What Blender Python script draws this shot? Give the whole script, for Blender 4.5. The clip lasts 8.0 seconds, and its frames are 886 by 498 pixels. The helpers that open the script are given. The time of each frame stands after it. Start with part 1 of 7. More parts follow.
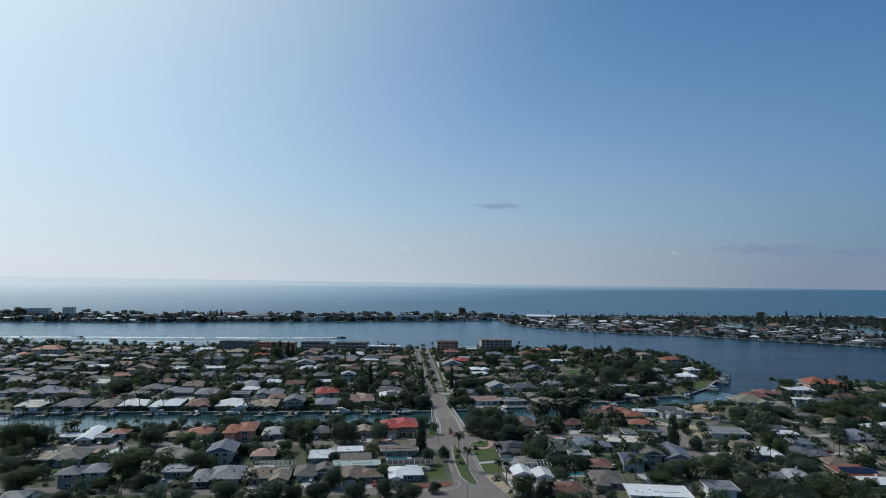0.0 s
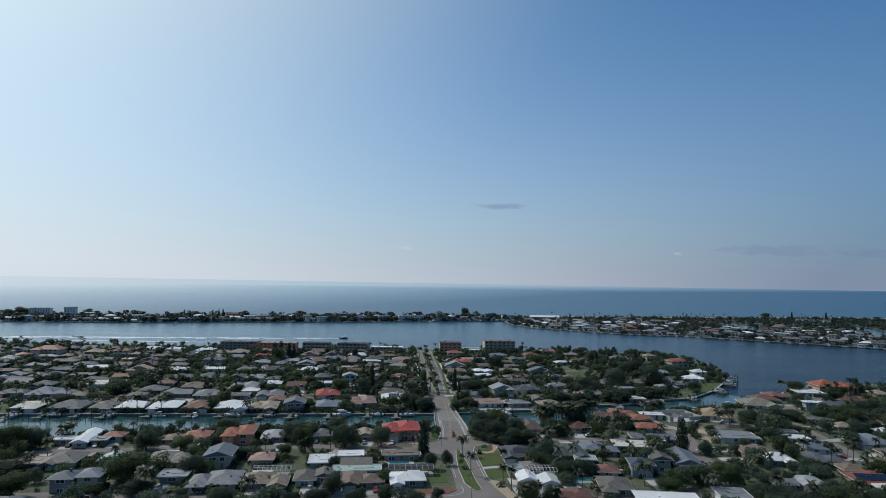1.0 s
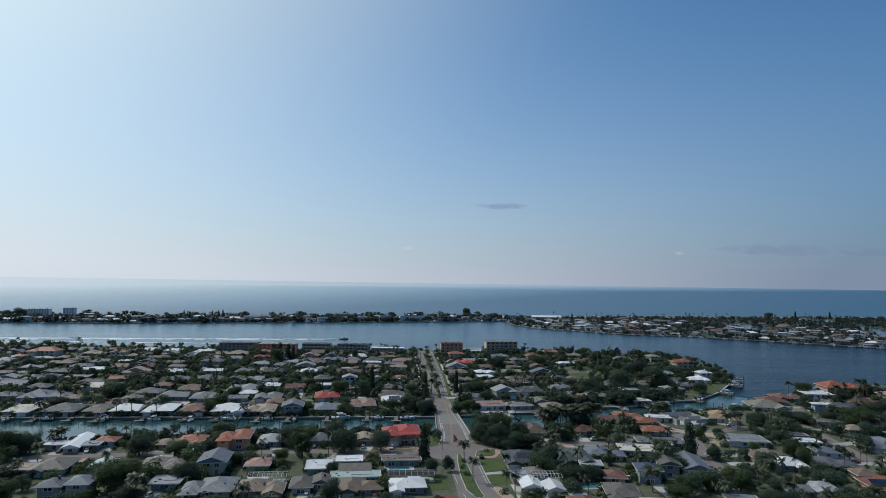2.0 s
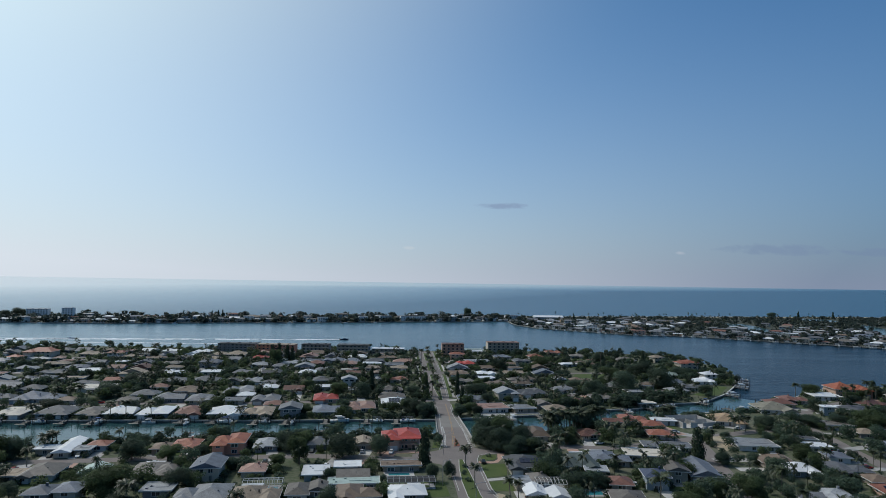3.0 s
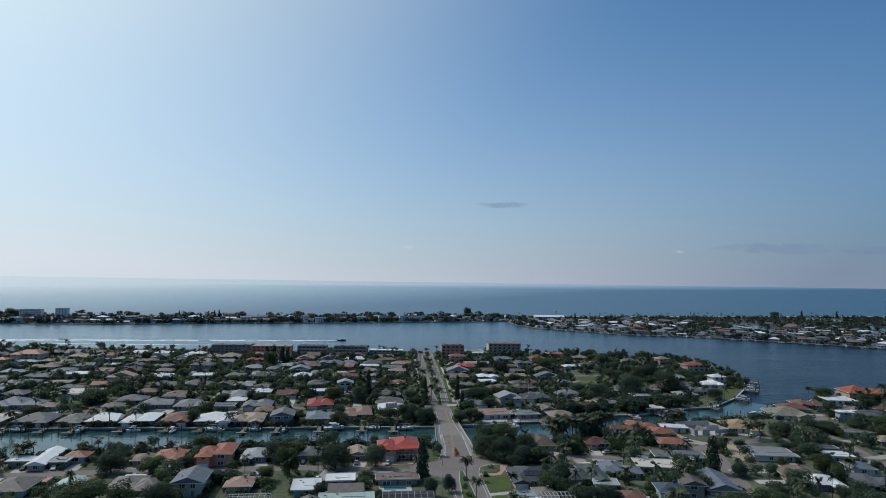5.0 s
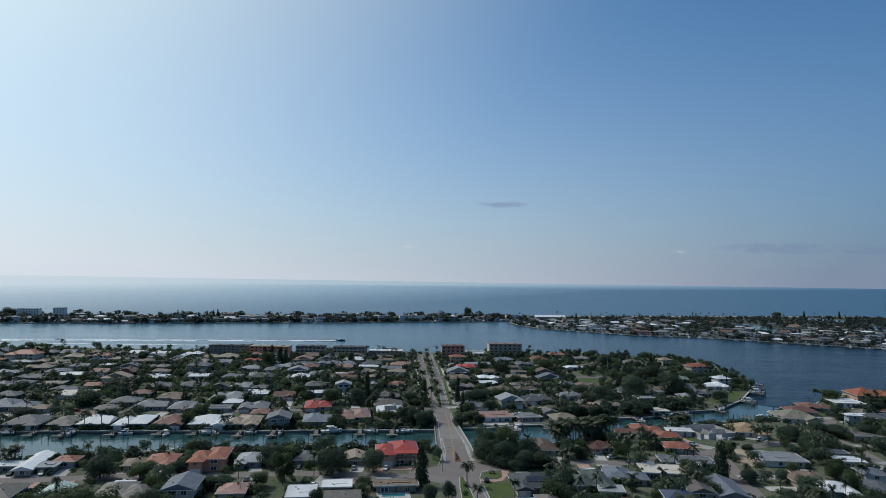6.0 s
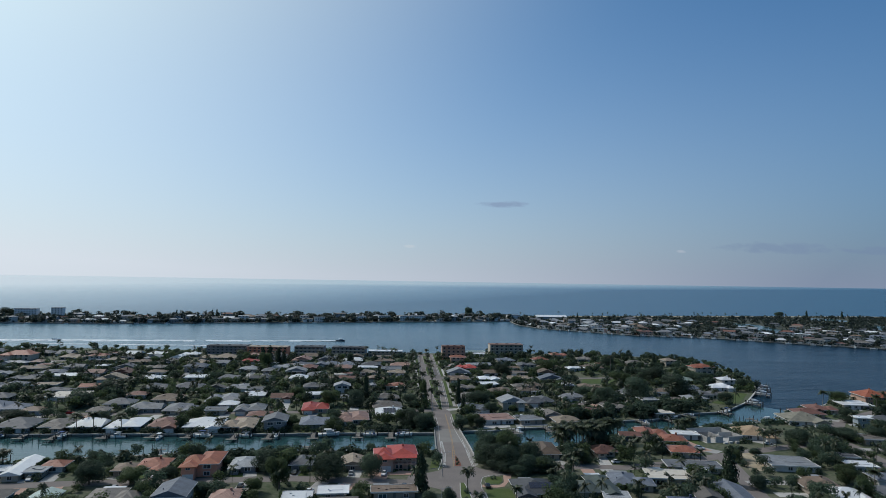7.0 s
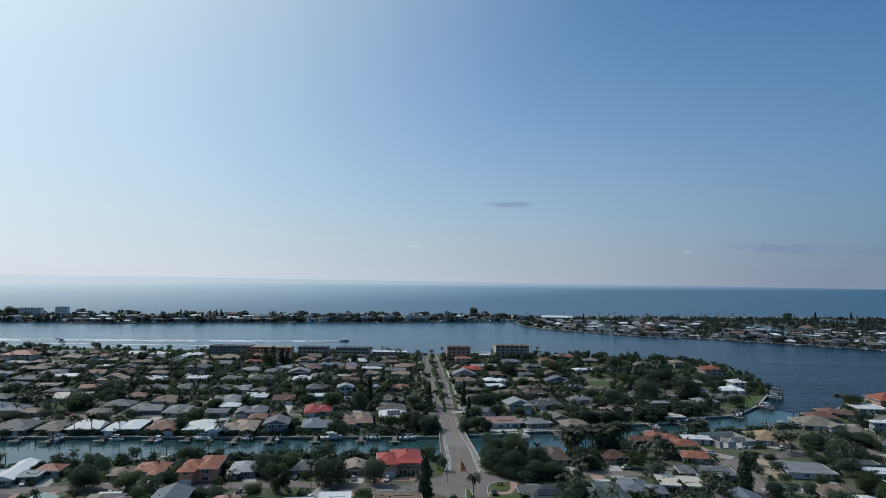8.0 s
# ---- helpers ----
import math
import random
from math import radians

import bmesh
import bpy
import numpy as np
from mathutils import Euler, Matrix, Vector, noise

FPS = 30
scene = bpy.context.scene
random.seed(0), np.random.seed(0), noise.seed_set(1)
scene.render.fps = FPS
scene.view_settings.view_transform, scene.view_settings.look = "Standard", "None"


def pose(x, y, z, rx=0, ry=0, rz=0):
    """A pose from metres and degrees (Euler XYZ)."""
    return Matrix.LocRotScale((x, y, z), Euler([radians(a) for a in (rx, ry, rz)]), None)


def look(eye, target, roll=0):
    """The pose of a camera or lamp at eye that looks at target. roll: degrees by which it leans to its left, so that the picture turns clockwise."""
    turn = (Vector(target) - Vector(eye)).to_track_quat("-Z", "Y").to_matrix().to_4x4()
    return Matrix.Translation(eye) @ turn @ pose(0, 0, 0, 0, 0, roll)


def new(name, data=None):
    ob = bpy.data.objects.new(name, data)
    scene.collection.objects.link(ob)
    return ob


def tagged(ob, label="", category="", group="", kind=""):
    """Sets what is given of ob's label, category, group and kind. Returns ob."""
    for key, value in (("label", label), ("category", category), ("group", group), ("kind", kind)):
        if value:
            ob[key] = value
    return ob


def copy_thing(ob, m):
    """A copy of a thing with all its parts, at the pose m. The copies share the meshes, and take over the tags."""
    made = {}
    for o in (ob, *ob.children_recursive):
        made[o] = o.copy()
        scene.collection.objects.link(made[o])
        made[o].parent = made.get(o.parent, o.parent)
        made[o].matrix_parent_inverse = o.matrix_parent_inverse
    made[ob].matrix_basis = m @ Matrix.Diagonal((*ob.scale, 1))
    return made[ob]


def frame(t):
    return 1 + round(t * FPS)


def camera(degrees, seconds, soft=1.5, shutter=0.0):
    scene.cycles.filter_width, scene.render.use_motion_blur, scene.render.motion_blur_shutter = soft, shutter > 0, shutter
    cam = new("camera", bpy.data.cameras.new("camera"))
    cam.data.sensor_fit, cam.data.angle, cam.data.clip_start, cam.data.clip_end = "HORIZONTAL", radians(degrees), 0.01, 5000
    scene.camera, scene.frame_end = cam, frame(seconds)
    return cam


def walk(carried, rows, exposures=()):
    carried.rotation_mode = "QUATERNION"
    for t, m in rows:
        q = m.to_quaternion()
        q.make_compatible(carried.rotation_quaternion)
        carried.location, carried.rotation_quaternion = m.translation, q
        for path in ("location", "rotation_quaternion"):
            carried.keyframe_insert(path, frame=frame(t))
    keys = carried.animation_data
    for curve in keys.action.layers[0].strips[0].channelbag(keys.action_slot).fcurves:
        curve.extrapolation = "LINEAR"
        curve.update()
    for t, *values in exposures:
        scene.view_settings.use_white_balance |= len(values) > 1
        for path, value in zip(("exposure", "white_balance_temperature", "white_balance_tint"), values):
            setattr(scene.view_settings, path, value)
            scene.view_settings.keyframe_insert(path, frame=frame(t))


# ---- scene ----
cam = camera(69.2, 8.0, 0.62)
PATH = [
    (0, (0.004, 0.175, 74.257), (0.003, 2.173, 74.354), 0.9),
    (0.5, (-0.14, 3.435, 74.186), (-0.143, 5.432, 74.283), 0.9),
    (1, (-0.156, 6.968, 74.116), (-0.166, 8.966, 74.214), 1.0),
    (1.5, (-0.032, 10.824, 74.122), (-0.044, 12.821, 74.22), 0.9),
    (3, (-0.029, 22.015, 74.32), (-0.046, 24.013, 74.417), 0.9),
    (3.5, (-0.04, 25.924, 74.502), (-0.058, 27.921, 74.598), 0.8),
    (4, (-0.12, 30.031, 74.683), (-0.137, 32.029, 74.779), 0.8),
    (4.5, (0.018, 33.997, 74.806), (0.002, 35.994, 74.901), 0.8),
    (6, (0.088, 45.525, 74.993), (0.071, 47.523, 75.086), 0.9),
    (6.5, (0.192, 49.163, 74.979), (0.173, 51.16, 75.071), 0.9),
    (7, (0.302, 52.784, 74.938), (0.283, 54.781, 75.03), 0.9),
    (7.5, (0.304, 56.554, 74.944), (0.272, 58.552, 75.035), 1.0),
    (8, (0.139, 60.058, 74.882), (0.104, 62.056, 74.974), 1.0),
]
walk(cam, [(t, look(eye, target, roll)) for t, eye, target, roll in PATH])
from mathutils import Quaternion

# ---------------------------------------------------------------- light and sky
SUN_TURN, SUN_RISE = -60.0, 46.0
world = bpy.data.worlds.new("sky")
scene.world = world
world.use_nodes = True
wn, wl = world.node_tree.nodes, world.node_tree.links
wn.clear()
sky = wn.new("ShaderNodeTexSky")
sky.sky_type, sky.sun_disc = "NISHITA", False
sky.sun_elevation, sky.sun_rotation = radians(SUN_RISE), radians(SUN_TURN)
sky.air_density, sky.dust_density, sky.ozone_density = 1.0, 1.0, 4.0


def wire(kind, op="", **given):
    """A node of the sky with some of its inputs set: numbers, colours or other nodes' outputs."""
    node = wn.new(kind)
    if op:
        node.operation = op
    for key, value in given.items():
        socket = node.inputs[int(key[1:])]
        if isinstance(value, bpy.types.NodeSocket):
            wl.new(value, socket)
        else:
            socket.default_value = value
    return node.outputs[1] if op == "DOT_PRODUCT" else node.outputs[0]


def blend(fac, a, b, mode="MIX"):
    node = wn.new("ShaderNodeMix")
    node.data_type, node.blend_type = "RGBA", mode
    for socket, value in ((node.inputs[0], fac), (node.inputs[6], a), (node.inputs[7], b)):
        if isinstance(value, bpy.types.NodeSocket):
            wl.new(value, socket)
        else:
            socket.default_value = value
    return node.outputs[2]


sun_way = Vector((math.sin(radians(SUN_TURN)) * math.cos(radians(SUN_RISE)), math.cos(radians(SUN_TURN)) * math.cos(radians(SUN_RISE)), math.sin(radians(SUN_RISE))))
way = wn.new("ShaderNodeTexCoord").outputs["Generated"]
axis = wn.new("ShaderNodeSeparateXYZ")
wl.new(way, axis.inputs[0])
toward = wire("ShaderNodeMath", "MAXIMUM", _0=wire("ShaderNodeVectorMath", "DOT_PRODUCT", _0=way, _1=tuple(sun_way)), _1=0.0)
# clear air, whitened by sea haze round the sun and along the horizon
clear = blend(1.0, sky.outputs[0], (0.225, 0.71, 0.97, 1), "MULTIPLY")
glow = wire("ShaderNodeMath", "MULTIPLY", _0=wire("ShaderNodeMath", "POWER", _0=toward, _1=5.0), _1=9.6)
veiled = blend(1.0, clear, blend(1.0, (1.1, 0.98, 0.36, 1), wire("ShaderNodeCombineXYZ", _0=glow, _1=glow, _2=glow), "MULTIPLY"), "ADD")
haze = blend(1.0, (2.22, 2.76, 3.85, 1), blend(1.0, (7.3, 7.4, 6.9, 1), wire("ShaderNodeCombineXYZ", _0=toward, _1=toward, _2=toward), "MULTIPLY"), "ADD")
height = wire("ShaderNodeMath", "MAXIMUM", _0=axis.outputs[2], _1=0.0)
low_air = wire("ShaderNodeMath", "MULTIPLY", _0=wire("ShaderNodeMath", "POWER", _0=wire("ShaderNodeMath", "SUBTRACT", _0=1.0, _1=height), _1=4.5), _1=0.97)
# a thin high veil on the sun's side
veil = wn.new("ShaderNodeMapRange")
veil.interpolation_type = "SMOOTHSTEP"
veil.inputs["From Min"].default_value, veil.inputs["From Max"].default_value, veil.inputs["To Max"].default_value = 0.42, 0.9, 0.22
wl.new(toward, veil.inputs["Value"])
thick_air = wire("ShaderNodeMath", "MINIMUM", _0=wire("ShaderNodeMath", "ADD", _0=low_air, _1=veil.outputs[0]), _1=0.97)
whole = blend(thick_air, veiled, haze)
# a few thin cloud banks far out over the gulf, by their bearing and height
east_of = wire("ShaderNodeMath", "DIVIDE", _0=axis.outputs[0], _1=axis.outputs[1])
above = wire("ShaderNodeMath", "DIVIDE", _0=axis.outputs[2], _1=axis.outputs[1])
flat_way = wire("ShaderNodeCombineXYZ", _0=wire("ShaderNodeMath", "MULTIPLY", _0=east_of, _1=1.0), _1=wire("ShaderNodeMath", "MULTIPLY", _0=above, _1=3.0), _2=axis.outputs[1])
puffs = wn.new("ShaderNodeTexNoise")
puffs.inputs["Scale"].default_value, puffs.inputs["Detail"].default_value = 38, 5
wl.new(flat_way, puffs.inputs["Vector"])
ruffle = wire("ShaderNodeMath", "SUBTRACT", _0=puffs.outputs["Fac"], _1=0.5)
for bearing, rise, wide, thick, dense, tone in ((0.088, 0.1168, 0.045, 0.0055, 0.72, (2.3, 3.1, 4.6, 1)), (0.52, 0.0555, 0.11, 0.009, 0.5, (1.8, 2.5, 3.9, 1)), (0.665, 0.0535, 0.06, 0.0065, 0.45, (1.7, 2.4, 3.8, 1)),
                                                 (0.3617, 0.0476, 0.010, 0.003, 0.5, (5.0, 5.4, 6.2, 1)), (-0.063, 0.0495, 0.010, 0.003, 0.25, (6.6, 6.8, 7.0, 1))):
    u = wire("ShaderNodeMath", "DIVIDE", _0=wire("ShaderNodeMath", "SUBTRACT", _0=east_of, _1=bearing), _1=wide)
    v = wire("ShaderNodeMath", "DIVIDE", _0=wire("ShaderNodeMath", "SUBTRACT", _0=above, _1=rise), _1=thick)
    r = wire("ShaderNodeMath", "ADD", _0=wire("ShaderNodeMath", "MULTIPLY", _0=u, _1=u), _1=wire("ShaderNodeMath", "MULTIPLY", _0=v, _1=v))
    body = wire("ShaderNodeMath", "ADD", _0=wire("ShaderNodeMath", "SUBTRACT", _0=1.0, _1=r), _1=wire("ShaderNodeMath", "MULTIPLY", _0=ruffle, _1=3.0))
    ahead = wire("ShaderNodeMath", "GREATER_THAN", _0=axis.outputs[1], _1=0.0)
    span = wn.new("ShaderNodeMapRange")
    span.inputs["From Max"].default_value, span.inputs["To Max"].default_value = 0.9, dense
    wl.new(body, span.inputs["Value"])
    whole = blend(wire("ShaderNodeMath", "MULTIPLY", _0=span.outputs[0], _1=ahead), whole, tone)
back = wn.new("ShaderNodeBackground")
back.inputs["Strength"].default_value = 0.1
wout = wn.new("ShaderNodeOutputWorld")
wl.new(whole, back.inputs["Color"])
wl.new(back.outputs[0], wout.inputs["Surface"])

sun = new("sun", bpy.data.lights.new("sun", "SUN"))
sun.data.energy, sun.data.angle, sun.data.color = 1.9, radians(0.6), (1.0, 0.955, 0.97)
sun.matrix_world = look(sun_way * 500, (0, 0, 0))


# ---------------------------------------------------------------- materials
def surface(name, one, two, scale=1.0, rough=0.8, bump=0.0, vary=0.0, metal=0.0, fine=6.0, island=0.0, spec=0.3, through_light=0.0):
    """Two colours mixed by coarse and fine noise, with relief, and a shift of brightness from thing to thing."""
    m = bpy.data.materials.new(name)
    m.use_nodes = True
    n, l = m.node_tree.nodes, m.node_tree.links
    p = n["Principled BSDF"]
    p.inputs["Roughness"].default_value, p.inputs["Metallic"].default_value = rough, metal
    p.inputs["Specular IOR Level"].default_value = spec
    geo = n.new("ShaderNodeNewGeometry")
    a, b = n.new("ShaderNodeTexNoise"), n.new("ShaderNodeTexNoise")
    a.inputs["Scale"].default_value, a.inputs["Detail"].default_value = scale, 4
    b.inputs["Scale"].default_value, b.inputs["Detail"].default_value = scale * fine, 3
    l.new(geo.outputs["Position"], a.inputs["Vector"])
    l.new(geo.outputs["Position"], b.inputs["Vector"])
    both = n.new("ShaderNodeMath")
    both.operation = "MULTIPLY_ADD"
    both.inputs[1].default_value = 0.5
    l.new(b.outputs["Fac"], both.inputs[0])
    half = n.new("ShaderNodeMath")
    half.operation = "MULTIPLY"
    half.inputs[1].default_value = 0.5
    l.new(a.outputs["Fac"], half.inputs[0])
    l.new(half.outputs[0], both.inputs[2])
    ramp = n.new("ShaderNodeMapRange")
    ramp.inputs["From Min"].default_value, ramp.inputs["From Max"].default_value = 0.36, 0.64
    l.new(both.outputs[0], ramp.inputs["Value"])
    mix = n.new("ShaderNodeMix")
    mix.data_type = "RGBA"
    mix.inputs["A"].default_value, mix.inputs["B"].default_value = (*one, 1), (*two, 1)
    l.new(ramp.outputs["Result"], mix.inputs["Factor"])
    colour = mix.outputs["Result"]
    for amount, node, socket in ((vary, "ShaderNodeObjectInfo", "Random"), (island, "ShaderNodeNewGeometry", "Random Per Island")):
        if amount:
            info, hsv, span = n.new(node), n.new("ShaderNodeHueSaturation"), n.new("ShaderNodeMapRange")
            span.inputs["To Min"].default_value, span.inputs["To Max"].default_value = 1 - amount, 1 + amount
            l.new(info.outputs[socket], span.inputs["Value"])
            l.new(span.outputs["Result"], hsv.inputs["Value"])
            l.new(colour, hsv.inputs["Color"])
            colour = hsv.outputs["Color"]
    l.new(colour, p.inputs["Base Color"])
    if through_light:
        thin, both_ways = n.new("ShaderNodeBsdfTranslucent"), n.new("ShaderNodeMixShader")
        l.new(colour, thin.inputs["Color"])
        both_ways.inputs[0].default_value = through_light
        l.new(p.outputs[0], both_ways.inputs[1])
        l.new(thin.outputs[0], both_ways.inputs[2])
        l.new(both_ways.outputs[0], n["Material Output"].inputs["Surface"])
    if bump:
        bn = n.new("ShaderNodeBump")
        bn.inputs["Strength"].default_value, bn.inputs["Distance"].default_value = bump, 0.1
        l.new(b.outputs["Fac"], bn.inputs["Height"])
        l.new(bn.outputs["Normal"], p.inputs["Normal"])
    return m


def water(name, deep, pale_tone, wave, height, rough, calm=None):
    """Wind-rippled salt water: dark body, mirror-like skin broken up by two sizes of wave."""
    m = bpy.data.materials.new(name)
    m.use_nodes = True
    n, l = m.node_tree.nodes, m.node_tree.links
    p = n["Principled BSDF"]
    p.inputs["Roughness"].default_value, p.inputs["IOR"].default_value = rough, 1.33
    geo = n.new("ShaderNodeNewGeometry")
    flat = n.new("ShaderNodeMapping")
    flat.inputs["Scale"].default_value = (0.35, 1.0, 1.0)
    l.new(geo.outputs["Position"], flat.inputs["Vector"])
    broad, small = n.new("ShaderNodeTexNoise"), n.new("ShaderNodeTexNoise")
    broad.inputs["Scale"].default_value, broad.inputs["Detail"].default_value = 0.012, 5
    small.inputs["Scale"].default_value, small.inputs["Detail"].default_value = wave, 6
    l.new(flat.outputs[0], broad.inputs["Vector"])
    l.new(flat.outputs[0], small.inputs["Vector"])
    mix = n.new("ShaderNodeMix")
    mix.data_type = "RGBA"
    mix.inputs["A"].default_value, mix.inputs["B"].default_value = (*deep, 1), (*pale_tone, 1)
    l.new(broad.outputs["Fac"], mix.inputs["Factor"])
    l.new(mix.outputs["Result"], p.inputs["Base Color"])
    bn = n.new("ShaderNodeBump")
    bn.inputs["Strength"].default_value, bn.inputs["Distance"].default_value = 1.0, height
    l.new(small.outputs["Fac"], bn.inputs["Height"])
    l.new(bn.outputs["Normal"], p.inputs["Normal"])
    # wind lanes: long streaks of smoother and rougher water
    long, lane, skin = n.new("ShaderNodeMapping"), n.new("ShaderNodeTexNoise"), n.new("ShaderNodeMapRange")
    long.inputs["Scale"].default_value = (0.12, 1.0, 1.0)
    l.new(geo.outputs["Position"], long.inputs["Vector"])
    lane.inputs["Scale"].default_value, lane.inputs["Detail"].default_value = 0.035, 6
    lane.inputs["Roughness"].default_value = 0.7
    l.new(long.outputs[0], lane.inputs["Vector"])
    l.new(lane.outputs["Fac"], skin.inputs["Value"])
    skin.inputs["From Min"].default_value, skin.inputs["From Max"].default_value = 0.35, 0.65
    skin.inputs["To Min"].default_value, skin.inputs["To Max"].default_value = 0.25, 1.3
    force = skin.outputs["Result"]
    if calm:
        # haze and sun glare imitated: calmer, glossier water to the left and far out
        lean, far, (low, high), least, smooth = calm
        place, haze_way, reach, fall, both = n.new("ShaderNodeSeparateXYZ"), n.new("ShaderNodeMath"), n.new("ShaderNodeMapRange"), n.new("ShaderNodeMapRange"), n.new("ShaderNodeMath")
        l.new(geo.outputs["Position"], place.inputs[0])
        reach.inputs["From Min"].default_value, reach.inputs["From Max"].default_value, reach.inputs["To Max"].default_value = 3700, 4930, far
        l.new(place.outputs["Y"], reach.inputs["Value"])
        haze_way.operation, haze_way.inputs[1].default_value = "MULTIPLY_ADD", -lean
        l.new(place.outputs["X"], haze_way.inputs[0])
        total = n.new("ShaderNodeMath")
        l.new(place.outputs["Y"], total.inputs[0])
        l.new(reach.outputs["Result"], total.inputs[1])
        l.new(total.outputs[0], haze_way.inputs[2])
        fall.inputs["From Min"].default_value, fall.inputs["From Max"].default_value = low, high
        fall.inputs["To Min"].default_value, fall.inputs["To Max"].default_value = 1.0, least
        l.new(haze_way.outputs[0], fall.inputs["Value"])
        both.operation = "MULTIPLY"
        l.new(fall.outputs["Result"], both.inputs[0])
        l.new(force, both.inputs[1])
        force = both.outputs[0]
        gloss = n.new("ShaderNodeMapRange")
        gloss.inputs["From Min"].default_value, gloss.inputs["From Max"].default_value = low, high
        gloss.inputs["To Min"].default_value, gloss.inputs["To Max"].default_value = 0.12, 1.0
        l.new(haze_way.outputs[0], gloss.inputs["Value"])
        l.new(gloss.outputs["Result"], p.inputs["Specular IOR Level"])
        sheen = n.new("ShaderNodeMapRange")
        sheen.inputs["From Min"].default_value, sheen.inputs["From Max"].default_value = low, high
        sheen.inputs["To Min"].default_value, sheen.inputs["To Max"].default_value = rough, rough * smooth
        l.new(haze_way.outputs[0], sheen.inputs["Value"])
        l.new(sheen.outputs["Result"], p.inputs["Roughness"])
        # the same haze and glare painted into the body colour along that ramp
        haze_tint = n.new("ShaderNodeMapRange")
        haze_tint.inputs["From Min"].default_value, haze_tint.inputs["From Max"].default_value = low, high
        l.new(haze_way.outputs[0], haze_tint.inputs["Value"])
        l.new(haze_tint.outputs["Result"], mix.inputs["Factor"])
    l.new(force, bn.inputs["Strength"])
    return m


# in bay and gulf the second colour and last tuple paint in haze
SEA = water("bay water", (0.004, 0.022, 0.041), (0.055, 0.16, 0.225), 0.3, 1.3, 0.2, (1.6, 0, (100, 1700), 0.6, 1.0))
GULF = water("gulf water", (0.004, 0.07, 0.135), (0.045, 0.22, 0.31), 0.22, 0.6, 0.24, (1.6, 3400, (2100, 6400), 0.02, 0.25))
CANAL = water("canal water", (0.022, 0.066, 0.07), (0.034, 0.085, 0.086), 0.6, 0.12, 0.12)
FOAM = surface("sea foam", (0.85, 0.87, 0.88), (0.6, 0.68, 0.72), 0.25, 0.6, 0, fine=5)
LAWN = surface("lawns and yards", (0.046, 0.07, 0.03), (0.145, 0.142, 0.1), 0.045, 0.95, 0.6, fine=14)
SCRUBLAND = surface("scrubby coastal ground", (0.035, 0.048, 0.032), (0.085, 0.085, 0.068), 0.03, 0.95, 0.5, fine=12)
GREEN = surface("mown grass", (0.05, 0.082, 0.02), (0.085, 0.11, 0.034), 0.15, 0.95, 0.5, fine=12)
SAND = surface("sandy ground", (0.42, 0.35, 0.25), (0.3, 0.25, 0.17), 0.2, 0.95, 0.4)
ASPHALT = surface("worn asphalt", (0.165, 0.145, 0.135), (0.225, 0.196, 0.18), 0.12, 0.9, 0.3, fine=16)
DECK = surface("worn bridge concrete", (0.205, 0.19, 0.175), (0.25, 0.235, 0.215), 0.2, 0.9, 0.3, fine=10)
CONCRETE = surface("pale concrete", (0.33, 0.32, 0.3), (0.46, 0.445, 0.42), 0.3, 0.85, 0.3, vary=0.2)
SEAWALL = surface("seawall concrete", (0.2, 0.19, 0.17), (0.34, 0.32, 0.29), 0.5, 0.9, 0.4)
PAVER = surface("rose paving", (0.36, 0.22, 0.17), (0.45, 0.31, 0.25), 0.4, 0.9, 0.3)
MULCH = surface("red mulch", (0.16, 0.06, 0.04), (0.23, 0.1, 0.07), 0.6, 0.95, 0.5)
LINE_WHITE = surface("white road paint", (0.6, 0.6, 0.58), (0.45, 0.45, 0.43), 1.5, 0.7)
LINE_YELLOW = surface("yellow road paint", (0.42, 0.25, 0.09), (0.3, 0.2, 0.1), 1.5, 0.7)
BARK = surface("grey bark", (0.12, 0.09, 0.065), (0.2, 0.16, 0.12), 2.0, 0.95, 0.8)
PALMBARK = surface("palm trunk", (0.2, 0.17, 0.13), (0.3, 0.26, 0.21), 2.0, 0.95, 0.6)
LEAF = surface("broadleaf foliage", (0.05, 0.08, 0.056), (0.09, 0.126, 0.082), 0.35, 0.6, 0, vary=0.35, island=0.2, spec=0.2, through_light=0.58)
LEAF_LIGHT = surface("young foliage", (0.074, 0.112, 0.052), (0.12, 0.158, 0.074), 0.35, 0.6, 0, vary=0.3, island=0.2, spec=0.2, through_light=0.58)
# grey haze of the distance put into this foliage colour
HAZY_LEAF = surface("haze-greyed coastal foliage", (0.045, 0.064, 0.054), (0.075, 0.095, 0.076), 0.1, 0.45, 0, island=0.4, spec=0.3, through_light=0.5)
NEEDLE = surface("dark needle foliage", (0.018, 0.034, 0.016), (0.034, 0.054, 0.024), 0.5, 0.7, 0, island=0.35)
FROND = surface("palm fronds", (0.038, 0.053, 0.026), (0.07, 0.084, 0.038), 0.6, 0.5, 0, vary=0.25, island=0.35, spec=0.35, through_light=0.25)
GLASS = surface("dark window glass", (0.02, 0.03, 0.04), (0.04, 0.055, 0.065), 0.3, 0.08, 0, spec=0.6, vary=0.3)
TRIM = surface("white trim paint", (0.74, 0.73, 0.7), (0.6, 0.59, 0.56), 0.8, 0.6)
SCREEN = surface("dark insect screen", (0.03, 0.032, 0.034), (0.05, 0.05, 0.05), 1.0, 0.8)
SOLAR = surface("solar cells", (0.012, 0.016, 0.035), (0.02, 0.025, 0.05), 0.8, 0.15, 0, spec=0.6)
POOL = surface("pool water", (0.03, 0.2, 0.23), (0.06, 0.28, 0.3), 0.4, 0.08, 0.1, spec=0.5)
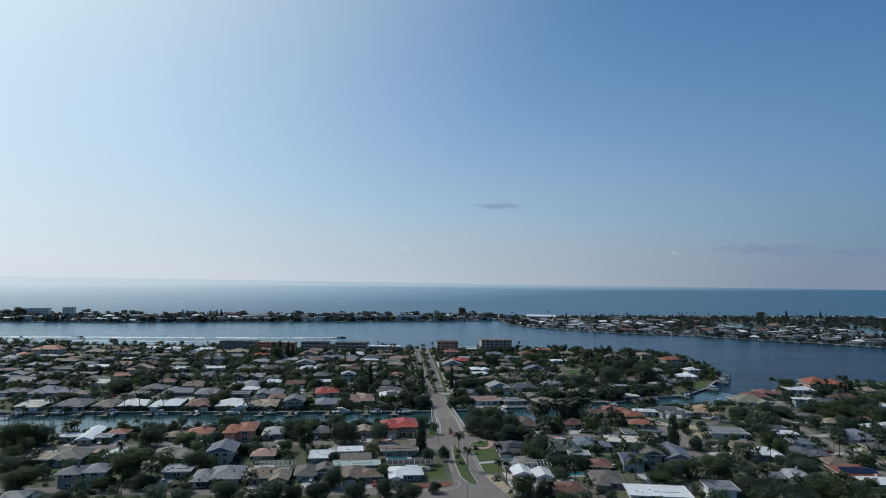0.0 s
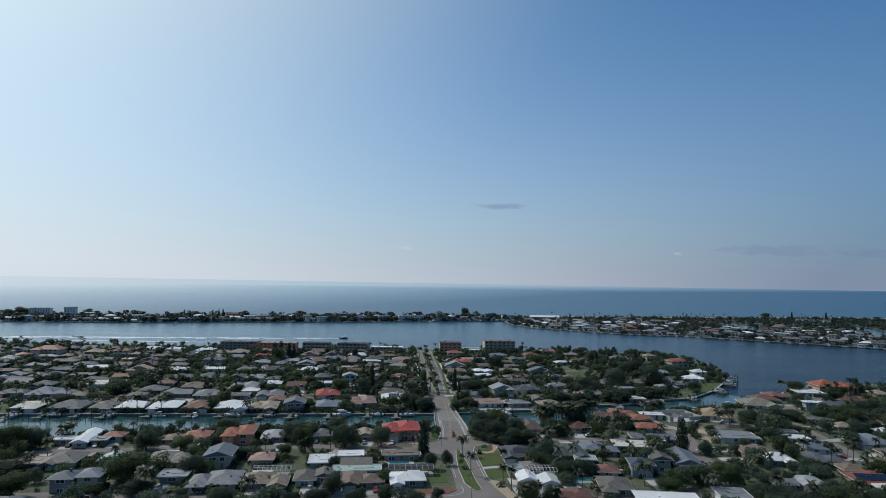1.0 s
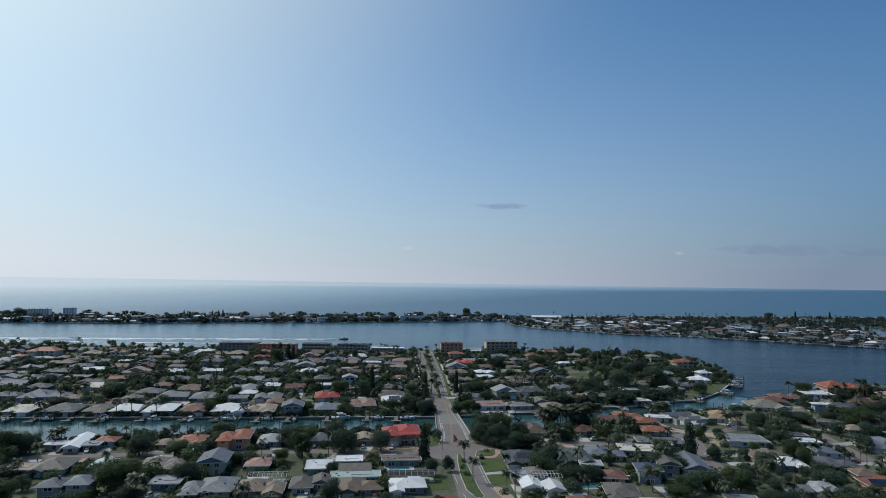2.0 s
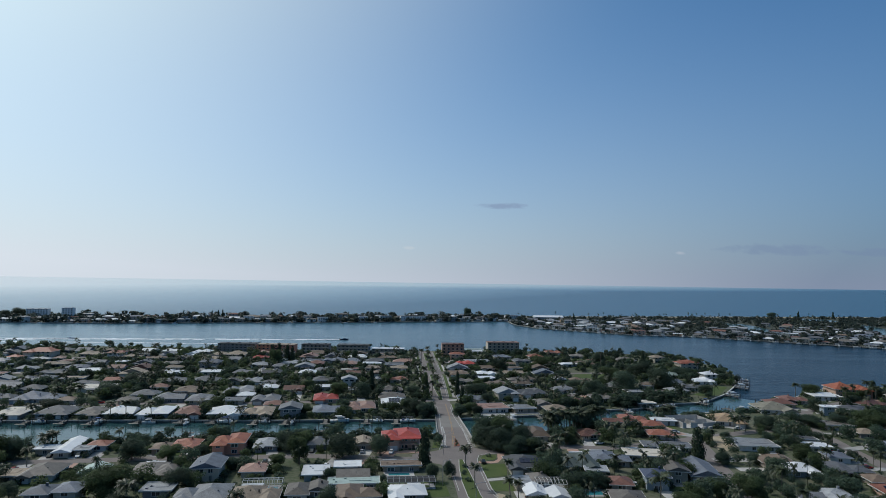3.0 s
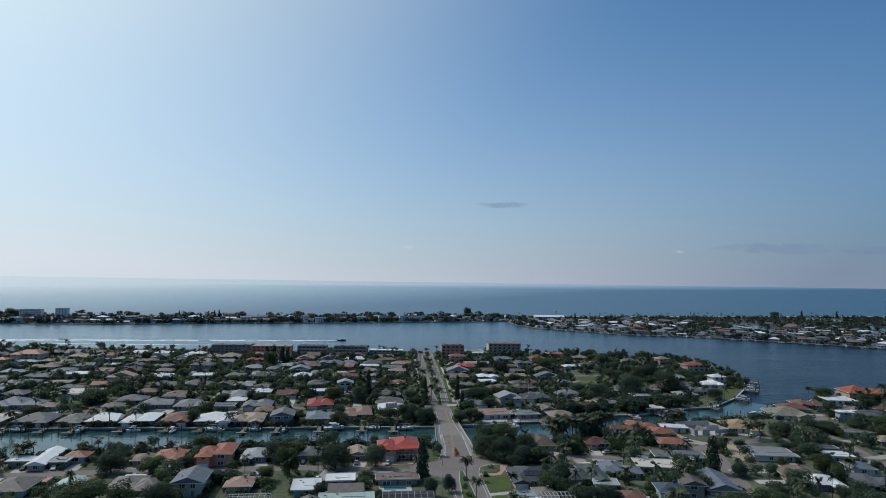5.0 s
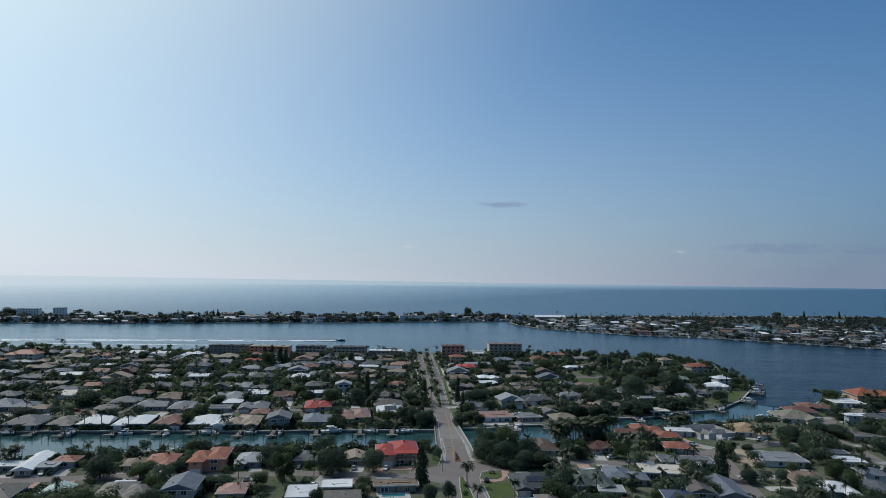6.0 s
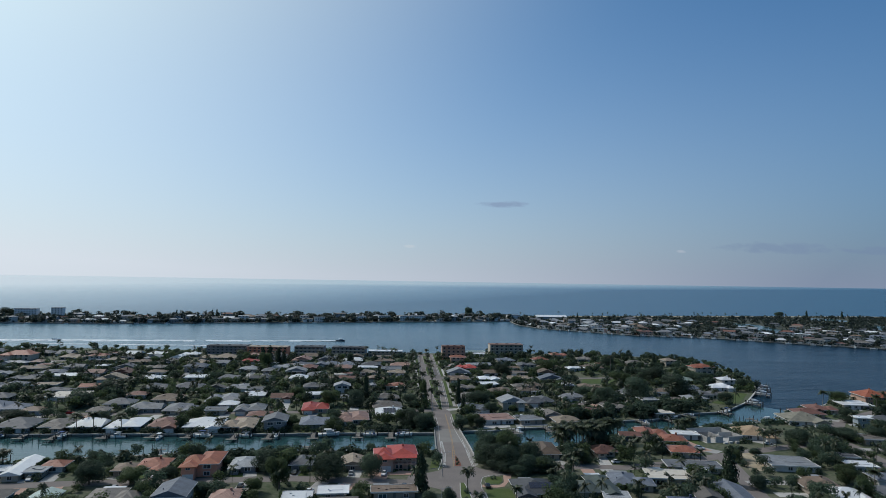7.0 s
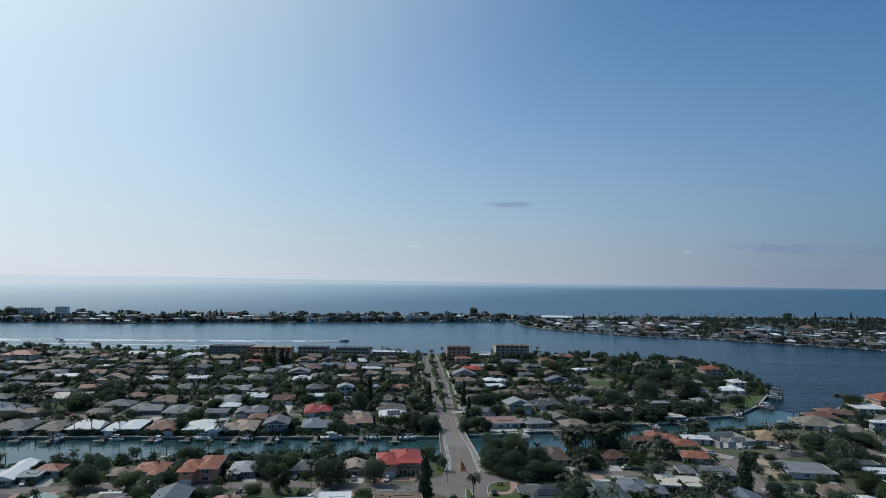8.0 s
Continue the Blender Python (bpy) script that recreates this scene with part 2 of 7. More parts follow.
DARKWOOD = surface("dark tarred piles", (0.04, 0.034, 0.028), (0.085, 0.072, 0.058), 1.5, 0.9, 0.5)
WOOD = surface("weathered dock timber", (0.13, 0.12, 0.105), (0.23, 0.21, 0.185), 1.2, 0.9, 0.5, vary=0.2)
METAL = surface("galvanised metal", (0.32, 0.33, 0.34), (0.42, 0.43, 0.44), 1.0, 0.45, 0, metal=0.7)
RUBBER = surface("black rubber", (0.015, 0.015, 0.016), (0.03, 0.03, 0.03), 2.0, 0.8)
HULL = surface("white gelcoat", (0.78, 0.78, 0.76), (0.66, 0.66, 0.64), 0.8, 0.25, 0, vary=0.1, spec=0.5)
HULL_DARK = surface("navy gelcoat", (0.02, 0.03, 0.06), (0.03, 0.045, 0.08), 0.8, 0.25, spec=0.5)
CANVAS = surface("blue canvas", (0.03, 0.06, 0.14), (0.05, 0.09, 0.2), 1.0, 0.85, vary=0.4)


def shade(c, k):
    return tuple(min(0.88, v * k) for v in c)


ROOFS, ROOF_WORDS = {}, {}
for key, words, c, k, rough in (
    ("white", "white metal", (0.74, 0.74, 0.73), 0.85, 0.4), ("pale", "pale grey shingle", (0.32, 0.33, 0.34), 0.75, 0.8),
    ("grey", "grey shingle", (0.185, 0.19, 0.2), 0.72, 0.85), ("dark", "dark grey shingle", (0.105, 0.11, 0.12), 0.72, 0.85),
    ("slate", "blue-grey shingle", (0.17, 0.19, 0.225), 0.75, 0.85), ("taupe", "taupe shingle", (0.18, 0.16, 0.14), 0.72, 0.85),
    ("brown", "brown shingle", (0.2, 0.145, 0.105), 0.72, 0.85), ("redbrown", "red-brown tile", (0.2, 0.095, 0.07), 0.7, 0.8),
    ("tan", "tan shingle", (0.31, 0.245, 0.18), 0.75, 0.85), ("sand", "sand-coloured tile", (0.4, 0.28, 0.17), 0.8, 0.8),
    ("cream", "cream gravel", (0.58, 0.53, 0.45), 0.8, 0.85), ("rose", "faded rose tile", (0.35, 0.21, 0.165), 0.75, 0.8),
    ("terracotta", "terracotta tile", (0.34, 0.125, 0.075), 0.7, 0.75), ("orange", "orange tile", (0.44, 0.135, 0.065), 0.7, 0.75),
    ("red", "bright red tile", (0.43, 0.056, 0.04), 0.75, 0.7), ("navy", "dark navy shingle", (0.06, 0.075, 0.12), 0.75, 0.8),
    ("moss", "dark moss-green shingle", (0.075, 0.095, 0.085), 0.75, 0.85), ("olive", "olive-tan shingle", (0.27, 0.25, 0.19), 0.78, 0.85),
    ("palegreen", "pale green metal", (0.36, 0.44, 0.39), 0.85, 0.5)):
    ROOFS[key] = surface(words + " roof", shade(c, 1.0), shade(c, (k * 0.72) if c[1] < 0.5 else k), 0.45, rough * 0.75, 0.4, vary=0.3 if c[1] < 0.5 else 0.12, fine=8, spec=0.35)
    ROOF_WORDS[key] = words
WALLS = {}
for key, c in (("white", (0.76, 0.75, 0.72)), ("cream", (0.58, 0.52, 0.43)), ("beige", (0.44, 0.38, 0.31)), ("grey", (0.33, 0.33, 0.33)),
               ("blue", (0.34, 0.4, 0.44)), ("peach", (0.66, 0.44, 0.34)), ("ochre", (0.8, 0.37, 0.25)), ("bright", (0.86, 0.86, 0.85)), ("dusk", (0.34, 0.34, 0.36))):
    WALLS[key] = surface(key + " stucco", shade(c, 0.84 if key != "bright" else 1), shade(c, 0.72), 0.6, 0.9, 0.3, vary=0.1)


# ---------------------------------------------------------------- builders
def mesh_of(name, bm, *mats):
    me = bpy.data.meshes.new(name)
    bm.normal_update()
    bm.to_mesh(me)
    bm.free()
    for m in mats:
        me.materials.append(m)
    return me


def hang(name, me, parent, m=None, label=""):
    """A mesh as a part of a thing or of a part."""
    ob = new(name, me)
    ob.parent = parent
    if m is not None:
        ob.matrix_basis = m
    if label:
        tagged(ob, label)
    return ob


def part(name, bm, material, parent, label=""):
    return hang(name, mesh_of(name, bm, material), parent, None, label)


def thing(name, m, label, category, group="", kind=""):
    ob = new(name)
    ob.empty_display_size = 0.5
    ob.matrix_basis = m
    return tagged(ob, label, category, group, kind)


def box(bm, x0, y0, z0, x1, y1, z1):
    v = [bm.verts.new((x, y, z)) for z in (z0, z1) for x, y in ((x0, y0), (x1, y0), (x1, y1), (x0, y1))]
    for f in ((3, 2, 1, 0), (4, 5, 6, 7), (0, 1, 5, 4), (1, 2, 6, 5), (2, 3, 7, 6), (3, 0, 4, 7)):
        bm.faces.new([v[i] for i in f])
    return v


def tube(bm, a, b, ra, rb, sides=6):
    a, b = Vector(a), Vector(b)
    q = (b - a).to_track_quat("Z", "Y")
    rings = []
    for c, r in ((a, ra), (b, rb)):
        rings.append([bm.verts.new(c + q @ Vector((r * math.cos(k * math.tau / sides), r * math.sin(k * math.tau / sides), 0))) for k in range(sides)])
    for k in range(sides):
        bm.faces.new((rings[0][k], rings[0][(k + 1) % sides], rings[1][(k + 1) % sides], rings[1][k]))
    bm.faces.new(rings[1])
    bm.faces.new(rings[0][::-1])


def slab(name, outline, z0, z1, mat, label, category, skirt=None):
    """A level plate with the given outline (counter-clockwise), its sides in another material if skirt is given."""
    bm = bmesh.new()
    top = [bm.verts.new((x, y, z1)) for x, y in outline]
    low = [bm.verts.new((x, y, z0)) for x, y in outline]
    face = bm.faces.new(top)
    face.normal_update()
    if face.normal.z < 0:
        face.normal_flip()
    for i in range(len(top)):
        j = (i + 1) % len(top)
        f = bm.faces.new((low[i], low[j], top[j], top[i]))
        f.material_index = 1 if skirt else 0
    bmesh.ops.triangulate(bm, faces=[face])
    bmesh.ops.recalc_face_normals(bm, faces=bm.faces[:])
    me = mesh_of(name, bm, mat, skirt) if skirt else mesh_of(name, bm, mat)
    return tagged(new(name, me), label, category, kind="structure")


def along(line, offset=0.0):
    """Points of a line of (x, y), shifted to its right by offset."""
    out = []
    for i, (x, y) in enumerate(line):
        a, b = line[max(0, i - 1)], line[min(len(line) - 1, i + 1)]
        d = Vector((b[0] - a[0], b[1] - a[1])).normalized()
        out.append((x + d.y * offset, y - d.x * offset))
    return out


def ribbon(name, left, right, z0, z1, mat, label, category, parent=None):
    """A strip between two lines that run the same way, with thickness."""
    bm = bmesh.new()
    rows = [[bm.verts.new((x, y, z)) for (x, y), z in ((a, z1), (b, z1), (b, z0), (a, z0))] for a, b in zip(left, right)]
    for p, q in zip(rows, rows[1:]):
        for k in range(4):
            bm.faces.new((p[k], p[(k + 1) % 4], q[(k + 1) % 4], q[k]))
    bm.faces.new(rows[0])
    bm.faces.new(rows[-1][::-1])
    bmesh.ops.recalc_face_normals(bm, faces=bm.faces[:])
    ob = new(name, mesh_of(name, bm, mat))
    if parent is not None:
        ob.parent = parent
        return ob
    return tagged(ob, label, category, kind="structure")


def at_y(line, y):
    """The x at which a line of (x, y) crosses a given y."""
    pts = sorted(line, key=lambda p: p[1])
    return float(np.interp(y, [p[1] for p in pts], [p[0] for p in pts]))


def inside(x, y, poly):
    hit = False
    for i, (ax, ay) in enumerate(poly):
        bx, by = poly[i - 1]
        if (ay > y) != (by > y) and x < (bx - ax) * (y - ay) / (by - ay) + ax:
            hit = not hit
    return hit


def near_line(x, y, line, reach):
    for (ax, ay), (bx, by) in zip(line, line[1:]):
        dx, dy = bx - ax, by - ay
        k = max(0.0, min(1.0, ((x - ax) * dx + (y - ay) * dy) / (dx * dx + dy * dy + 1e-9)))
        if (x - ax - k * dx) ** 2 + (y - ay - k * dy) ** 2 < reach * reach:
            return True
    return False


# ---------------------------------------------------------------- water and land
NEAR_SHORE = [(-700, 170), (-400, 245), (-260, 278), (-198, 293), (-173, 302), (-145, 316), (-107, 325), (-52, 333), (-6, 337), (15, 334), (30, 339), (45, 343),
              (69, 358), (88, 375), (107, 383), (141, 395), (157, 402), (181, 407), (197, 426), (217, 440), (255, 479), (293, 510), (318, 507), (400, 498), (760, 480)]
NEAR_LAND = NEAR_SHORE + [(1200, 200), (1000, -700), (-1000, -700), (-1000, 120)]
CANAL_EDGE = [(-760, 300), (-400, 335), (-221, 349), (-199, 351), (-181, 353), (-142, 356.5), (-106, 358.5), (-78, 361.5), (-57, 364.5), (-25, 367), (-6, 369), (7, 373), (23, 376), (40, 383), (55, 386),
              (76, 398), (99, 405), (113, 408), (127, 418), (137, 425), (157, 431), (171, 443), (190, 465), (216, 507), (233, 546)]
ISLAND = CANAL_EDGE + [(239, 564), (243, 614), (237, 649), (229, 682), (196, 700), (143, 712), (78, 712), (11, 704), (-28, 698), (-50, 697), (-109, 692), (-232, 694), (-411, 692), (-470, 690), (-760, 690)]
BAY_EDGE = [(-1300, 830), (-1000, 900), (-685, 999), (-518, 1015), (-359, 1070), (-179, 1117), (-84, 1157), (18, 1184), (112, 1222), (114, 1160), (120, 1117), (146, 1056), (194, 1018), (266, 957),
            (345, 943), (408, 900), (465, 860), (518, 824), (552, 802), (900, 620)]
GULF_EDGE = [(1900, 900), (1500, 1500), (1000, 1590), (620, 1500), (250, 1400), (22, 1330), (-436, 1190), (-788, 1110), (-1300, 960)]
BARRIER = BAY_EDGE + GULF_EDGE

def divide(x):
    """Where bay and gulf part, under the barrier island."""
    return 1255 + (0.25 if x < 0 else 0.1) * x


def sheet(name, levels, mat, label):
    bm = bmesh.new()
    rows = [[bm.verts.new((x, y, z)) for x, y, z in level] for level in levels]
    for p, q in zip(rows, rows[1:]):
        for k in range(len(p) - 1):
            bm.faces.new((p[k], p[k + 1], q[k + 1], q[k]))
    ob = new(name, mesh_of(name, bm, mat))
    for poly in ob.data.polygons:
        poly.use_smooth = True
    return tagged(ob, label, "water", kind="structure")


GRID = range(-4800, 4801, 400)
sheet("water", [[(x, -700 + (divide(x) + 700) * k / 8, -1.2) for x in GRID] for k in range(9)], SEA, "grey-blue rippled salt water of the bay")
# the sheet rises far out to meet the horizon in the camera's view
gulf = []
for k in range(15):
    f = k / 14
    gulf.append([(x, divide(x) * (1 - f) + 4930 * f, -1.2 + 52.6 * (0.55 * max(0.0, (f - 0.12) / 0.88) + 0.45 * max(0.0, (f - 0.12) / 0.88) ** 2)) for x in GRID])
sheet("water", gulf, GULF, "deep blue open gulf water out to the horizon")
canal_line = [(-700, 235), (-400, 291), (-200, 322), (-142, 336), (-110, 342), (-5, 354), (40, 363), (85, 390), (130, 405), (165, 420), (200, 450)]
slab("water", along(canal_line, 29) + along(canal_line, -29)[::-1], -1.6, -1.17, CANAL, "green calm water of the residential canal", "water")

slab("ground", NEAR_LAND, -3, 0, LAWN, "grassy residential land behind concrete seawalls", "ground", SEAWALL)
slab("ground", ISLAND, -3, 0, LAWN, "grassy residential island behind concrete seawalls", "ground", SEAWALL)
slab("ground", BARRIER, -3, 0, SCRUBLAND, "low green barrier island between bay and gulf", "ground", SEAWALL)
slab("ground", along(GULF_EDGE, -18) + along(GULF_EDGE, 14)[::-1], -1.6, 0.15, SAND, "pale sandy beach along the open gulf", "beach")
for edge, words in ((NEAR_SHORE, "concrete seawall cap along the canal and bay"), (CANAL_EDGE, "concrete seawall cap along the residential canal"), (BAY_EDGE, "concrete seawall cap along the barrier island")):
    side = 1 if edge is NEAR_SHORE else -1
    runs = [[p for p in edge if p[0] < -5.5], [p for p in edge if p[0] > 6.5]] if edge is not BAY_EDGE else [edge]
    for run in runs:
        ribbon("seawall", along(run, 0.25 * side), along(run, -0.7 * side), -0.3, 0.12, CONCRETE, words, "seawall")
for pond in ([(532, 1265), (495, 1178), (487, 1094), (480, 1000), (539, 1093), (562, 1240)], [(801, 1492), (755, 1396), (787, 1366), (830, 1377), (842, 1460)],
             [(818, 1320), (740, 1177), (681, 1040), (628, 914), (722, 1048), (780, 1180)]):
    slab("water", pond[::-1], -0.5, 0.05, CANAL, "still lagoon water inside the barrier island", "water")

# ---------------------------------------------------------------- boulevard and streets
WEST = [(12, 150), (9, 200), (7, 225), (5, 240), (4.1, 253), (1.3, 282), (-0.4, 312), (-2.6, 335), (-3.4, 350), (-4.6, 381), (-7.4, 417), (-12.8, 462), (-17.2, 517), (-22.3, 588), (-29.1, 681), (-30.5, 694)]
EAST = [(44, 150), (30, 200), (23.8, 225), (19.6, 242), (16.6, 256), (15.2, 272), (13.2, 292), (12.6, 312), (10.4, 335), (8.5, 351), (4.7, 381), (2.3, 418), (0.2, 463), (-2.6, 517), (-7.6, 588), (-14.2, 681), (-15.2, 694)]
MEDIAN_SOUTH = ([(12.2, 238.2), (10.8, 239), (7.9, 246.4), (6.1, 263.4), (5.4, 280), (5.5, 292.5)], [(13.6, 238.8), (14.2, 240), (12.6, 249), (11.2, 262), (9.6, 276), (7.4, 292.5)])
STREETS = [[(-420, 192), (-132, 225), (-92, 225), (-30, 228), (5, 231)], [(-330, 262), (-180, 275), (-120, 286), (-56, 294), (-30, 293), (2, 291)],
           [(14, 303), (19, 305), (47, 316), (74, 316), (100, 326), (131, 342), (156, 353), (189, 366)], [(103, 235), (106, 256), (110.5, 280), (117.5, 320), (120.5, 340)],
           [(187, 272), (181.7, 290), (184, 316), (189, 354), (190, 372), (215, 410), (255, 440), (300, 450)], [(18, 232), (60, 236), (118, 240), (180, 262)],
           [(-420, 340), (-232, 391), (-133, 403), (-18, 420), (2, 423)], [(-480, 470), (-250, 515), (-132, 532), (-20, 541), (-5, 541)],
           [(-480, 590), (-250, 605), (-100, 606), (-24, 609), (-8, 610)], [(2, 437), (40, 440), (80, 448), (120, 462), (160, 478), (190, 500)], [(-5, 541), (60, 548), (104, 552), (150, 560), (205, 590)]]


def fine(line, step=6.0):
    out = [line[0]]
    for a, b in zip(line, line[1:]):
        n = max(1, int(math.dist(a, b) / step))
        out += [(a[0] + (b[0] - a[0]) * k / n, a[1] + (b[1] - a[1]) * k / n) for k in range(1, n + 1)]
    return out


ys = sorted({y for _, y in WEST + EAST})
west, east = [(at_y(WEST, y), y) for y in ys], [(at_y(EAST, y), y) for y in ys]
boulevard = ribbon("road", west, east, -0.6, 0.03, ASPHALT, "worn grey asphalt boulevard with a planted median", "road")
for k, line in enumerate(STREETS):
    path = fine(line, 8)
    ribbon("road", along(path, -3.2), along(path, 3.2), -0.5, 0.0175 + 0.0009 * k, ASPHALT, "grey asphalt residential street", "road")
for line, side in ((west, -1), (east, 1)):
    for low, high in ((244, 284), (378, 413), (430, 532), (550, 602), (617, 690)):
        cut = [(x, y) for x, y in fine(line, 5) if low <= y <= high]
        if low < 300 and side < 0:
            continue
        ribbon("kerb", along(cut, 0), along(cut, 0.3 * side), -0.1, 0.15, CONCRETE, "pale concrete kerb along the boulevard", "kerb")
        if low < 300:
            continue
        ribbon("pavement", along(cut, 2.6 * side), along(cut, 4.2 * side), -0.1, 0.06, CONCRETE, "pale concrete pavement beside the boulevard", "pavement")
        ribbon("ground", along(cut, 0.32 * side), along(cut, 2.55 * side), -0.1, 0.05, GREEN, "mown grass verge beside the boulevard", "grass")


def median(left, right, words):
    ribbon("kerb", left, right, -0.1, 0.15, CONCRETE, "pale concrete kerb round the " + words, "kerb")
    ribbon("ground", along(left, 0.3), along(right, -0.3), -0.1, 0.2, GREEN, "mown grass on the " + words, "grass")


median(*MEDIAN_SOUTH, "planted median")
for low, high in ((424, 455), (458, 530), (552, 600), (618, 676)):
    y_rows = [low + (high - low) * k / 4 for k in range(5)]
    median([(at_y(WEST, y) + 4.6, y) for y in y_rows], [(at_y(EAST, y) - 4.6 + 0.6, y) for y in y_rows], "palm-planted median")
# markings
marks = thing("road_marking", pose(0, 0, 0), "white edge lines and yellow hatching on asphalt", "marking", kind="structure")


def stripe(a, b, wide, mat, name="paint_line"):
    d = Vector((b[0] - a[0], b[1] - a[1])).normalized() * wide / 2
    bm = bmesh.new()
    v = [bm.verts.new((x, y, 0.036)) for x, y in ((a[0] - d.y, a[1] + d.x), (a[0] + d.y, a[1] - d.x), (b[0] + d.y, b[1] - d.x), (b[0] - d.y, b[1] + d.x))]
    f = bm.faces.new(v)
    f.normal_update()
    if f.normal.z < 0:
        f.normal_flip()
    return part(name, bm, mat, marks)


for line, shift in ((west, 0.9), (east, -0.9)):
    for low, high in ((244, 286), (312, 412), (432, 532), (552, 602), (618, 688)):
        cut = along([(x, y) for x, y in fine(line, 10) if low <= y <= high], shift)
        for a, b in zip(cut, cut[1:]):
            stripe(a, b, 0.18, LINE_WHITE)
for line in ([(6.7, 242.5), (7.5, 239.2), (7.2, 236.4), (5.6, 233.8), (2.5, 232.2), (-6, 230.6), (-20, 229.2)], [(16.9, 250), (19.4, 242.9), (22.5, 231.6), (24.9, 223), (30, 206)], [(13.4, 286), (13.3, 293), (14.2, 299.5), (17, 302.4), (24, 303.6)]):
    for a, b in zip(line, line[1:]):
        stripe(a, b, 0.2, LINE_WHITE)
WEST_GORE = ([(-2.6, 308), (-1.6, 320), (-1.6, 330), (-2.3, 352)], [(-0.6, 312.5), (0.1, 320), (0.0, 332), (-1.6, 352)])
EAST_GORE = ([(11.0, 313), (9.4, 332), (8.1, 352), (6.6, 372)], [(13.4, 322), (11.4, 334), (9.3, 350), (7.4, 372)])
for gore, slope in ((WEST_GORE, 1.2), (EAST_GORE, -1.4)):
    for line in gore:
        for a, b in zip(line, line[1:]):
            stripe(a, b, 0.2, LINE_WHITE)
    for k in range(22):
        y = 315 + k * 1.75
        stripe((at_y(gore[0], y), y - slope / 2), (at_y(gore[1], y), y + slope / 2), 0.42, LINE_WHITE, "hatch_bar")
YELLOW_GORE = ([(3.4, 313), (3.1, 330), (2.9, 353)], [(4.3, 329.5), (3.7, 340), (3.1, 353)])
for line in YELLOW_GORE + ([(2.9, 353), (1.2, 385), (-0.6, 412)], [(3.3, 353), (1.6, 385), (-0.2, 412)]):
    for a, b in zip(line, line[1:]):
        stripe(a, b, 0.16, LINE_YELLOW)
for k in range(9):
    y = 316 + k * 2.6
    stripe((at_y(YELLOW_GORE[0], y) + 0.1, y), (at_y([(5.6, 314), (4.3, 329.5), (3.2, 353)], y) - 0.9 * (y < 329), y + 0.9), 0.35, LINE_YELLOW, "hatch_bar")
# rounded street corners
for k, outline in enumerate(([(-0.5, 311.5), (-2.2, 307.4), (-5.7, 304.6), (-10, 302.4), (-14, 300), (-14, 287), (-6, 288), (-1.6, 285), (0.6, 280), (6, 280), (6, 311.5)],
                             [(12, 313.4), (14.5, 310.4), (18, 308.6), (24, 309.4), (25, 303.6), (17, 302.4), (14.2, 299.5), (13.3, 293), (13.4, 284), (8, 284), (8, 313.4)],
                             [(-20, 231.8), (-6, 233), (2.5, 234.4), (5.2, 237.6), (6, 240.5), (9, 240.5), (9, 220), (-20, 220)])):
    slab("road", outline[::-1], -0.3, 0.0315 + 0.0012 * k, ASPHALT, "worn asphalt at a rounded street corner", "road")
# bridge over the canal
bridge = thing("bridge", pose(0, 0, 0), "low concrete road bridge with pale parapets", "bridge")
for name, line, side in (("parapet", WEST, -1), ("parapet", EAST, 1)):
    cut = [(at_y(line, y), y) for y in range(328, 381, 4)]
    ribbon(name, along(cut, 1.1 * side), along(cut, 1.4 * side), -0.4, 0.95, CONCRETE, "", "", bridge)
    ribbon("footway", along(cut, 0.05 * side), along(cut, 1.08 * side), -0.6, 0.18, DECK, "", "", bridge)
ribbon("deck", [(at_y(WEST, y) - 1.4, y) for y in range(332, 379, 4)], [(at_y(EAST, y) + 1.4, y) for y in range(332, 379, 4)], -0.7, -0.05, SEAWALL, "", "", bridge)
ribbon("wearing_course", [(at_y(WEST, y) + 0.05, y) for y in range(351, 378, 2)], [(at_y(EAST, y) - 0.05, y) for y in range(351, 378, 2)], -0.04, 0.0335, DECK, "", "", bridge)
for y in (345, 357, 368):
    for k in range(6):
        bm = bmesh.new()
        x = at_y(WEST, y) - 1 + k * (at_y(EAST, y) - at_y(WEST, y) + 2) / 5
        tube(bm, (x, y, -3), (x, y, -0.7), 0.35, 0.35, 8)
        part("pier", bm, SEAWALL, bridge)
for outline, mat, words in (([(3.9, 313.4), (6.6, 313.6), (6.3, 318), (4.6, 328.6), (4.2, 328.6)], MULCH, "small planted traffic island by the bridge"),
                            ([(-9, 234.2), (-4.1, 233.6), (2.1, 235), (4.6, 237.6), (4.2, 239.4), (2.3, 240.4), (-2.7, 238.6), (-8.4, 237.6)], MULCH, "red mulch bed at the street corner"),
                            ([(14.9, 295.3), (16, 299.3), (18.7, 301), (21.2, 299.7), (21.4, 295.2), (20.2, 292.2), (16.8, 291.5), (15.1, 292)][::-1], GREEN, "round mown lawn inside a curved drive"),
                            ([(-2.4, 311), (-2.6, 321), (-5.6, 320), (-6, 309)], GREEN, "mown grass corner beside the bridge")):
    slab("ground", outline, -0.1, 0.14, mat, words, "traffic island", CONCRETE)
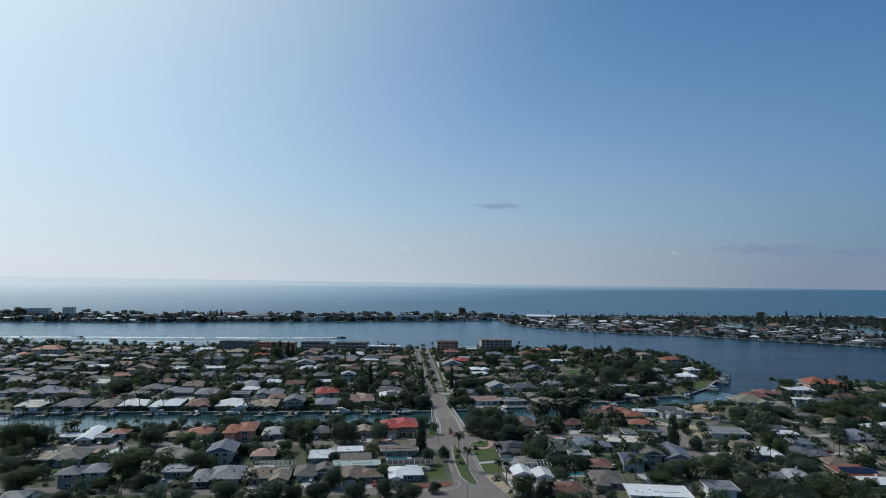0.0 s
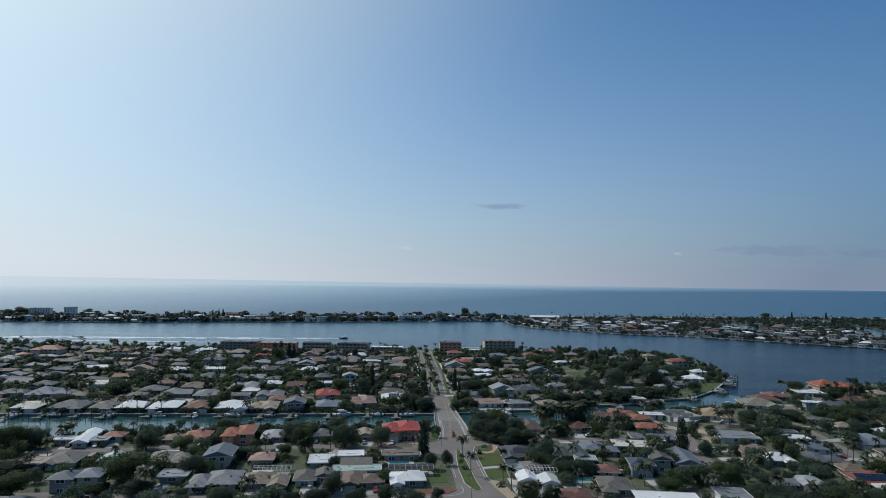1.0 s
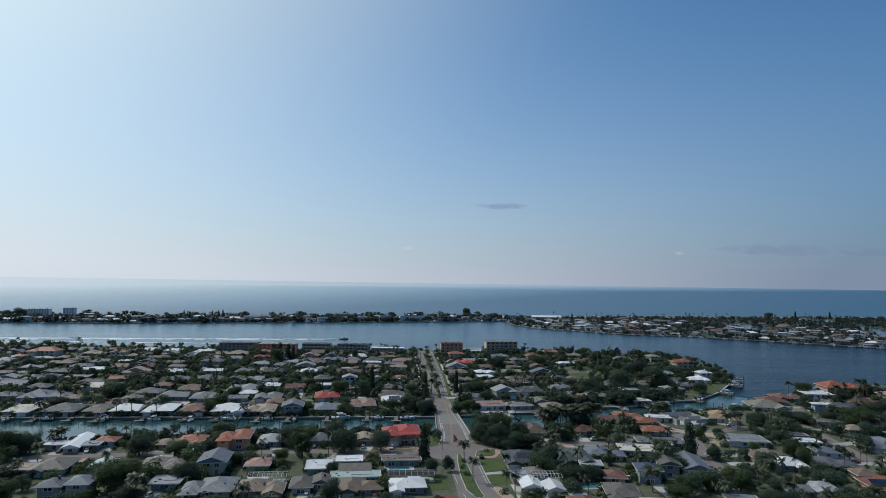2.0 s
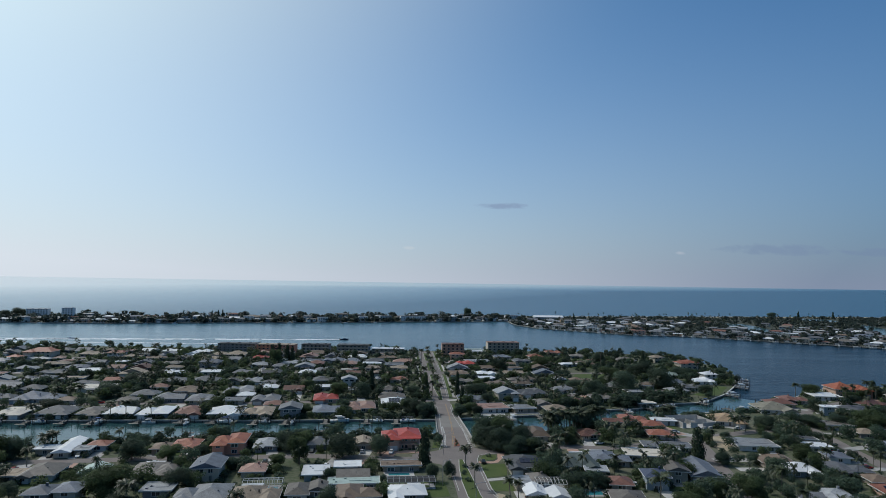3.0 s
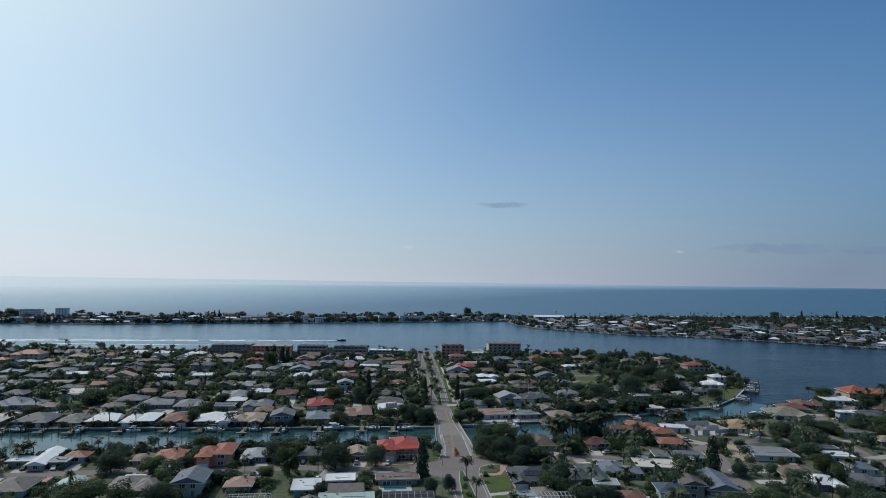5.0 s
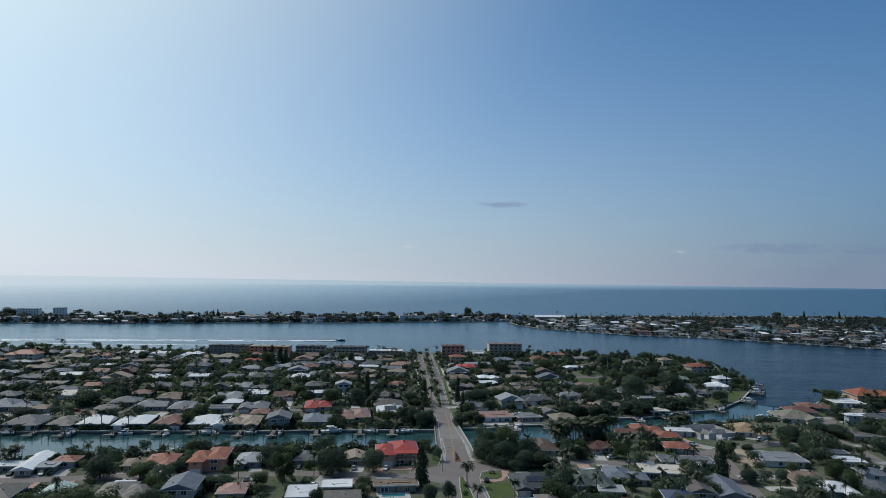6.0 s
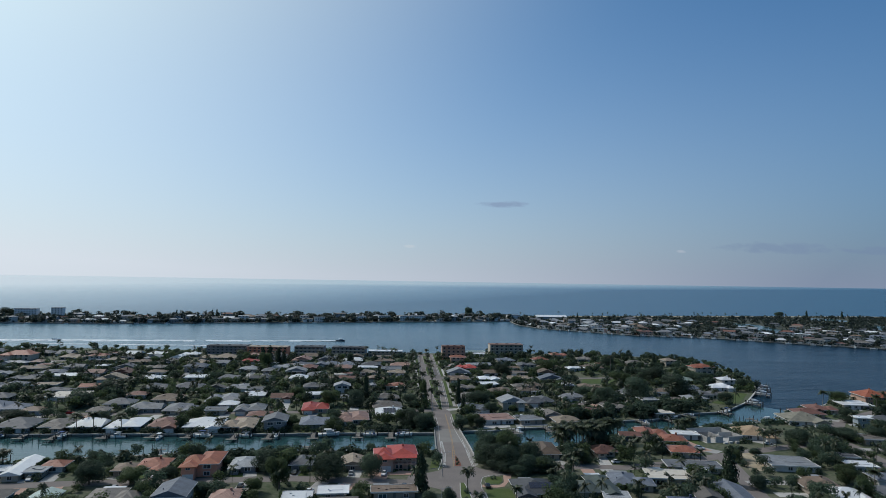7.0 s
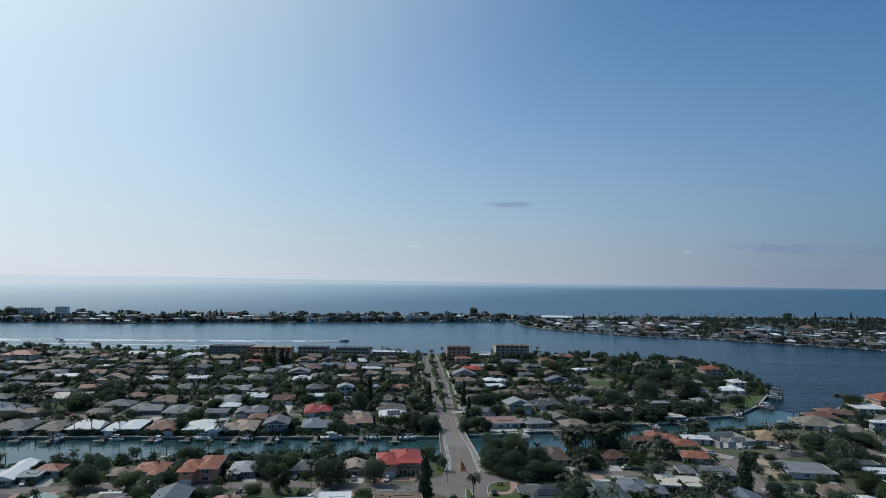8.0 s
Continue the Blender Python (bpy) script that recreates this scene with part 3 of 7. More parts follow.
for outline, mat, words in (([(13.6, 288.4), (18.7, 287.9), (21.7, 289.4), (24.4, 297), (25.6, 303.5), (22.3, 303), (21.9, 294.2), (20, 290.8), (15.5, 290.5), (13.8, 291)][::-1], PAVER, "curved rose paved drive beside a round lawn"),
                            ([(-29, 299.2), (-9.6, 301.6), (-10.8, 305.6), (-17.6, 306.4), (-19.6, 303.6), (-23.6, 303.4), (-24.4, 307.6), (-30, 306.6)], PAVER, "rose paved forecourt round a planted bed"),
                            ([(15.6, 267.2), (24.3, 270.3), (29, 272.6), (29, 269.4), (24.6, 267.4), (15.8, 264.6)], CONCRETE, "pale concrete drive across a lawn"),
                            ([(17.4, 252.4), (20.6, 249.8), (23.2, 244), (26, 233), (25.4, 226), (20.9, 235.8), (18.6, 243.6)][::-1], SAND, "pale sandy verge beside the boulevard"),
                            ([(25.4, 231), (31.1, 235.4), (36, 234), (30, 227), (26.4, 225)][::-1], CONCRETE, "pale concrete drive with a parked car")):
    slab("driveway", outline, -0.2, 0.056, mat, words, "drive")

CLEARINGS = [[(-29, 296), (-11, 298), (-11, 309), (-29, 307)], [(-232, 645), (-40, 645), (-40, 668), (-232, 668)], [(-14, 196), (12, 196), (8, 245), (-14, 242)], [(117, 332), (140, 340), (136, 368), (117, 364)], [(14, 236), (33, 262), (30, 306), (2, 320), (-12, 302), (-6, 232)], [(14, 236), (33, 262), (34, 302), (10, 302)], [(-13, 238), (6, 236), (2, 268), (-10, 266)], [(95, 522), (140, 522), (140, 556), (98, 556)], [(103, 280), (108, 280), (115, 320), (104, 316)],
             [(129, 308), (146, 310), (156, 350), (130, 354)], [(-48, 283), (0, 284), (0, 299), (-48, 302)], [(105, 334), (135, 334), (135, 352), (105, 352)], [(162, 450), (190, 462), (210, 500), (196, 504)],
             [(20, 376), (62, 390), (60, 400), (18, 388)], [(140, 372), (200, 374), (204, 384), (140, 384)]]

# ---------------------------------------------------------------- houses
FOOTPRINTS = []
EAVE = {1: 2.45, 2: 5.0, 3: 7.9}


def hip_roof(bm, x0, y0, x1, y1, z, pitch, ridge_x, gable):
    """A pitched roof over a rectangle: hipped, or with gable ends; ridge_x says whether the ridge runs along x."""
    w, d = x1 - x0, y1 - y0
    span = d if ridge_x else w
    rise, cut = span / 2 * pitch, 0.0 if gable else span / 2
    cut = min(cut, (w if ridge_x else d) / 2 - 0.2)
    cx, cy = (x0 + x1) / 2, (y0 + y1) / 2
    ends = ((x0 + cut, cy), (x1 - cut, cy)) if ridge_x else ((cx, y0 + cut), (cx, y1 - cut))
    base = [bm.verts.new(p) for p in ((x0, y0, z), (x1, y0, z), (x1, y1, z), (x0, y1, z))]
    low = [bm.verts.new((v.co.x, v.co.y, z - 0.22)) for v in base]
    a, b = [bm.verts.new((*e, z + rise)) for e in ends]
    quads = ((0, 1, b, a), (1, 2, b), (2, 3, a, b), (3, 0, a)) if ridge_x else ((0, 1, a), (1, 2, b, a), (2, 3, b), (3, 0, a, b))
    for f in quads:
        bm.faces.new([base[i] if isinstance(i, int) else i for i in f])
    for i in range(4):
        bm.faces.new((low[i], low[(i + 1) % 4], base[(i + 1) % 4], base[i]))
    bm.faces.new(low[::-1])
    return rise


def edging(bm, x0, y0, x1, y1, z0, z1, t=0.12):
    """Four boards round a rectangle."""
    box(bm, x0 - t, y0 - t, z0, x1 + t, y0, z1)
    box(bm, x0 - t, y1, z0, x1 + t, y1 + t, z1)
    box(bm, x0 - t, y0, z0, x0, y1, z1)
    box(bm, x1, y0, z0, x1 + t, y1, z1)


bm = bmesh.new()
for a in ((-0.5, 0, -0.42, 1), (0.42, 0, 0.5, 1), (-0.42, 0, 0.42, 0.07), (-0.42, 0.93, 0.42, 1), (-0.025, 0.07, 0.025, 0.93)):
    box(bm, a[0], -0.06, a[1], a[2], 0.05, a[3])
FRAME_MESH = mesh_of("window", bm, TRIM)
bm = bmesh.new()
box(bm, -0.43, -0.02, 0.06, 0.43, 0.03, 0.94)
PANE_MESH = mesh_of("pane", bm, GLASS)
bm = bmesh.new()
box(bm, -0.5, -0.06, 0, 0.5, 0.03, 1)
bm.faces.ensure_lookup_table()
for f in bm.faces:
    f.normal_update()
front = min(bm.faces, key=lambda f: f.normal.y)
bmesh.ops.inset_region(bm, faces=[front], thickness=0.08, depth=-0.02)
front.material_index = 1
FAR_WINDOW_MESH = mesh_of("far_window", bm, TRIM, GLASS)
bm = bmesh.new()
for k in range(4):
    box(bm, -0.5, -0.05 + 0.01 * (k % 2), 0.25 * k + 0.004, 0.5, 0.05, 0.25 * k + 0.246)
GARAGE_MESH = mesh_of("garage_door", bm, TRIM)
bm = bmesh.new()
box(bm, -0.5, -0.04, 0, 0.5, 0.05, 1)
box(bm, -0.34, -0.06, 0.1, 0.34, -0.04, 0.45)
box(bm, -0.34, -0.06, 0.55, 0.34, -0.04, 0.92)
DOOR_MESH = mesh_of("door", bm, WOOD)


def window(parent, x, y, z, wide, high, turn):
    m = pose(x, y, z, 0, 0, turn) @ Matrix.Diagonal((wide, 1, high, 1))
    if parent.matrix_basis.translation.y > 470:
        return hang("window", FAR_WINDOW_MESH, parent, m)
    hang("pane", PANE_MESH, hang("window", FRAME_MESH, parent, m))


def loggia(home, x0, x1, front, deep, bays, wall, roof):
    """Two tiers of arches before a house front, under a lean-to roof."""
    wide = (x1 - x0) / bays
    for base, top in ((0.0, 2.5), (2.62, 4.75)):
        for k in range(bays):
            bm = bmesh.new()
            a, b = x0 + k * wide + 0.14, x0 + (k + 1) * wide - 0.14
            mid, r = (a + b) / 2, (b - a) / 2
            spring = top - 0.25 - r
            y0, y1 = front - deep, front - deep + 0.3
            rows = []
            for i in range(9):
                c, u = math.cos(math.pi * i / 8), math.sin(math.pi * i / 8)
                rows.append([bm.verts.new(p) for p in ((mid - c * r, y0, spring + u * r), (mid - c * r, y0, top), (mid - c * r, y1, top), (mid - c * r, y1, spring + u * r))])
            for p, q in zip(rows, rows[1:]):
                for i in range(4):
                    bm.faces.new((p[i], q[i], q[(i + 1) % 4], p[(i + 1) % 4]))
            part("arch", bm, WALLS[wall], home)
        for k in range(bays + 1):
            bm = bmesh.new()
            u = x0 + k * wide
            box(bm, u - 0.137, front - deep + 0.003, base, u + 0.137, front - deep + 0.297, top)
            box(bm, u - 0.2, front - deep - 0.05, base, u + 0.2, front - deep + 0.35, base + 0.22)
            part("column", bm, WALLS[wall], home)
    bm = bmesh.new()
    box(bm, x0 - 0.2, front - deep - 0.1, 2.5, x1 + 0.1, front, 2.62)
    part("balcony_floor", bm, WALLS[wall], home)
    bm = bmesh.new()
    y0, y1 = front - deep - 0.6, front + 0.6
    ends = [[bm.verts.new((x, y, z)) for y, z in ((y0, 4.78), (y1, 5.3), (y1, 5.48), (y0, 4.96))] for x in (x0 - 0.6, x1 + 0.5)]
    for i in range(4):
        bm.faces.new((ends[0][i], ends[1][i], ends[1][(i + 1) % 4], ends[0][(i + 1) % 4]))
    bm.faces.new(ends[0])
    bm.faces.new(ends[1][::-1])
    bmesh.ops.recalc_face_normals(bm, faces=bm.faces)
    part("porch_roof", bm, ROOFS[roof], home)


def house(x, y, w, d, turn, style, roof, wall, storeys=1, wing="", windows=True, solar=None):
    """A detached house on a rectangle w by d with an optional wing towards its front, low roof, windows, door and garage."""
    dice = random.Random(int(x * 7 + y * 13))
    z = EAVE[storeys]
    shape = {"hip": "hipped", "gable": "gabled", "gablef": "front-gabled", "flat": "flat"}[style]
    tall = {1: "one-storey", 2: "two-storey", 3: "three-storey"}[storeys]
    home = thing("house", pose(x, y, 0, 0, 0, turn), f"{tall} {wall} stucco house with {shape} {ROOF_WORDS[roof]} roof", "house", "waterside houses")
    a = radians(turn)
    FOOTPRINTS.append((x, y, math.cos(a), math.sin(a), w / 2, d / 2, z + 2))
    hw, hd, over = w / 2, d / 2, 1.0
    body = bmesh.new()
    # a long house is a main mass and a shallower one beside it, flush in front
    split = style in ("hip", "gable") and w > 11.5 and d > 7 and not solar and dice.random() < 0.75
    flip, cut = dice.choice((-1, 1)), hw * dice.uniform(0.1, 0.4)
    back = hd * dice.uniform(0.2, 0.55)
    m0, m1 = (-hw, cut) if flip > 0 else (-cut, hw)
    n0, n1 = (cut - 0.6, hw) if flip > 0 else (-hw, -cut + 0.6)
    if split:
        box(body, m0, -hd, -0.2, m1, hd, z - 0.15)
        box(body, n0, -hd + 0.012, -0.2, n1, back, z - 0.17)
    else:
        box(body, -hw, -hd, -0.2, hw, hd, z - 0.15)
    wing_w, wing_out = w * dice.uniform(0.3, 0.42), dice.uniform(2.2, 4.0)
    sign = -1 if wing == "l" else 1
    wx0, wx1 = (-hw, -hw + wing_w) if wing == "l" else (hw - wing_w, hw)
    if wing:
        box(body, wx0 + 0.01, -hd - wing_out, -0.2, wx1 - 0.01, -hd + 0.5, z - 0.15)
    top, edge = bmesh.new(), bmesh.new()
    pitch = dice.uniform(0.29, 0.38)
    if style == "flat":
        box(top, -hw - over, -hd - over, z - 0.1, hw + over, hd + over, z + 0.16)
        step = dice.uniform(0.1, 0.22)
        box(top, -hw * 0.2, -hd * 0.3, z + 0.16, hw * 0.75, hd * 0.8, z + 0.16 + step)
        edging(edge, -hw - over, -hd - over, hw + over, hd + over, z - 0.12, z + 0.3)
        for k in range(dice.randint(1, 3)):
            u, v = dice.uniform(-hw, -hw * 0.3), dice.uniform(-hd * 0.7, hd * 0.7)
            box(top, u, v, z + 0.1, u + 0.7, v + 0.7, z + 0.5)
    else:
        ridge_x = style != "gablef" and w >= d * 0.9
        if split:
            ridge_x = m1 - m0 > d * 0.8
            rise = hip_roof(top, m0 - over, -hd - over, m1 + over, hd + over, z, pitch, ridge_x, False)
            hip_roof(top, n0 - over, -hd - over + 0.03, n1 + over, back + over, z - 0.04, pitch, True, style == "gable")
            edging(edge, m0 - over, -hd - over, m1 + over, hd + over, z - 0.24, z - 0.02, 0.07)
            low_edge = bmesh.new()
            edging(low_edge, n0 - over, -hd - over + 0.03, n1 + over, back + over, z - 0.27, z - 0.06, 0.07)
            part("fascia", low_edge, TRIM, home)
            if style == "gable":
                u, mid_y, low = (n1 + over - 0.02) if flip > 0 else (n0 - over + 0.02), (back - hd) / 2, z - 0.2
                body.faces.new([body.verts.new(p) for p in ((u, -hd, low), (u, back, low), (u, mid_y, low + (back + hd + 2 * over) / 2 * pitch - 0.3))])
        else:
            rise = hip_roof(top, -hw - over, -hd - over, hw + over, hd + over, z, pitch, ridge_x, style != "hip")
            edging(edge, -hw - over, -hd - over, hw + over, hd + over, z - 0.24, z - 0.02, 0.07)
        if style != "hip" and not split:
            tri = [(-hw, z - 0.16), (hw, z - 0.16), (0, z + rise - 0.35)] if not ridge_x else [(-hd, z - 0.16), (hd, z - 0.16), (0, z + rise - 0.35)]
            for s in (-1, 1):
                pts = [(u, s * (hd + over - 0.02), v) for u, v in tri] if not ridge_x else [(s * (hw + over - 0.02), u, v) for u, v in tri]
                body.faces.new([body.verts.new(p) for p in pts])
        if wing:
            hip_roof(top, wx0 - over * 0.98, -hd - wing_out - over, wx1 + over * 0.98, hd * 0.2, z - 0.03, pitch, False, dice.random() < 0.5)
        if ridge_x and w > 12 and not split and dice.random() < 0.6:
            # a cross wing behind, under its own ridge
            c = hw * dice.choice((-0.5, 0.5, 0.1))
            b = w * dice.uniform(0.18, 0.24)
            hip_roof(top, c - b - over, -hd * 0.1, c + b + over, hd + over + dice.uniform(1.0, 2.6), z - 0.02, pitch * 1.12, False, dice.random() < 0.5)
            box(body, c - b, hd - 0.5, -0.2, c + b, hd + 1.0, z - 0.17)
        if solar:
            cell = bmesh.new()
            box(cell, -0.8, -0.48, 0, 0.8, 0.48, 0.06)
            cell = mesh_of("solar_panel", cell, SOLAR)
            lean = math.atan(pitch)
            for i in range(solar[1]):
                for j in range(solar[2]):
                    v = (j - (solar[2] - 1) / 2) * 1.02
                    hang("solar_panel", cell, home, pose(solar[0] + (i - (solar[1] - 1) / 2) * 1.66, -hd * 0.55 + v * math.cos(lean), z + 0.12 + pitch * (hd * 0.45 + over) + v * math.sin(lean), math.degrees(lean)))
        if dice.random() < 0.35:
            u = (m0 + m1) / 2 if split else hw * 0.3
            box(top, u, hd * 0.1, z, u + 0.7, hd * 0.1 + 0.7, z + rise + 0.5)
        for k in range(dice.randint(1, 3)):
            u = dice.uniform(m0 * 0.8, m1 * 0.8) if split else dice.uniform(-hw * 0.7, hw * 0.7)
            box(top, u, -hd * 0.5, z + rise * 0.3, u + 0.3, -hd * 0.5 + 0.3, z + rise * 0.75)
    bmesh.ops.recalc_face_normals(top, faces=top.faces[:])
    if windows and w > 10 and dice.random() < 0.6:
        # a covered terrace with a pale flat roof on thin posts
        c, b, deep = dice.uniform(-0.3, 0.3) * w, w * dice.uniform(0.16, 0.26), dice.uniform(2.6, 4.2)
        back_side = 1 if (wing or dice.random() < 0.4) else -1
        if split and back_side > 0:
            c, b = (m0 + m1) / 2, (m1 - m0) * 0.4
        y0, y1 = (hd + 0.1, hd + deep) if back_side > 0 else (-hd - deep, -hd - 0.1)
        terrace = bmesh.new()
        box(terrace, c - b, y0, 2.3, c + b, y1, 2.42)
        terrace = part("terrace_roof", terrace, ROOFS["white"] if dice.random() < 0.5 else ROOFS["pale"], home)
        for u in (c - b + 0.15, c, c + b - 0.15):
            leg = bmesh.new()
            box(leg, u - 0.07, (y1 if back_side > 0 else y0) - 0.07, -0.1, u + 0.07, (y1 if back_side > 0 else y0) + 0.07, 2.3)
            part("post", leg, TRIM, terrace)
        paving = bmesh.new()
        box(paving, c - b - 0.6, y0 - 0.5, -0.1, c + b + 0.6, y1 + 0.8, 0.05)
        part("terrace", paving, CONCRETE, home)
    part("wall", body, WALLS[wall], home)
    part("roof", top, ROOFS[roof], home)
    part("fascia", edge, TRIM, home)
    if not windows:
        return home
    for level in range(storeys):
        base = level * 2.8
        if wing:
            mid = (wx0 + wx1) / 2
            if level == 0 and w > 11:
                hang("garage_door", GARAGE_MESH, home, pose(mid, -hd - wing_out - 0.03, 0.02) @ Matrix.Diagonal((min(4.8, wing_w * 0.8), 1, 2.1, 1)))
            else:
                window(home, mid, -hd - wing_out, base + 0.9, 1.8, 1.3, 0)
            span = (wx1 + 0.8, hw - 0.8) if wing == "l" else (-hw + 0.8, wx0 - 0.8)
        else:
            span = (-hw + 0.9, hw - 0.9)
        n = max(1, int((span[1] - span[0]) / 3.4))
        for k in range(n):
            u = span[0] + (span[1] - span[0]) * (k + 0.5) / n
            if level == 0 and k == n // 2 and n > 1:
                hang("door", DOOR_MESH, home, pose(u, -hd - 0.03, 0.02) @ Matrix.Diagonal((1.0, 1, 2.1, 1)))
            elif level == 0 and k == 0 and not wing and n > 3:
                hang("garage_door", GARAGE_MESH, home, pose(u + 0.6, -hd - 0.03, 0.02) @ Matrix.Diagonal((4.6, 1, 2.1, 1)))
            else:
                window(home, u, -hd, base + dice.choice((0.2, 0.5)), dice.choice((1.8, 2.4, 3.0)), 1.5, 0)
        inner = -1 if x > 0 else 1
        for k in range(2 if y < 480 and not split else 0):
            window(home, inner * hw, -hd * 0.5 + k * hd, base + 0.9, 1.4, 1.2, 90 * inner)
    return home


def flats(x, y, w, d, turn, high, wall, roof, label, bays, storeys, parapet=True, recess=1.6):
    """A block of flats with recessed balconies on every storey."""
    block = thing("apartment_building", pose(x, y, 0, 0, 0, turn), label, "apartments", "apartment buildings")
    a = radians(turn)
    FOOTPRINTS.append((x, y, math.cos(a), math.sin(a), w / 2, d / 2, high))
    hw, hd = w / 2, d / 2
    body, top = bmesh.new(), bmesh.new()
    box(body, -hw - 0.15, -hd + recess, -0.2, hw + 0.15, hd, high)
    part("wall", body, WALLS[wall], block)
    fin = bmesh.new()
    box(fin, -0.15, -hd, -0.2, 0.15, -hd + recess - 0.02, high)
    fin = mesh_of("partition", fin, WALLS[wall])
    for k in range(bays + 1):
        hang("partition", fin, block, pose(-hw + k * w / bays, 0, 0))
    if parapet:
        box(top, -hw - 0.2, -hd - 0.2, high, hw + 0.2, hd + 0.2, high + 0.5)
        for k in range(3):
            u = -hw * 0.6 + k * hw * 0.6
            box(top, u, -1, high + 0.5, u + 2, 1.5, high + 1.0)
    else:
        hip_roof(top, -hw - 0.7, -hd - 0.7, hw + 0.7, hd + 0.7, high, 0.3, w > d, False)
        bmesh.ops.recalc_face_normals(top, faces=top.faces[:])
    part("roof", top, ROOFS[roof], block)
    step = high / storeys
    for s in range(storeys):
        bm = bmesh.new()
        box(bm, -hw, -hd - 0.05, s * step + step - 0.25, hw, -hd + recess, s * step + step - 0.02)
        box(bm, -hw, -hd - 0.1, s * step, hw, -hd, s * step + 0.95)
        part("balcony", bm, WALLS[wall] if wall != "dusk" else WALLS["cream"], block)
        for k in range(bays):
            u = -hw + (k + 0.5) * w / bays
            window(block, u, -hd + recess, s * step + 0.1, min(2.6, w / bays * (0.32 if wall == "bright" else 0.5)), step - 0.6, 0)
    return block



# near shore, west of the boulevard
house(-158.0, 295.0, 5.5, 22.0, 13, "gablef", "white", "cream", 1, "")
house(-164.9, 291.1, 7.6, 6.0, 8, "flat", "white", "cream", 1, "")
house(-150.0, 291.1, 5.5, 6.0, 8, "flat", "pale", "beige", 1, "")
house(-147.6, 299.1, 7.1, 7.1, 8, "hip", "terracotta", "white", 1, "")
house(-119.8, 296.7, 6.2, 8.5, 8, "hip", "brown", "beige", 1, "")
house(-111.5, 302.5, 9.6, 10.7, 8, "hip", "terracotta", "cream", 1, "r")
house(-91.9, 301.6, 11.8, 15.5, 8, "hip", "orange", "ochre", 2, "l")
house(-77.5, 305.9, 9.0, 11.6, 8, "hip", "pale", "grey", 1, "l")
house(-56.4, 309.5, 7.5, 11.0, 8, "hip", "grey", "grey", 1, "")
house(-36.6, 310.8, 7.0, 11.0, 8, "gable", "tan", "beige", 1, "")
villa = house(-20.3, 316.2, 15.5, 15.8, 8, "hip", "red", "peach", 2, "l")
loggia(villa, -0.9, 7.6, -7.9, 2.0, 5, "peach", "red")
house(-17.4, 277.2, 13.9, 5.6, 8, "flat", "brown", "beige", 1, "")
house(-13.1, 245.7, 11.3, 9.4, 8, "hip", "white", "grey", 1, "l")
house(-29.3, 244.1, 13.7, 11.9, 8, "hip", "brown", "beige", 1, "l")
house(-32.5, 254.4, 16.3, 6.0, 8, "flat", "palegreen", "white", 1, "")
house(-37.9, 274.9, 8.6, 6.8, 8, "flat", "white", "blue", 1, "")
house(-33.9, 262.5, 10.4, 8.4, 8, "gable", "taupe", "grey", 1, "")
house(-48.4, 266.2, 7.9, 11.0, 8, "flat", "white", "blue", 1, "")
house(-88.0, 264.5, 9.2, 13.0, 8, "gablef", "slate", "cream", 2, "")
house(-72.3, 268.3, 7.9, 9.6, 8, "hip", "rose", "cream", 1, "")
house(-107.9, 266.0, 15.1, 12.4, 8, "hip", "taupe", "beige", 1, "r")
house(-80.7, 239.9, 15.4, 14.2, 8, "hip", "pale", "cream", 1, "l")
house(-63.0, 240.6, 14.2, 11.1, 8, "hip", "tan", "beige", 1, "r")
house(-50.0, 244.6, 6.2, 11.0, 8, "hip", "taupe", "white", 1, "")
house(-97.4, 244.1, 8.4, 8.1, 8, "flat", "pale", "grey", 1, "")
house(-147.3, 261.2, 10.6, 13.7, 8, "hip", "taupe", "white", 1, "l")
house(-129.9, 231.3, 6.6, 8.5, 8, "hip", "slate", "grey", 2, "")
house(-122.3, 234.2, 6.6, 8.5, 8, "hip", "slate", "cream", 2, "")
house(-157.3, 256.2, 8.1, 8.1, 8, "flat", "tan", "grey", 1, "")
house(-138.0, 213.0, 7.0, 6.0, 8, "hip", "pale", "grey", 1, "l")
house(-129.9, 263.5, 7.0, 8.5, 8, "gable", "palegreen", "white", 1, "")
house(-43.7, 247.4, 5.5, 7.7, 8, "gable", "taupe", "beige", 1, "")

# near shore, east of the boulevard
house(31.1, 282.8, 12.7, 14.4, 4, "hip", "dark", "cream", 1, "l", solar=(2, 5, 3))
house(40.2, 334.1, 14.0, 17.5, 4, "hip", "brown", "cream", 1, "l")
house(68.2, 335.4, 8.4, 8.3, 4, "hip", "redbrown", "cream", 1, "l")
house(53.3, 287.5, 12.8, 17.0, 4, "hip", "moss", "cream", 1, "r")
house(68.2, 293.6, 14.0, 12.7, -5, "hip", "slate", "cream", 1, "")
house(34.4, 262.5, 5.8, 8.5, 4, "hip", "taupe", "white", 1, "")
house(28.1, 258.3, 5.8, 8.3, 4, "flat", "pale", "beige", 1, "")
house(30.9, 247.6, 5.8, 8.5, 4, "gable", "white", "cream", 1, "")
house(38.4, 244.6, 5.8, 8.5, 4, "gable", "white", "white", 1, "")
house(44.0, 229.2, 11.7, 10.0, 4, "gable", "redbrown", "beige", 1, "l")
house(61.7, 242.5, 9.9, 12.8, -5, "hip", "taupe", "beige", 1, "l")
house(63.7, 260.2, 7.0, 8.5, -5, "hip", "redbrown", "beige", 1, "")
house(58.3, 274.9, 7.0, 6.0, -5, "flat", "pale", "grey", 1, "")
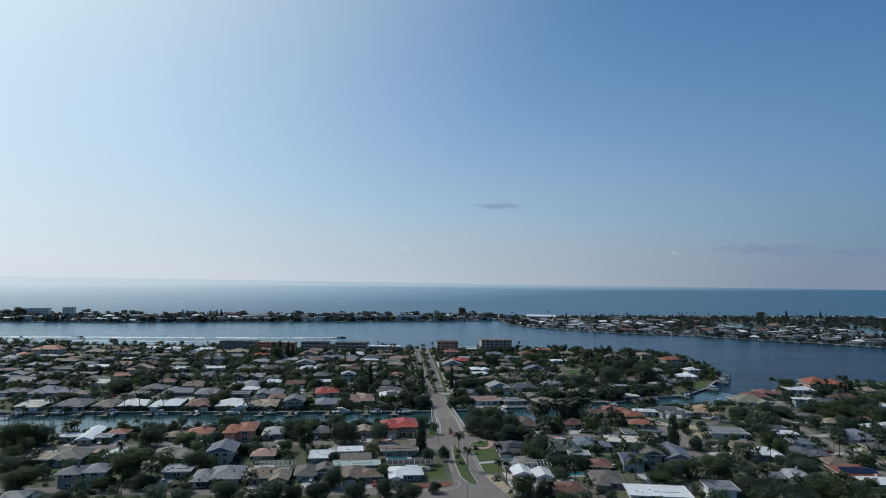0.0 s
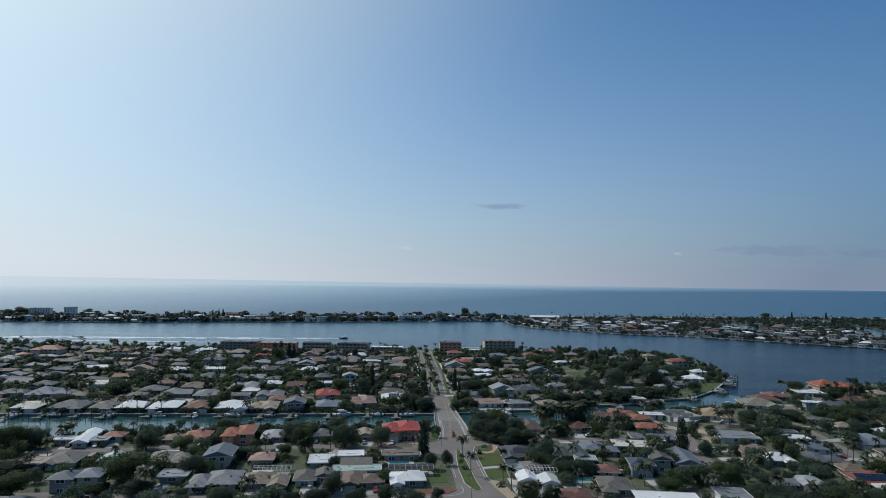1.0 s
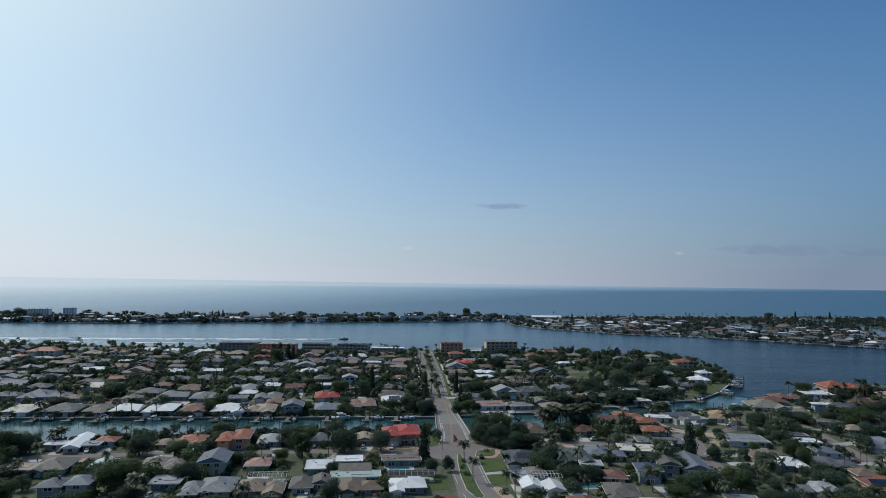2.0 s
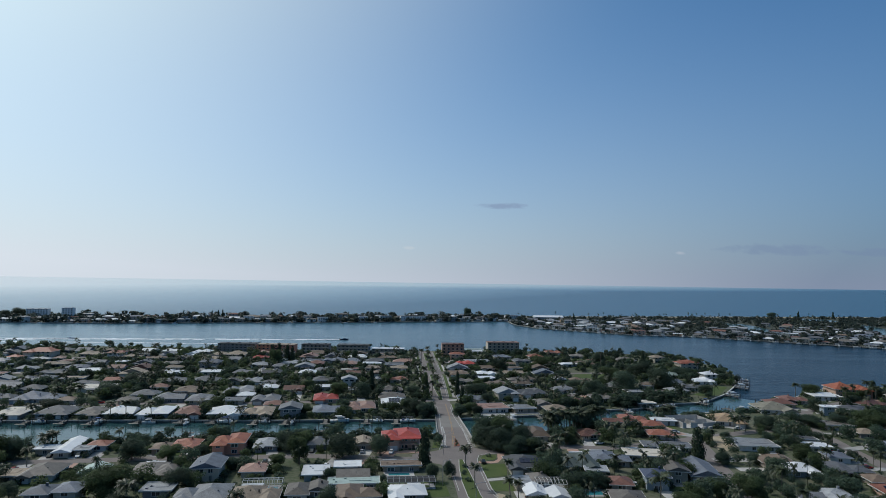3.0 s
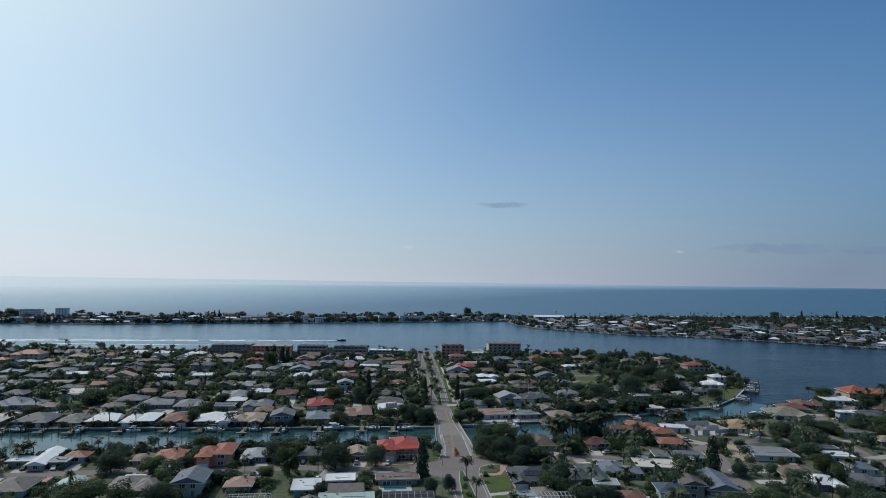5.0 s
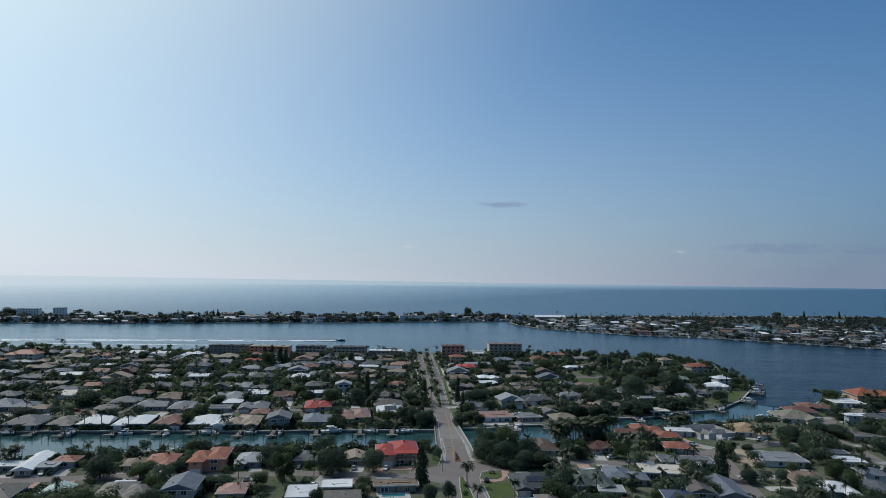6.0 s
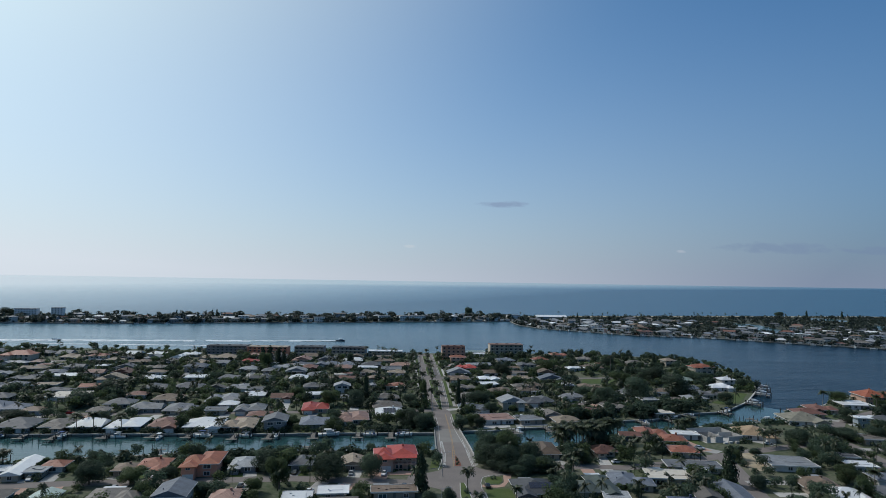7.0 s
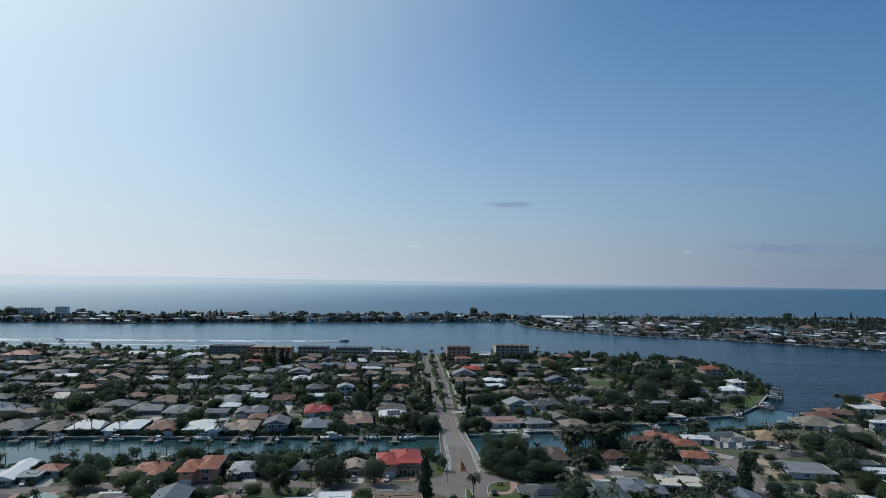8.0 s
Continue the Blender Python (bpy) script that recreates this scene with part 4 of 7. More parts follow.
house(84.6, 299.7, 15.0, 10.4, -5, "flat", "cream", "cream", 1, "")
house(98.7, 313.7, 19.6, 7.9, -5, "flat", "grey", "beige", 1, "")
house(99.3, 369.5, 12.7, 13.3, -5, "hip", "terracotta", "cream", 1, "r")
house(87.4, 362.7, 8.0, 6.1, -5, "gable", "redbrown", "grey", 1, "")
house(105.5, 356.3, 10.0, 9.6, -5, "hip", "terracotta", "cream", 1, "")
house(114.9, 367.1, 10.9, 6.4, -5, "flat", "white", "white", 1, "")
house(77.0, 261.5, 7.8, 8.5, -5, "hip", "navy", "blue", 2, "")
house(86.9, 269.1, 7.0, 8.5, -5, "gablef", "taupe", "beige", 2, "")
house(99.3, 277.8, 10.2, 20.0, -5, "gablef", "slate", "cream", 1, "")
house(75.6, 226.5, 19.3, 10.9, -5, "flat", "white", "white", 1, "")
house(96.6, 225.3, 8.3, 8.3, -5, "flat", "grey", "bright", 2, "")
house(150.4, 372.8, 13.7, 15.4, -5, "hip", "sand", "white", 1, "r")
house(140.4, 320.7, 16.5, 13.2, -5, "flat", "pale", "white", 1, "")
house(136.3, 293.9, 11.9, 11.8, -5, "hip", "brown", "beige", 1, "l")
house(139.5, 281.5, 11.4, 9.8, -5, "hip", "white", "blue", 1, "r")
house(170.2, 331.5, 7.0, 6.0, -5, "flat", "dark", "beige", 1, "")
house(168.1, 318.5, 9.0, 7.2, -5, "flat", "white", "white", 1, "")
house(166.7, 301.7, 8.0, 8.2, -5, "hip", "slate", "white", 1, "")
house(159.9, 283.6, 13.4, 11.7, -5, "hip", "dark", "cream", 1, "l")
house(162.4, 268.6, 7.0, 8.2, -5, "hip", "brown", "beige", 1, "")
house(135.9, 250.9, 7.7, 8.0, -5, "hip", "pale", "white", 1, "l")
house(140.7, 242.2, 7.0, 6.7, -5, "gable", "pale", "cream", 1, "")
house(161.7, 253.8, 13.7, 13.1, -5, "hip", "terracotta", "peach", 1, "r", solar=(-1, 8, 4))
house(200.9, 317.2, 14.9, 17.5, -5, "hip", "slate", "white", 1, "l")
house(196.5, 294.0, 8.5, 8.1, -5, "hip", "taupe", "beige", 1, "")
house(161.1, 242.4, 7.0, 7.6, -5, "gable", "white", "white", 1, "")
house(125.2, 247.8, 7.0, 6.0, -5, "gable", "grey", "white", 1, "")
house(193.0, 407.3, 18.8, 17.5, -5, "hip", "olive", "white", 1, "r")
house(220.4, 437.2, 14.2, 12.8, -5, "hip", "redbrown", "beige", 1, "l")
house(249.5, 454.2, 15.8, 15.7, -5, "flat", "white", "white", 1, "")
house(274.5, 469.5, 21.7, 17.5, -5, "hip", "orange", "peach", 2, "r")
house(51.1, 217.3, 7.2, 6.1, 4, "hip", "tan", "beige", 1, "")
house(103.2, 336.7, 10.6, 8.8, -5, "hip", "terracotta", "cream", 1, "")
house(208.3, 347.0, 8.0, 8.4, -5, "hip", "tan", "grey", 1, "")
house(205.4, 424.1, 14.4, 11.8, -5, "hip", "redbrown", "beige", 1, "l")
house(288.0, 439.2, 8.4, 8.6, -5, "hip", "tan", "beige", 2, "l")
house(294.7, 435.3, 8.8, 5.2, -5, "hip", "grey", "grey", 1, "")
house(257.4, 380.7, 7.5, 8.4, -5, "flat", "white", "white", 2, "")
house(220.1, 398.8, 5.9, 5.4, -5, "flat", "white", "blue", 2, "")

# island beyond the canal, west part
house(-204.7, 363.4, 15.7, 16.4, 9, "hip", "grey", "blue", 1, "r")
house(-186.5, 364.4, 10.5, 15.4, 9, "hip", "taupe", "beige", 1, "r")
house(-172.0, 366.9, 13.5, 17.1, 9, "gable", "white", "blue", 1, "")
house(-154.6, 368.7, 14.1, 17.4, 9, "hip", "white", "blue", 1, "l")
house(-136.5, 369.0, 12.5, 15.5, 9, "hip", "redbrown", "cream", 1, "r")
house(-118.0, 370.7, 16.2, 16.1, 9, "hip", "white", "cream", 1, "r")
house(-101.1, 372.6, 13.7, 17.5, 9, "hip", "tan", "peach", 1, "r")
house(-83.6, 371.5, 10.0, 12.5, 9, "gable", "grey", "grey", 2, "")
house(-65.9, 379.7, 12.8, 15.6, 9, "gable", "slate", "beige", 1, "")
house(-48.4, 391.9, 14.0, 17.0, 9, "hip", "rose", "beige", 1, "l")
house(-31.0, 405.3, 13.1, 16.3, 9, "hip", "white", "white", 1, "l", solar=(0, 4, 5))
house(-224.6, 438.4, 19.3, 17.5, 9, "flat", "cream", "cream", 1, "")
house(-238.3, 402.1, 24.0, 16.6, 9, "hip", "slate", "blue", 1, "l")
house(-131.5, 436.6, 16.9, 17.5, 9, "hip", "pale", "cream", 1, "l")
house(-107.5, 409.8, 14.2, 14.4, 9, "hip", "pale", "cream", 1, "l")
house(-117.8, 450.6, 11.8, 14.9, 9, "flat", "white", "beige", 1, "")
house(-282.9, 467.7, 17.3, 17.5, 9, "hip", "grey", "white", 1, "r")
house(-73.1, 416.8, 13.1, 16.0, 9, "hip", "red", "peach", 1, "l")
house(-144.4, 406.8, 15.0, 17.5, 9, "hip", "grey", "cream", 1, "r")
house(-365.4, 603.8, 22.6, 14.4, 4, "hip", "terracotta", "cream", 2, "l")
house(-346.3, 569.9, 16.9, 5.2, 4, "hip", "pale", "grey", 1, "l")
house(-374.6, 580.4, 10.1, 8.4, 4, "hip", "terracotta", "white", 1, "")
house(-367.6, 553.4, 13.4, 11.0, 4, "hip", "pale", "cream", 1, "l")
house(-333.2, 577.6, 8.0, 8.4, 4, "hip", "rose", "beige", 1, "")
house(-324.8, 613.9, 18.2, 14.4, 4, "hip", "tan", "beige", 1, "r")
house(-296.9, 603.5, 13.7, 12.0, 4, "hip", "terracotta", "white", 2, "")
house(-278.2, 536.9, 13.0, 10.7, 4, "gable", "grey", "cream", 2, "r")
house(-287.1, 522.8, 17.3, 10.2, 9, "hip", "slate", "grey", 1, "r")
house(-273.4, 508.4, 6.6, 5.2, 9, "gable", "white", "blue", 1, "")
house(-266.2, 510.9, 7.8, 8.4, 9, "gable", "white", "blue", 1, "")
house(-271.5, 561.3, 7.7, 8.4, 4, "flat", "white", "white", 1, "")
house(-280.4, 597.1, 14.6, 5.3, 4, "hip", "tan", "beige", 1, "r")
house(-289.7, 498.3, 18.1, 14.4, 9, "hip", "dark", "beige", 1, "l")
house(-292.1, 448.4, 16.4, 5.9, 9, "hip", "dark", "white", 1, "l")
house(-280.1, 435.2, 14.2, 11.6, 9, "gable", "grey", "grey", 1, "")
house(-260.8, 429.6, 12.5, 10.3, 9, "hip", "dark", "grey", 1, "l")
house(-240.2, 454.9, 15.0, 7.5, 9, "hip", "dark", "cream", 1, "l")
house(-228.6, 467.5, 10.5, 8.6, 9, "gable", "terracotta", "peach", 1, "")
house(-260.5, 400.0, 13.7, 11.2, 9, "hip", "dark", "beige", 1, "l")
house(-218.5, 394.7, 9.3, 8.4, 9, "hip", "brown", "white", 1, "")
house(-183.7, 417.8, 13.6, 11.1, 9, "hip", "grey", "cream", 1, "")
house(-185.0, 397.9, 8.7, 8.4, 9, "hip", "taupe", "cream", 1, "")
house(-225.2, 358.2, 12.4, 10.2, 9, "hip", "cream", "grey", 1, "r")
house(-227.0, 365.3, 9.8, 8.4, 9, "flat", "cream", "grey", 1, "")
house(-164.0, 408.3, 16.1, 13.1, 9, "gable", "pale", "grey", 1, "l")
house(-124.7, 403.6, 9.6, 8.4, 9, "flat", "grey", "cream", 1, "")
house(-123.1, 420.2, 9.3, 8.4, 9, "hip", "white", "white", 1, "")
house(-99.0, 443.5, 11.4, 9.4, 9, "gable", "redbrown", "beige", 1, "r")
house(-80.5, 455.1, 10.9, 9.0, 9, "flat", "white", "cream", 1, "")
house(-58.2, 447.2, 9.9, 8.4, 9, "flat", "grey", "beige", 1, "")
house(-87.1, 484.9, 14.3, 11.7, 9, "gable", "grey", "beige", 1, "")
house(-67.9, 473.8, 8.9, 8.4, 9, "gablef", "pale", "white", 2, "")
house(-49.6, 487.4, 6.6, 8.4, 9, "gablef", "grey", "cream", 1, "")
house(-35.3, 492.6, 11.9, 9.8, 9, "hip", "terracotta", "cream", 1, "")
house(-36.0, 450.1, 11.6, 9.6, 9, "hip", "taupe", "white", 1, "r")
house(-34.0, 424.4, 14.6, 11.9, 9, "hip", "taupe", "cream", 1, "l")
house(-135.7, 476.9, 11.9, 12.1, 9, "hip", "pale", "beige", 1, "r")
house(-120.2, 469.7, 12.2, 5.2, 9, "hip", "grey", "grey", 1, "r")
house(-148.2, 469.3, 10.5, 5.3, 9, "gablef", "taupe", "cream", 1, "")
house(-167.7, 473.9, 16.4, 13.4, 9, "hip", "grey", "beige", 1, "l")
house(-186.1, 471.4, 15.5, 12.7, 9, "hip", "grey", "beige", 1, "r")
house(-186.7, 443.5, 9.9, 8.4, 9, "hip", "redbrown", "white", 1, "")
house(-163.3, 433.6, 14.9, 12.2, 9, "hip", "brown", "beige", 1, "r")
house(-177.6, 514.1, 15.2, 12.4, 9, "flat", "white", "white", 1, "")
house(-193.7, 553.2, 15.3, 12.5, 4, "hip", "slate", "grey", 2, "r")
house(-203.0, 627.3, 29.5, 14.4, 4, "hip", "tan", "white", 1, "l")
house(-167.9, 606.8, 12.7, 10.4, 4, "hip", "red", "peach", 1, "r")
house(-154.7, 558.4, 12.6, 10.3, 4, "hip", "pale", "beige", 1, "l")
house(-136.4, 552.4, 10.6, 8.8, 9, "hip", "grey", "beige", 1, "r")
house(-116.3, 552.9, 14.5, 11.9, 9, "gablef", "pale", "beige", 1, "")
house(-117.3, 589.3, 17.5, 5.4, 4, "hip", "slate", "cream", 1, "")
house(-100.1, 595.8, 16.6, 13.5, 4, "hip", "slate", "grey", 1, "l")
house(-83.2, 592.6, 13.4, 11.0, 4, "hip", "slate", "grey", 1, "")
house(-62.7, 592.4, 16.5, 13.5, 4, "hip", "dark", "cream", 1, "r")
house(-79.3, 536.0, 7.5, 5.2, 9, "flat", "cream", "cream", 1, "")
house(-74.9, 540.8, 6.6, 6.4, 9, "flat", "terracotta", "white", 1, "")
house(-64.2, 578.0, 14.1, 9.8, 4, "flat", "white", "white", 1, "")
house(-44.7, 573.4, 13.9, 11.4, 4, "flat", "grey", "beige", 1, "")
house(-97.0, 536.3, 12.2, 10.0, 9, "hip", "grey", "beige", 1, "l")

# island beyond the canal, east part
house(15.5, 586.5, 16.6, 13.6, 12, "hip", "red", "peach", 1, "l")
house(26.3, 699.9, 20.1, 14.4, 12, "flat", "palegreen", "beige", 1, "")
house(27.9, 605.3, 20.4, 14.4, 12, "flat", "pale", "white", 1, "")
house(51.2, 587.0, 16.8, 5.2, 12, "hip", "brown", "cream", 1, "l")
house(50.1, 621.3, 13.3, 10.9, 12, "gable", "slate", "cream", 2, "r")
house(65.0, 592.3, 13.7, 11.2, 12, "hip", "grey", "cream", 2, "l")
house(84.9, 648.2, 12.8, 10.5, 12, "hip", "terracotta", "white", 1, "")
house(85.7, 595.5, 15.9, 13.0, 12, "hip", "brown", "cream", 1, "")
house(109.1, 689.0, 14.7, 12.0, 8, "hip", "terracotta", "peach", 1, "r")
house(107.4, 594.5, 14.7, 5.3, 8, "hip", "white", "blue", 1, "l")
house(122.7, 600.5, 14.7, 12.9, 8, "hip", "brown", "cream", 1, "l")
house(136.5, 621.7, 9.9, 8.4, 8, "hip", "terracotta", "cream", 1, "")
house(126.7, 659.8, 14.0, 11.5, 8, "hip", "taupe", "beige", 1, "r")
house(12.3, 489.8, 12.8, 10.6, 12, "hip", "taupe", "beige", 1, "l")
house(28.6, 505.6, 11.5, 9.5, 12, "flat", "white", "blue", 1, "")
house(14.8, 456.7, 15.1, 12.4, 12, "hip", "taupe", "white", 1, "r")
house(37.3, 431.0, 12.0, 10.5, 12, "gablef", "pale", "cream", 2, "r")
house(54.9, 447.4, 17.1, 14.0, 12, "gable", "dark", "beige", 1, "l")
house(25.4, 395.6, 17.1, 13.9, 12, "flat", "rose", "white", 1, "")
house(43.6, 395.0, 11.5, 9.5, 12, "flat", "grey", "beige", 1, "")
house(57.0, 406.9, 8.3, 8.4, 12, "gablef", "taupe", "beige", 1, "")
house(50.9, 500.2, 9.8, 5.3, 12, "hip", "taupe", "cream", 1, "l")
house(59.8, 502.9, 9.1, 8.7, 12, "hip", "brown", "cream", 1, "l")
house(84.1, 505.5, 7.8, 8.4, 8, "gablef", "pale", "cream", 1, "")
house(97.7, 499.7, 13.8, 11.3, 8, "hip", "brown", "beige", 1, "l")
house(81.7, 418.4, 13.6, 11.1, 8, "hip", "redbrown", "grey", 1, "l")
house(62.6, 393.3, 12.0, 9.9, 8, "hip", "tan", "beige", 1, "l")
house(97.6, 431.7, 11.8, 9.7, 8, "hip", "taupe", "beige", 1, "l")
house(167.7, 632.6, 15.6, 12.8, 8, "hip", "taupe", "beige", 1, "l")
house(198.5, 636.8, 10.1, 8.4, 8, "hip", "tan", "cream", 2, "l")
house(203.0, 576.0, 17.1, 14.0, 8, "hip", "orange", "cream", 3, "l")
house(203.5, 527.4, 10.0, 9.0, 8, "hip", "white", "white", 2, "")
house(191.2, 510.9, 15.9, 13.0, 8, "hip", "white", "white", 1, "r")
house(169.1, 480.3, 14.9, 12.2, 8, "hip", "grey", "cream", 1, "")
house(156.9, 465.3, 12.0, 9.9, 8, "hip", "pale", "white", 1, "l")
house(175.7, 538.5, 11.2, 9.3, 8, "gable", "palegreen", "cream", 1, "l")
house(125.1, 456.5, 9.3, 8.4, 8, "flat", "pale", "grey", 1, "")
house(120.1, 416.7, 9.2, 8.4, 8, "flat", "cream", "beige", 1, "")

# apartment blocks along the island's far shore
flats(-210.4, 672, 37, 13, 2, 7.6, "grey", "dark", "long grey three-storey apartment block with flat roof", 9, 3)
flats(-169.4, 666, 37, 13, 0, 7.8, "ochre", "tan", "long ochre three-storey apartment block with flat roof", 9, 3)
flats(-129.8, 664, 27, 13, 2, 8.8, "dusk", "dark", "dark grey three-storey apartment block with balconies", 7, 3)
flats(-93.0, 666, 31, 13, 0, 8.6, "dusk", "dark", "dark grey three-storey apartment block with balconies", 8, 3)
flats(-59.0, 670, 32, 11, 2, 5.0, "beige", "white", "low two-storey apartment block with white roof", 8, 2)
flats(5.5, 655, 21, 13, 4, 12.2, "peach", "redbrown", "four-storey peach apartment block with red-brown roof", 5, 4)
house(9.5, 634.0, 13.0, 10.0, 4, "hip", "terracotta", "peach", 2, "")
house(32.5, 684.0, 13.5, 8.0, 6, "flat", "white", "bright", 1, "")
flats(57.0, 688, 32, 14, 6, 11.4, "cream", "rose", "four-storey cream apartment block with rose roof edge", 7, 4)

# further houses on the free lots along the streets
dice = random.Random(21)


def lot_is_free(x, y, reach, poly):
    for cx, cy, c, s, hw, hd, z in FOOTPRINTS:
        dx, dy = x - cx, y - cy
        if abs(c * dx + s * dy) < hw + reach * 0.62 + 5 and abs(-s * dx + c * dy) < hd + reach * 0.5 + 5:
            return False
    if at_y(WEST, y) - 12 < x < at_y(EAST, y) + 12 or any(near_line(x, y, line, reach * 0.45 + 4.5) for line in STREETS):
        return False
    if inside(x, y, [(92, 520), (140, 520), (140, 556), (98, 556)]) or inside(x, y, [(100, 490), (200, 505), (215, 600), (130, 640), (96, 560)]):
        return False
    return inside(x, y, poly) and not near_line(x, y, poly, reach * 0.5 + 3) and abs(x) < 0.72 * y + 10 and (poly is ISLAND or x > 190)


for poly, lines in ((NEAR_LAND, STREETS[:6]), (ISLAND, STREETS[6:])):
    for line in lines:
        path = fine(line, 3)
        for offset in (15, -15, 40, -40):
            for k, (x, y) in enumerate(along(path, offset)):
                w = dice.uniform(11, 17)
                if lot_is_free(x, y, w, poly) and dice.random() < 0.62 and math.dist((x, y), (-28, 388)) > 18:
                    a, b = path[max(0, k - 2)], path[min(len(path) - 1, k + 2)]
                    turn = math.degrees(math.atan2(b[1] - a[1], b[0] - a[0]))
                    turn = turn - 90 if turn > 45 else turn
                    house(round(x, 1), round(y, 1), w, dice.uniform(8.5, 12), turn, dice.choice(("hip", "hip", "gable", "gablef", "flat")), dice.choice(("grey", "taupe", "pale", "dark", "brown", "slate", "grey", "rose", "redbrown", "white", "tan", "brown")),
                          dice.choice(("cream", "beige", "grey", "white")), 1, dice.choice(("l", "r", "")))

# ---------------------------------------------------------------- barrier island
for x, y, w, h, words in ((-676, 1082, 32, 16.5, "pale six-storey beach apartment block"), (-633, 1094, 17, 18.0, "pale narrow beach apartment tower"), (-62, 1183, 46, 8.5, "white three-storey beach apartment block"),
                          (-110, 1165, 20, 9.0, "white three-storey beach apartment block"), (-148, 1150, 16, 8.5, "pale three-storey beach apartment block"), (122, 1262, 24, 8.5, "white three-storey beach apartment block")):
    flats(x, y, w, 12, 12, h, "bright", "pale", words, max(4, int(w / 4)), max(3, int(h / 2.9)), True, 0.5)
hall = thing("hall", pose(193, 1262, 0, 0, 0, 2), "long blue-grey hall with low white metal roof", "hall")
bm = bmesh.new()
box(bm, -27, -12, -0.2, 27, 12, 7)
part("wall", bm, WALLS["blue"], hall)
bm = bmesh.new()
hip_roof(bm, -28, -13, 28, 13, 7.1, 0.22, True, True)
part("roof", bm, ROOFS["white"], hall)
for k in range(8):
    window(hall, -23 + k * 6.5, -12, 1.2, 4, 2.6, 0)

dice = random.Random(11)
shore_path = fine(BAY_EDGE[1:-1], 1.0)
PONDS = [[(532, 1265), (495, 1178), (487, 1094), (480, 1000), (539, 1093), (562, 1240)], [(801, 1492), (755, 1396), (787, 1366), (830, 1377), (842, 1460)], [(818, 1320), (740, 1177), (681, 1040), (628, 914), (722, 1048), (780, 1180)]]
TAKEN = [(-676, 1082, 24), (-633, 1094, 18), (-62, 1183, 28), (-110, 1165, 17), (-148, 1150, 15), (122, 1262, 19), (193, 1262, 36)]
FAR_MATS = [WALLS[k] for k in ("white", "cream", "blue", "peach", "grey")] + [ROOFS[k] for k in ("white", "pale", "grey", "taupe", "slate", "tan", "terracotta", "redbrown", "brown", "cream", "dark")] + [GLASS]
far_houses = bmesh.new()


def far_house(x, y, w, d, turn, style, roof, wall, storeys):
    """A house of the many behind the shore: walls, dark window bands and a pitched or flat roof, added to one mesh."""
    z, hw, hd, n = EAVE[storeys], w / 2, d / 2, len(far_houses.verts)
    kinds = [m.name for m in FAR_MATS]
    f0 = len(far_houses.faces)
    box(far_houses, -hw, -hd, -0.2, hw, hd, z - 0.1)
    f1 = len(far_houses.faces)
    for level in range(storeys):
        for k in range(3):
            u = -hw + (k + 0.3) * w / 3
            box(far_houses, u, -hd - 0.05, level * 2.8 + 0.8, u + 1.8, -hd + 0.1, level * 2.8 + 2.1)
    f2 = len(far_houses.faces)
    if style == "flat":
        box(far_houses, -hw - 0.5, -hd - 0.5, z - 0.1, hw + 0.5, hd + 0.5, z + 0.25)
    else:
        hip_roof(far_houses, -hw - 0.5, -hd - 0.5, hw + 0.5, hd + 0.5, z, 0.36, w > d, style == "gable")
    far_houses.verts.ensure_lookup_table()
    far_houses.faces.ensure_lookup_table()
    m = pose(x, y, 0, 0, 0, turn)
    for v in far_houses.verts[n:]:
        v.co = m @ v.co
    for f, mat in ((range(f0, f1), WALLS[wall]), (range(f1, f2), GLASS), (range(f2, len(far_houses.faces)), ROOFS[roof])):
        for i in f:
            far_houses.faces[i].material_index = kinds.index(mat.name)


ROOF_LOT = ("white", "grey", "pale", "grey", "grey", "taupe", "white", "dark", "redbrown", "brown", "pale", "taupe", "slate", "dark")
for row in range(11):
    offset, k = 13 + row * 31, dice.uniform(0, 12)
    line = along(shore_path, -offset)
    while k < len(line) - 1:
        i = int(k)
        x, y = line[i]
        a, b = shore_path[max(0, i - 8)], shore_path[min(len(shore_path) - 1, i + 8)]
        turn = math.degrees(math.atan2(b[1] - a[1], b[0] - a[0]))
        w = dice.uniform(12, 20) if row else dice.uniform(14, 23)
        k += w + dice.uniform(3, 11) + row * 1.2
        ok = inside(x, y, BARRIER) and not any(math.dist((x, y), t[:2]) < w * 0.6 + t[2] * 0.75 for t in TAKEN) and not any(inside(x + u, y + v, p) for p in PONDS for u, v in ((-9, -9), (9, -9), (9, 9), (-9, 9)))
        ok = ok and not near_line(x, y, GULF_EDGE, 30) and (row == 0 or not near_line(x, y, BAY_EDGE, 24)) and -760 < x < 900 and abs(x) < y * 0.73 + 40
        if ok:
            TAKEN.append((x, y, w * 0.62))
            spec = (x, y, w, dice.uniform(8, 12), turn if abs(turn) < 70 else 0, dice.choice(("hip", "hip", "gable", "flat")), dice.choice(ROOF_LOT), dice.choice(("white", "cream", "white", "blue", "peach", "grey")), dice.choice((1, 1, 2, 2)) if x > 120 else dice.choice((1, 2, 2, 3)))
            house(*spec, dice.choice(("", "", "l", "r")), True) if row == 0 else far_house(*spec)
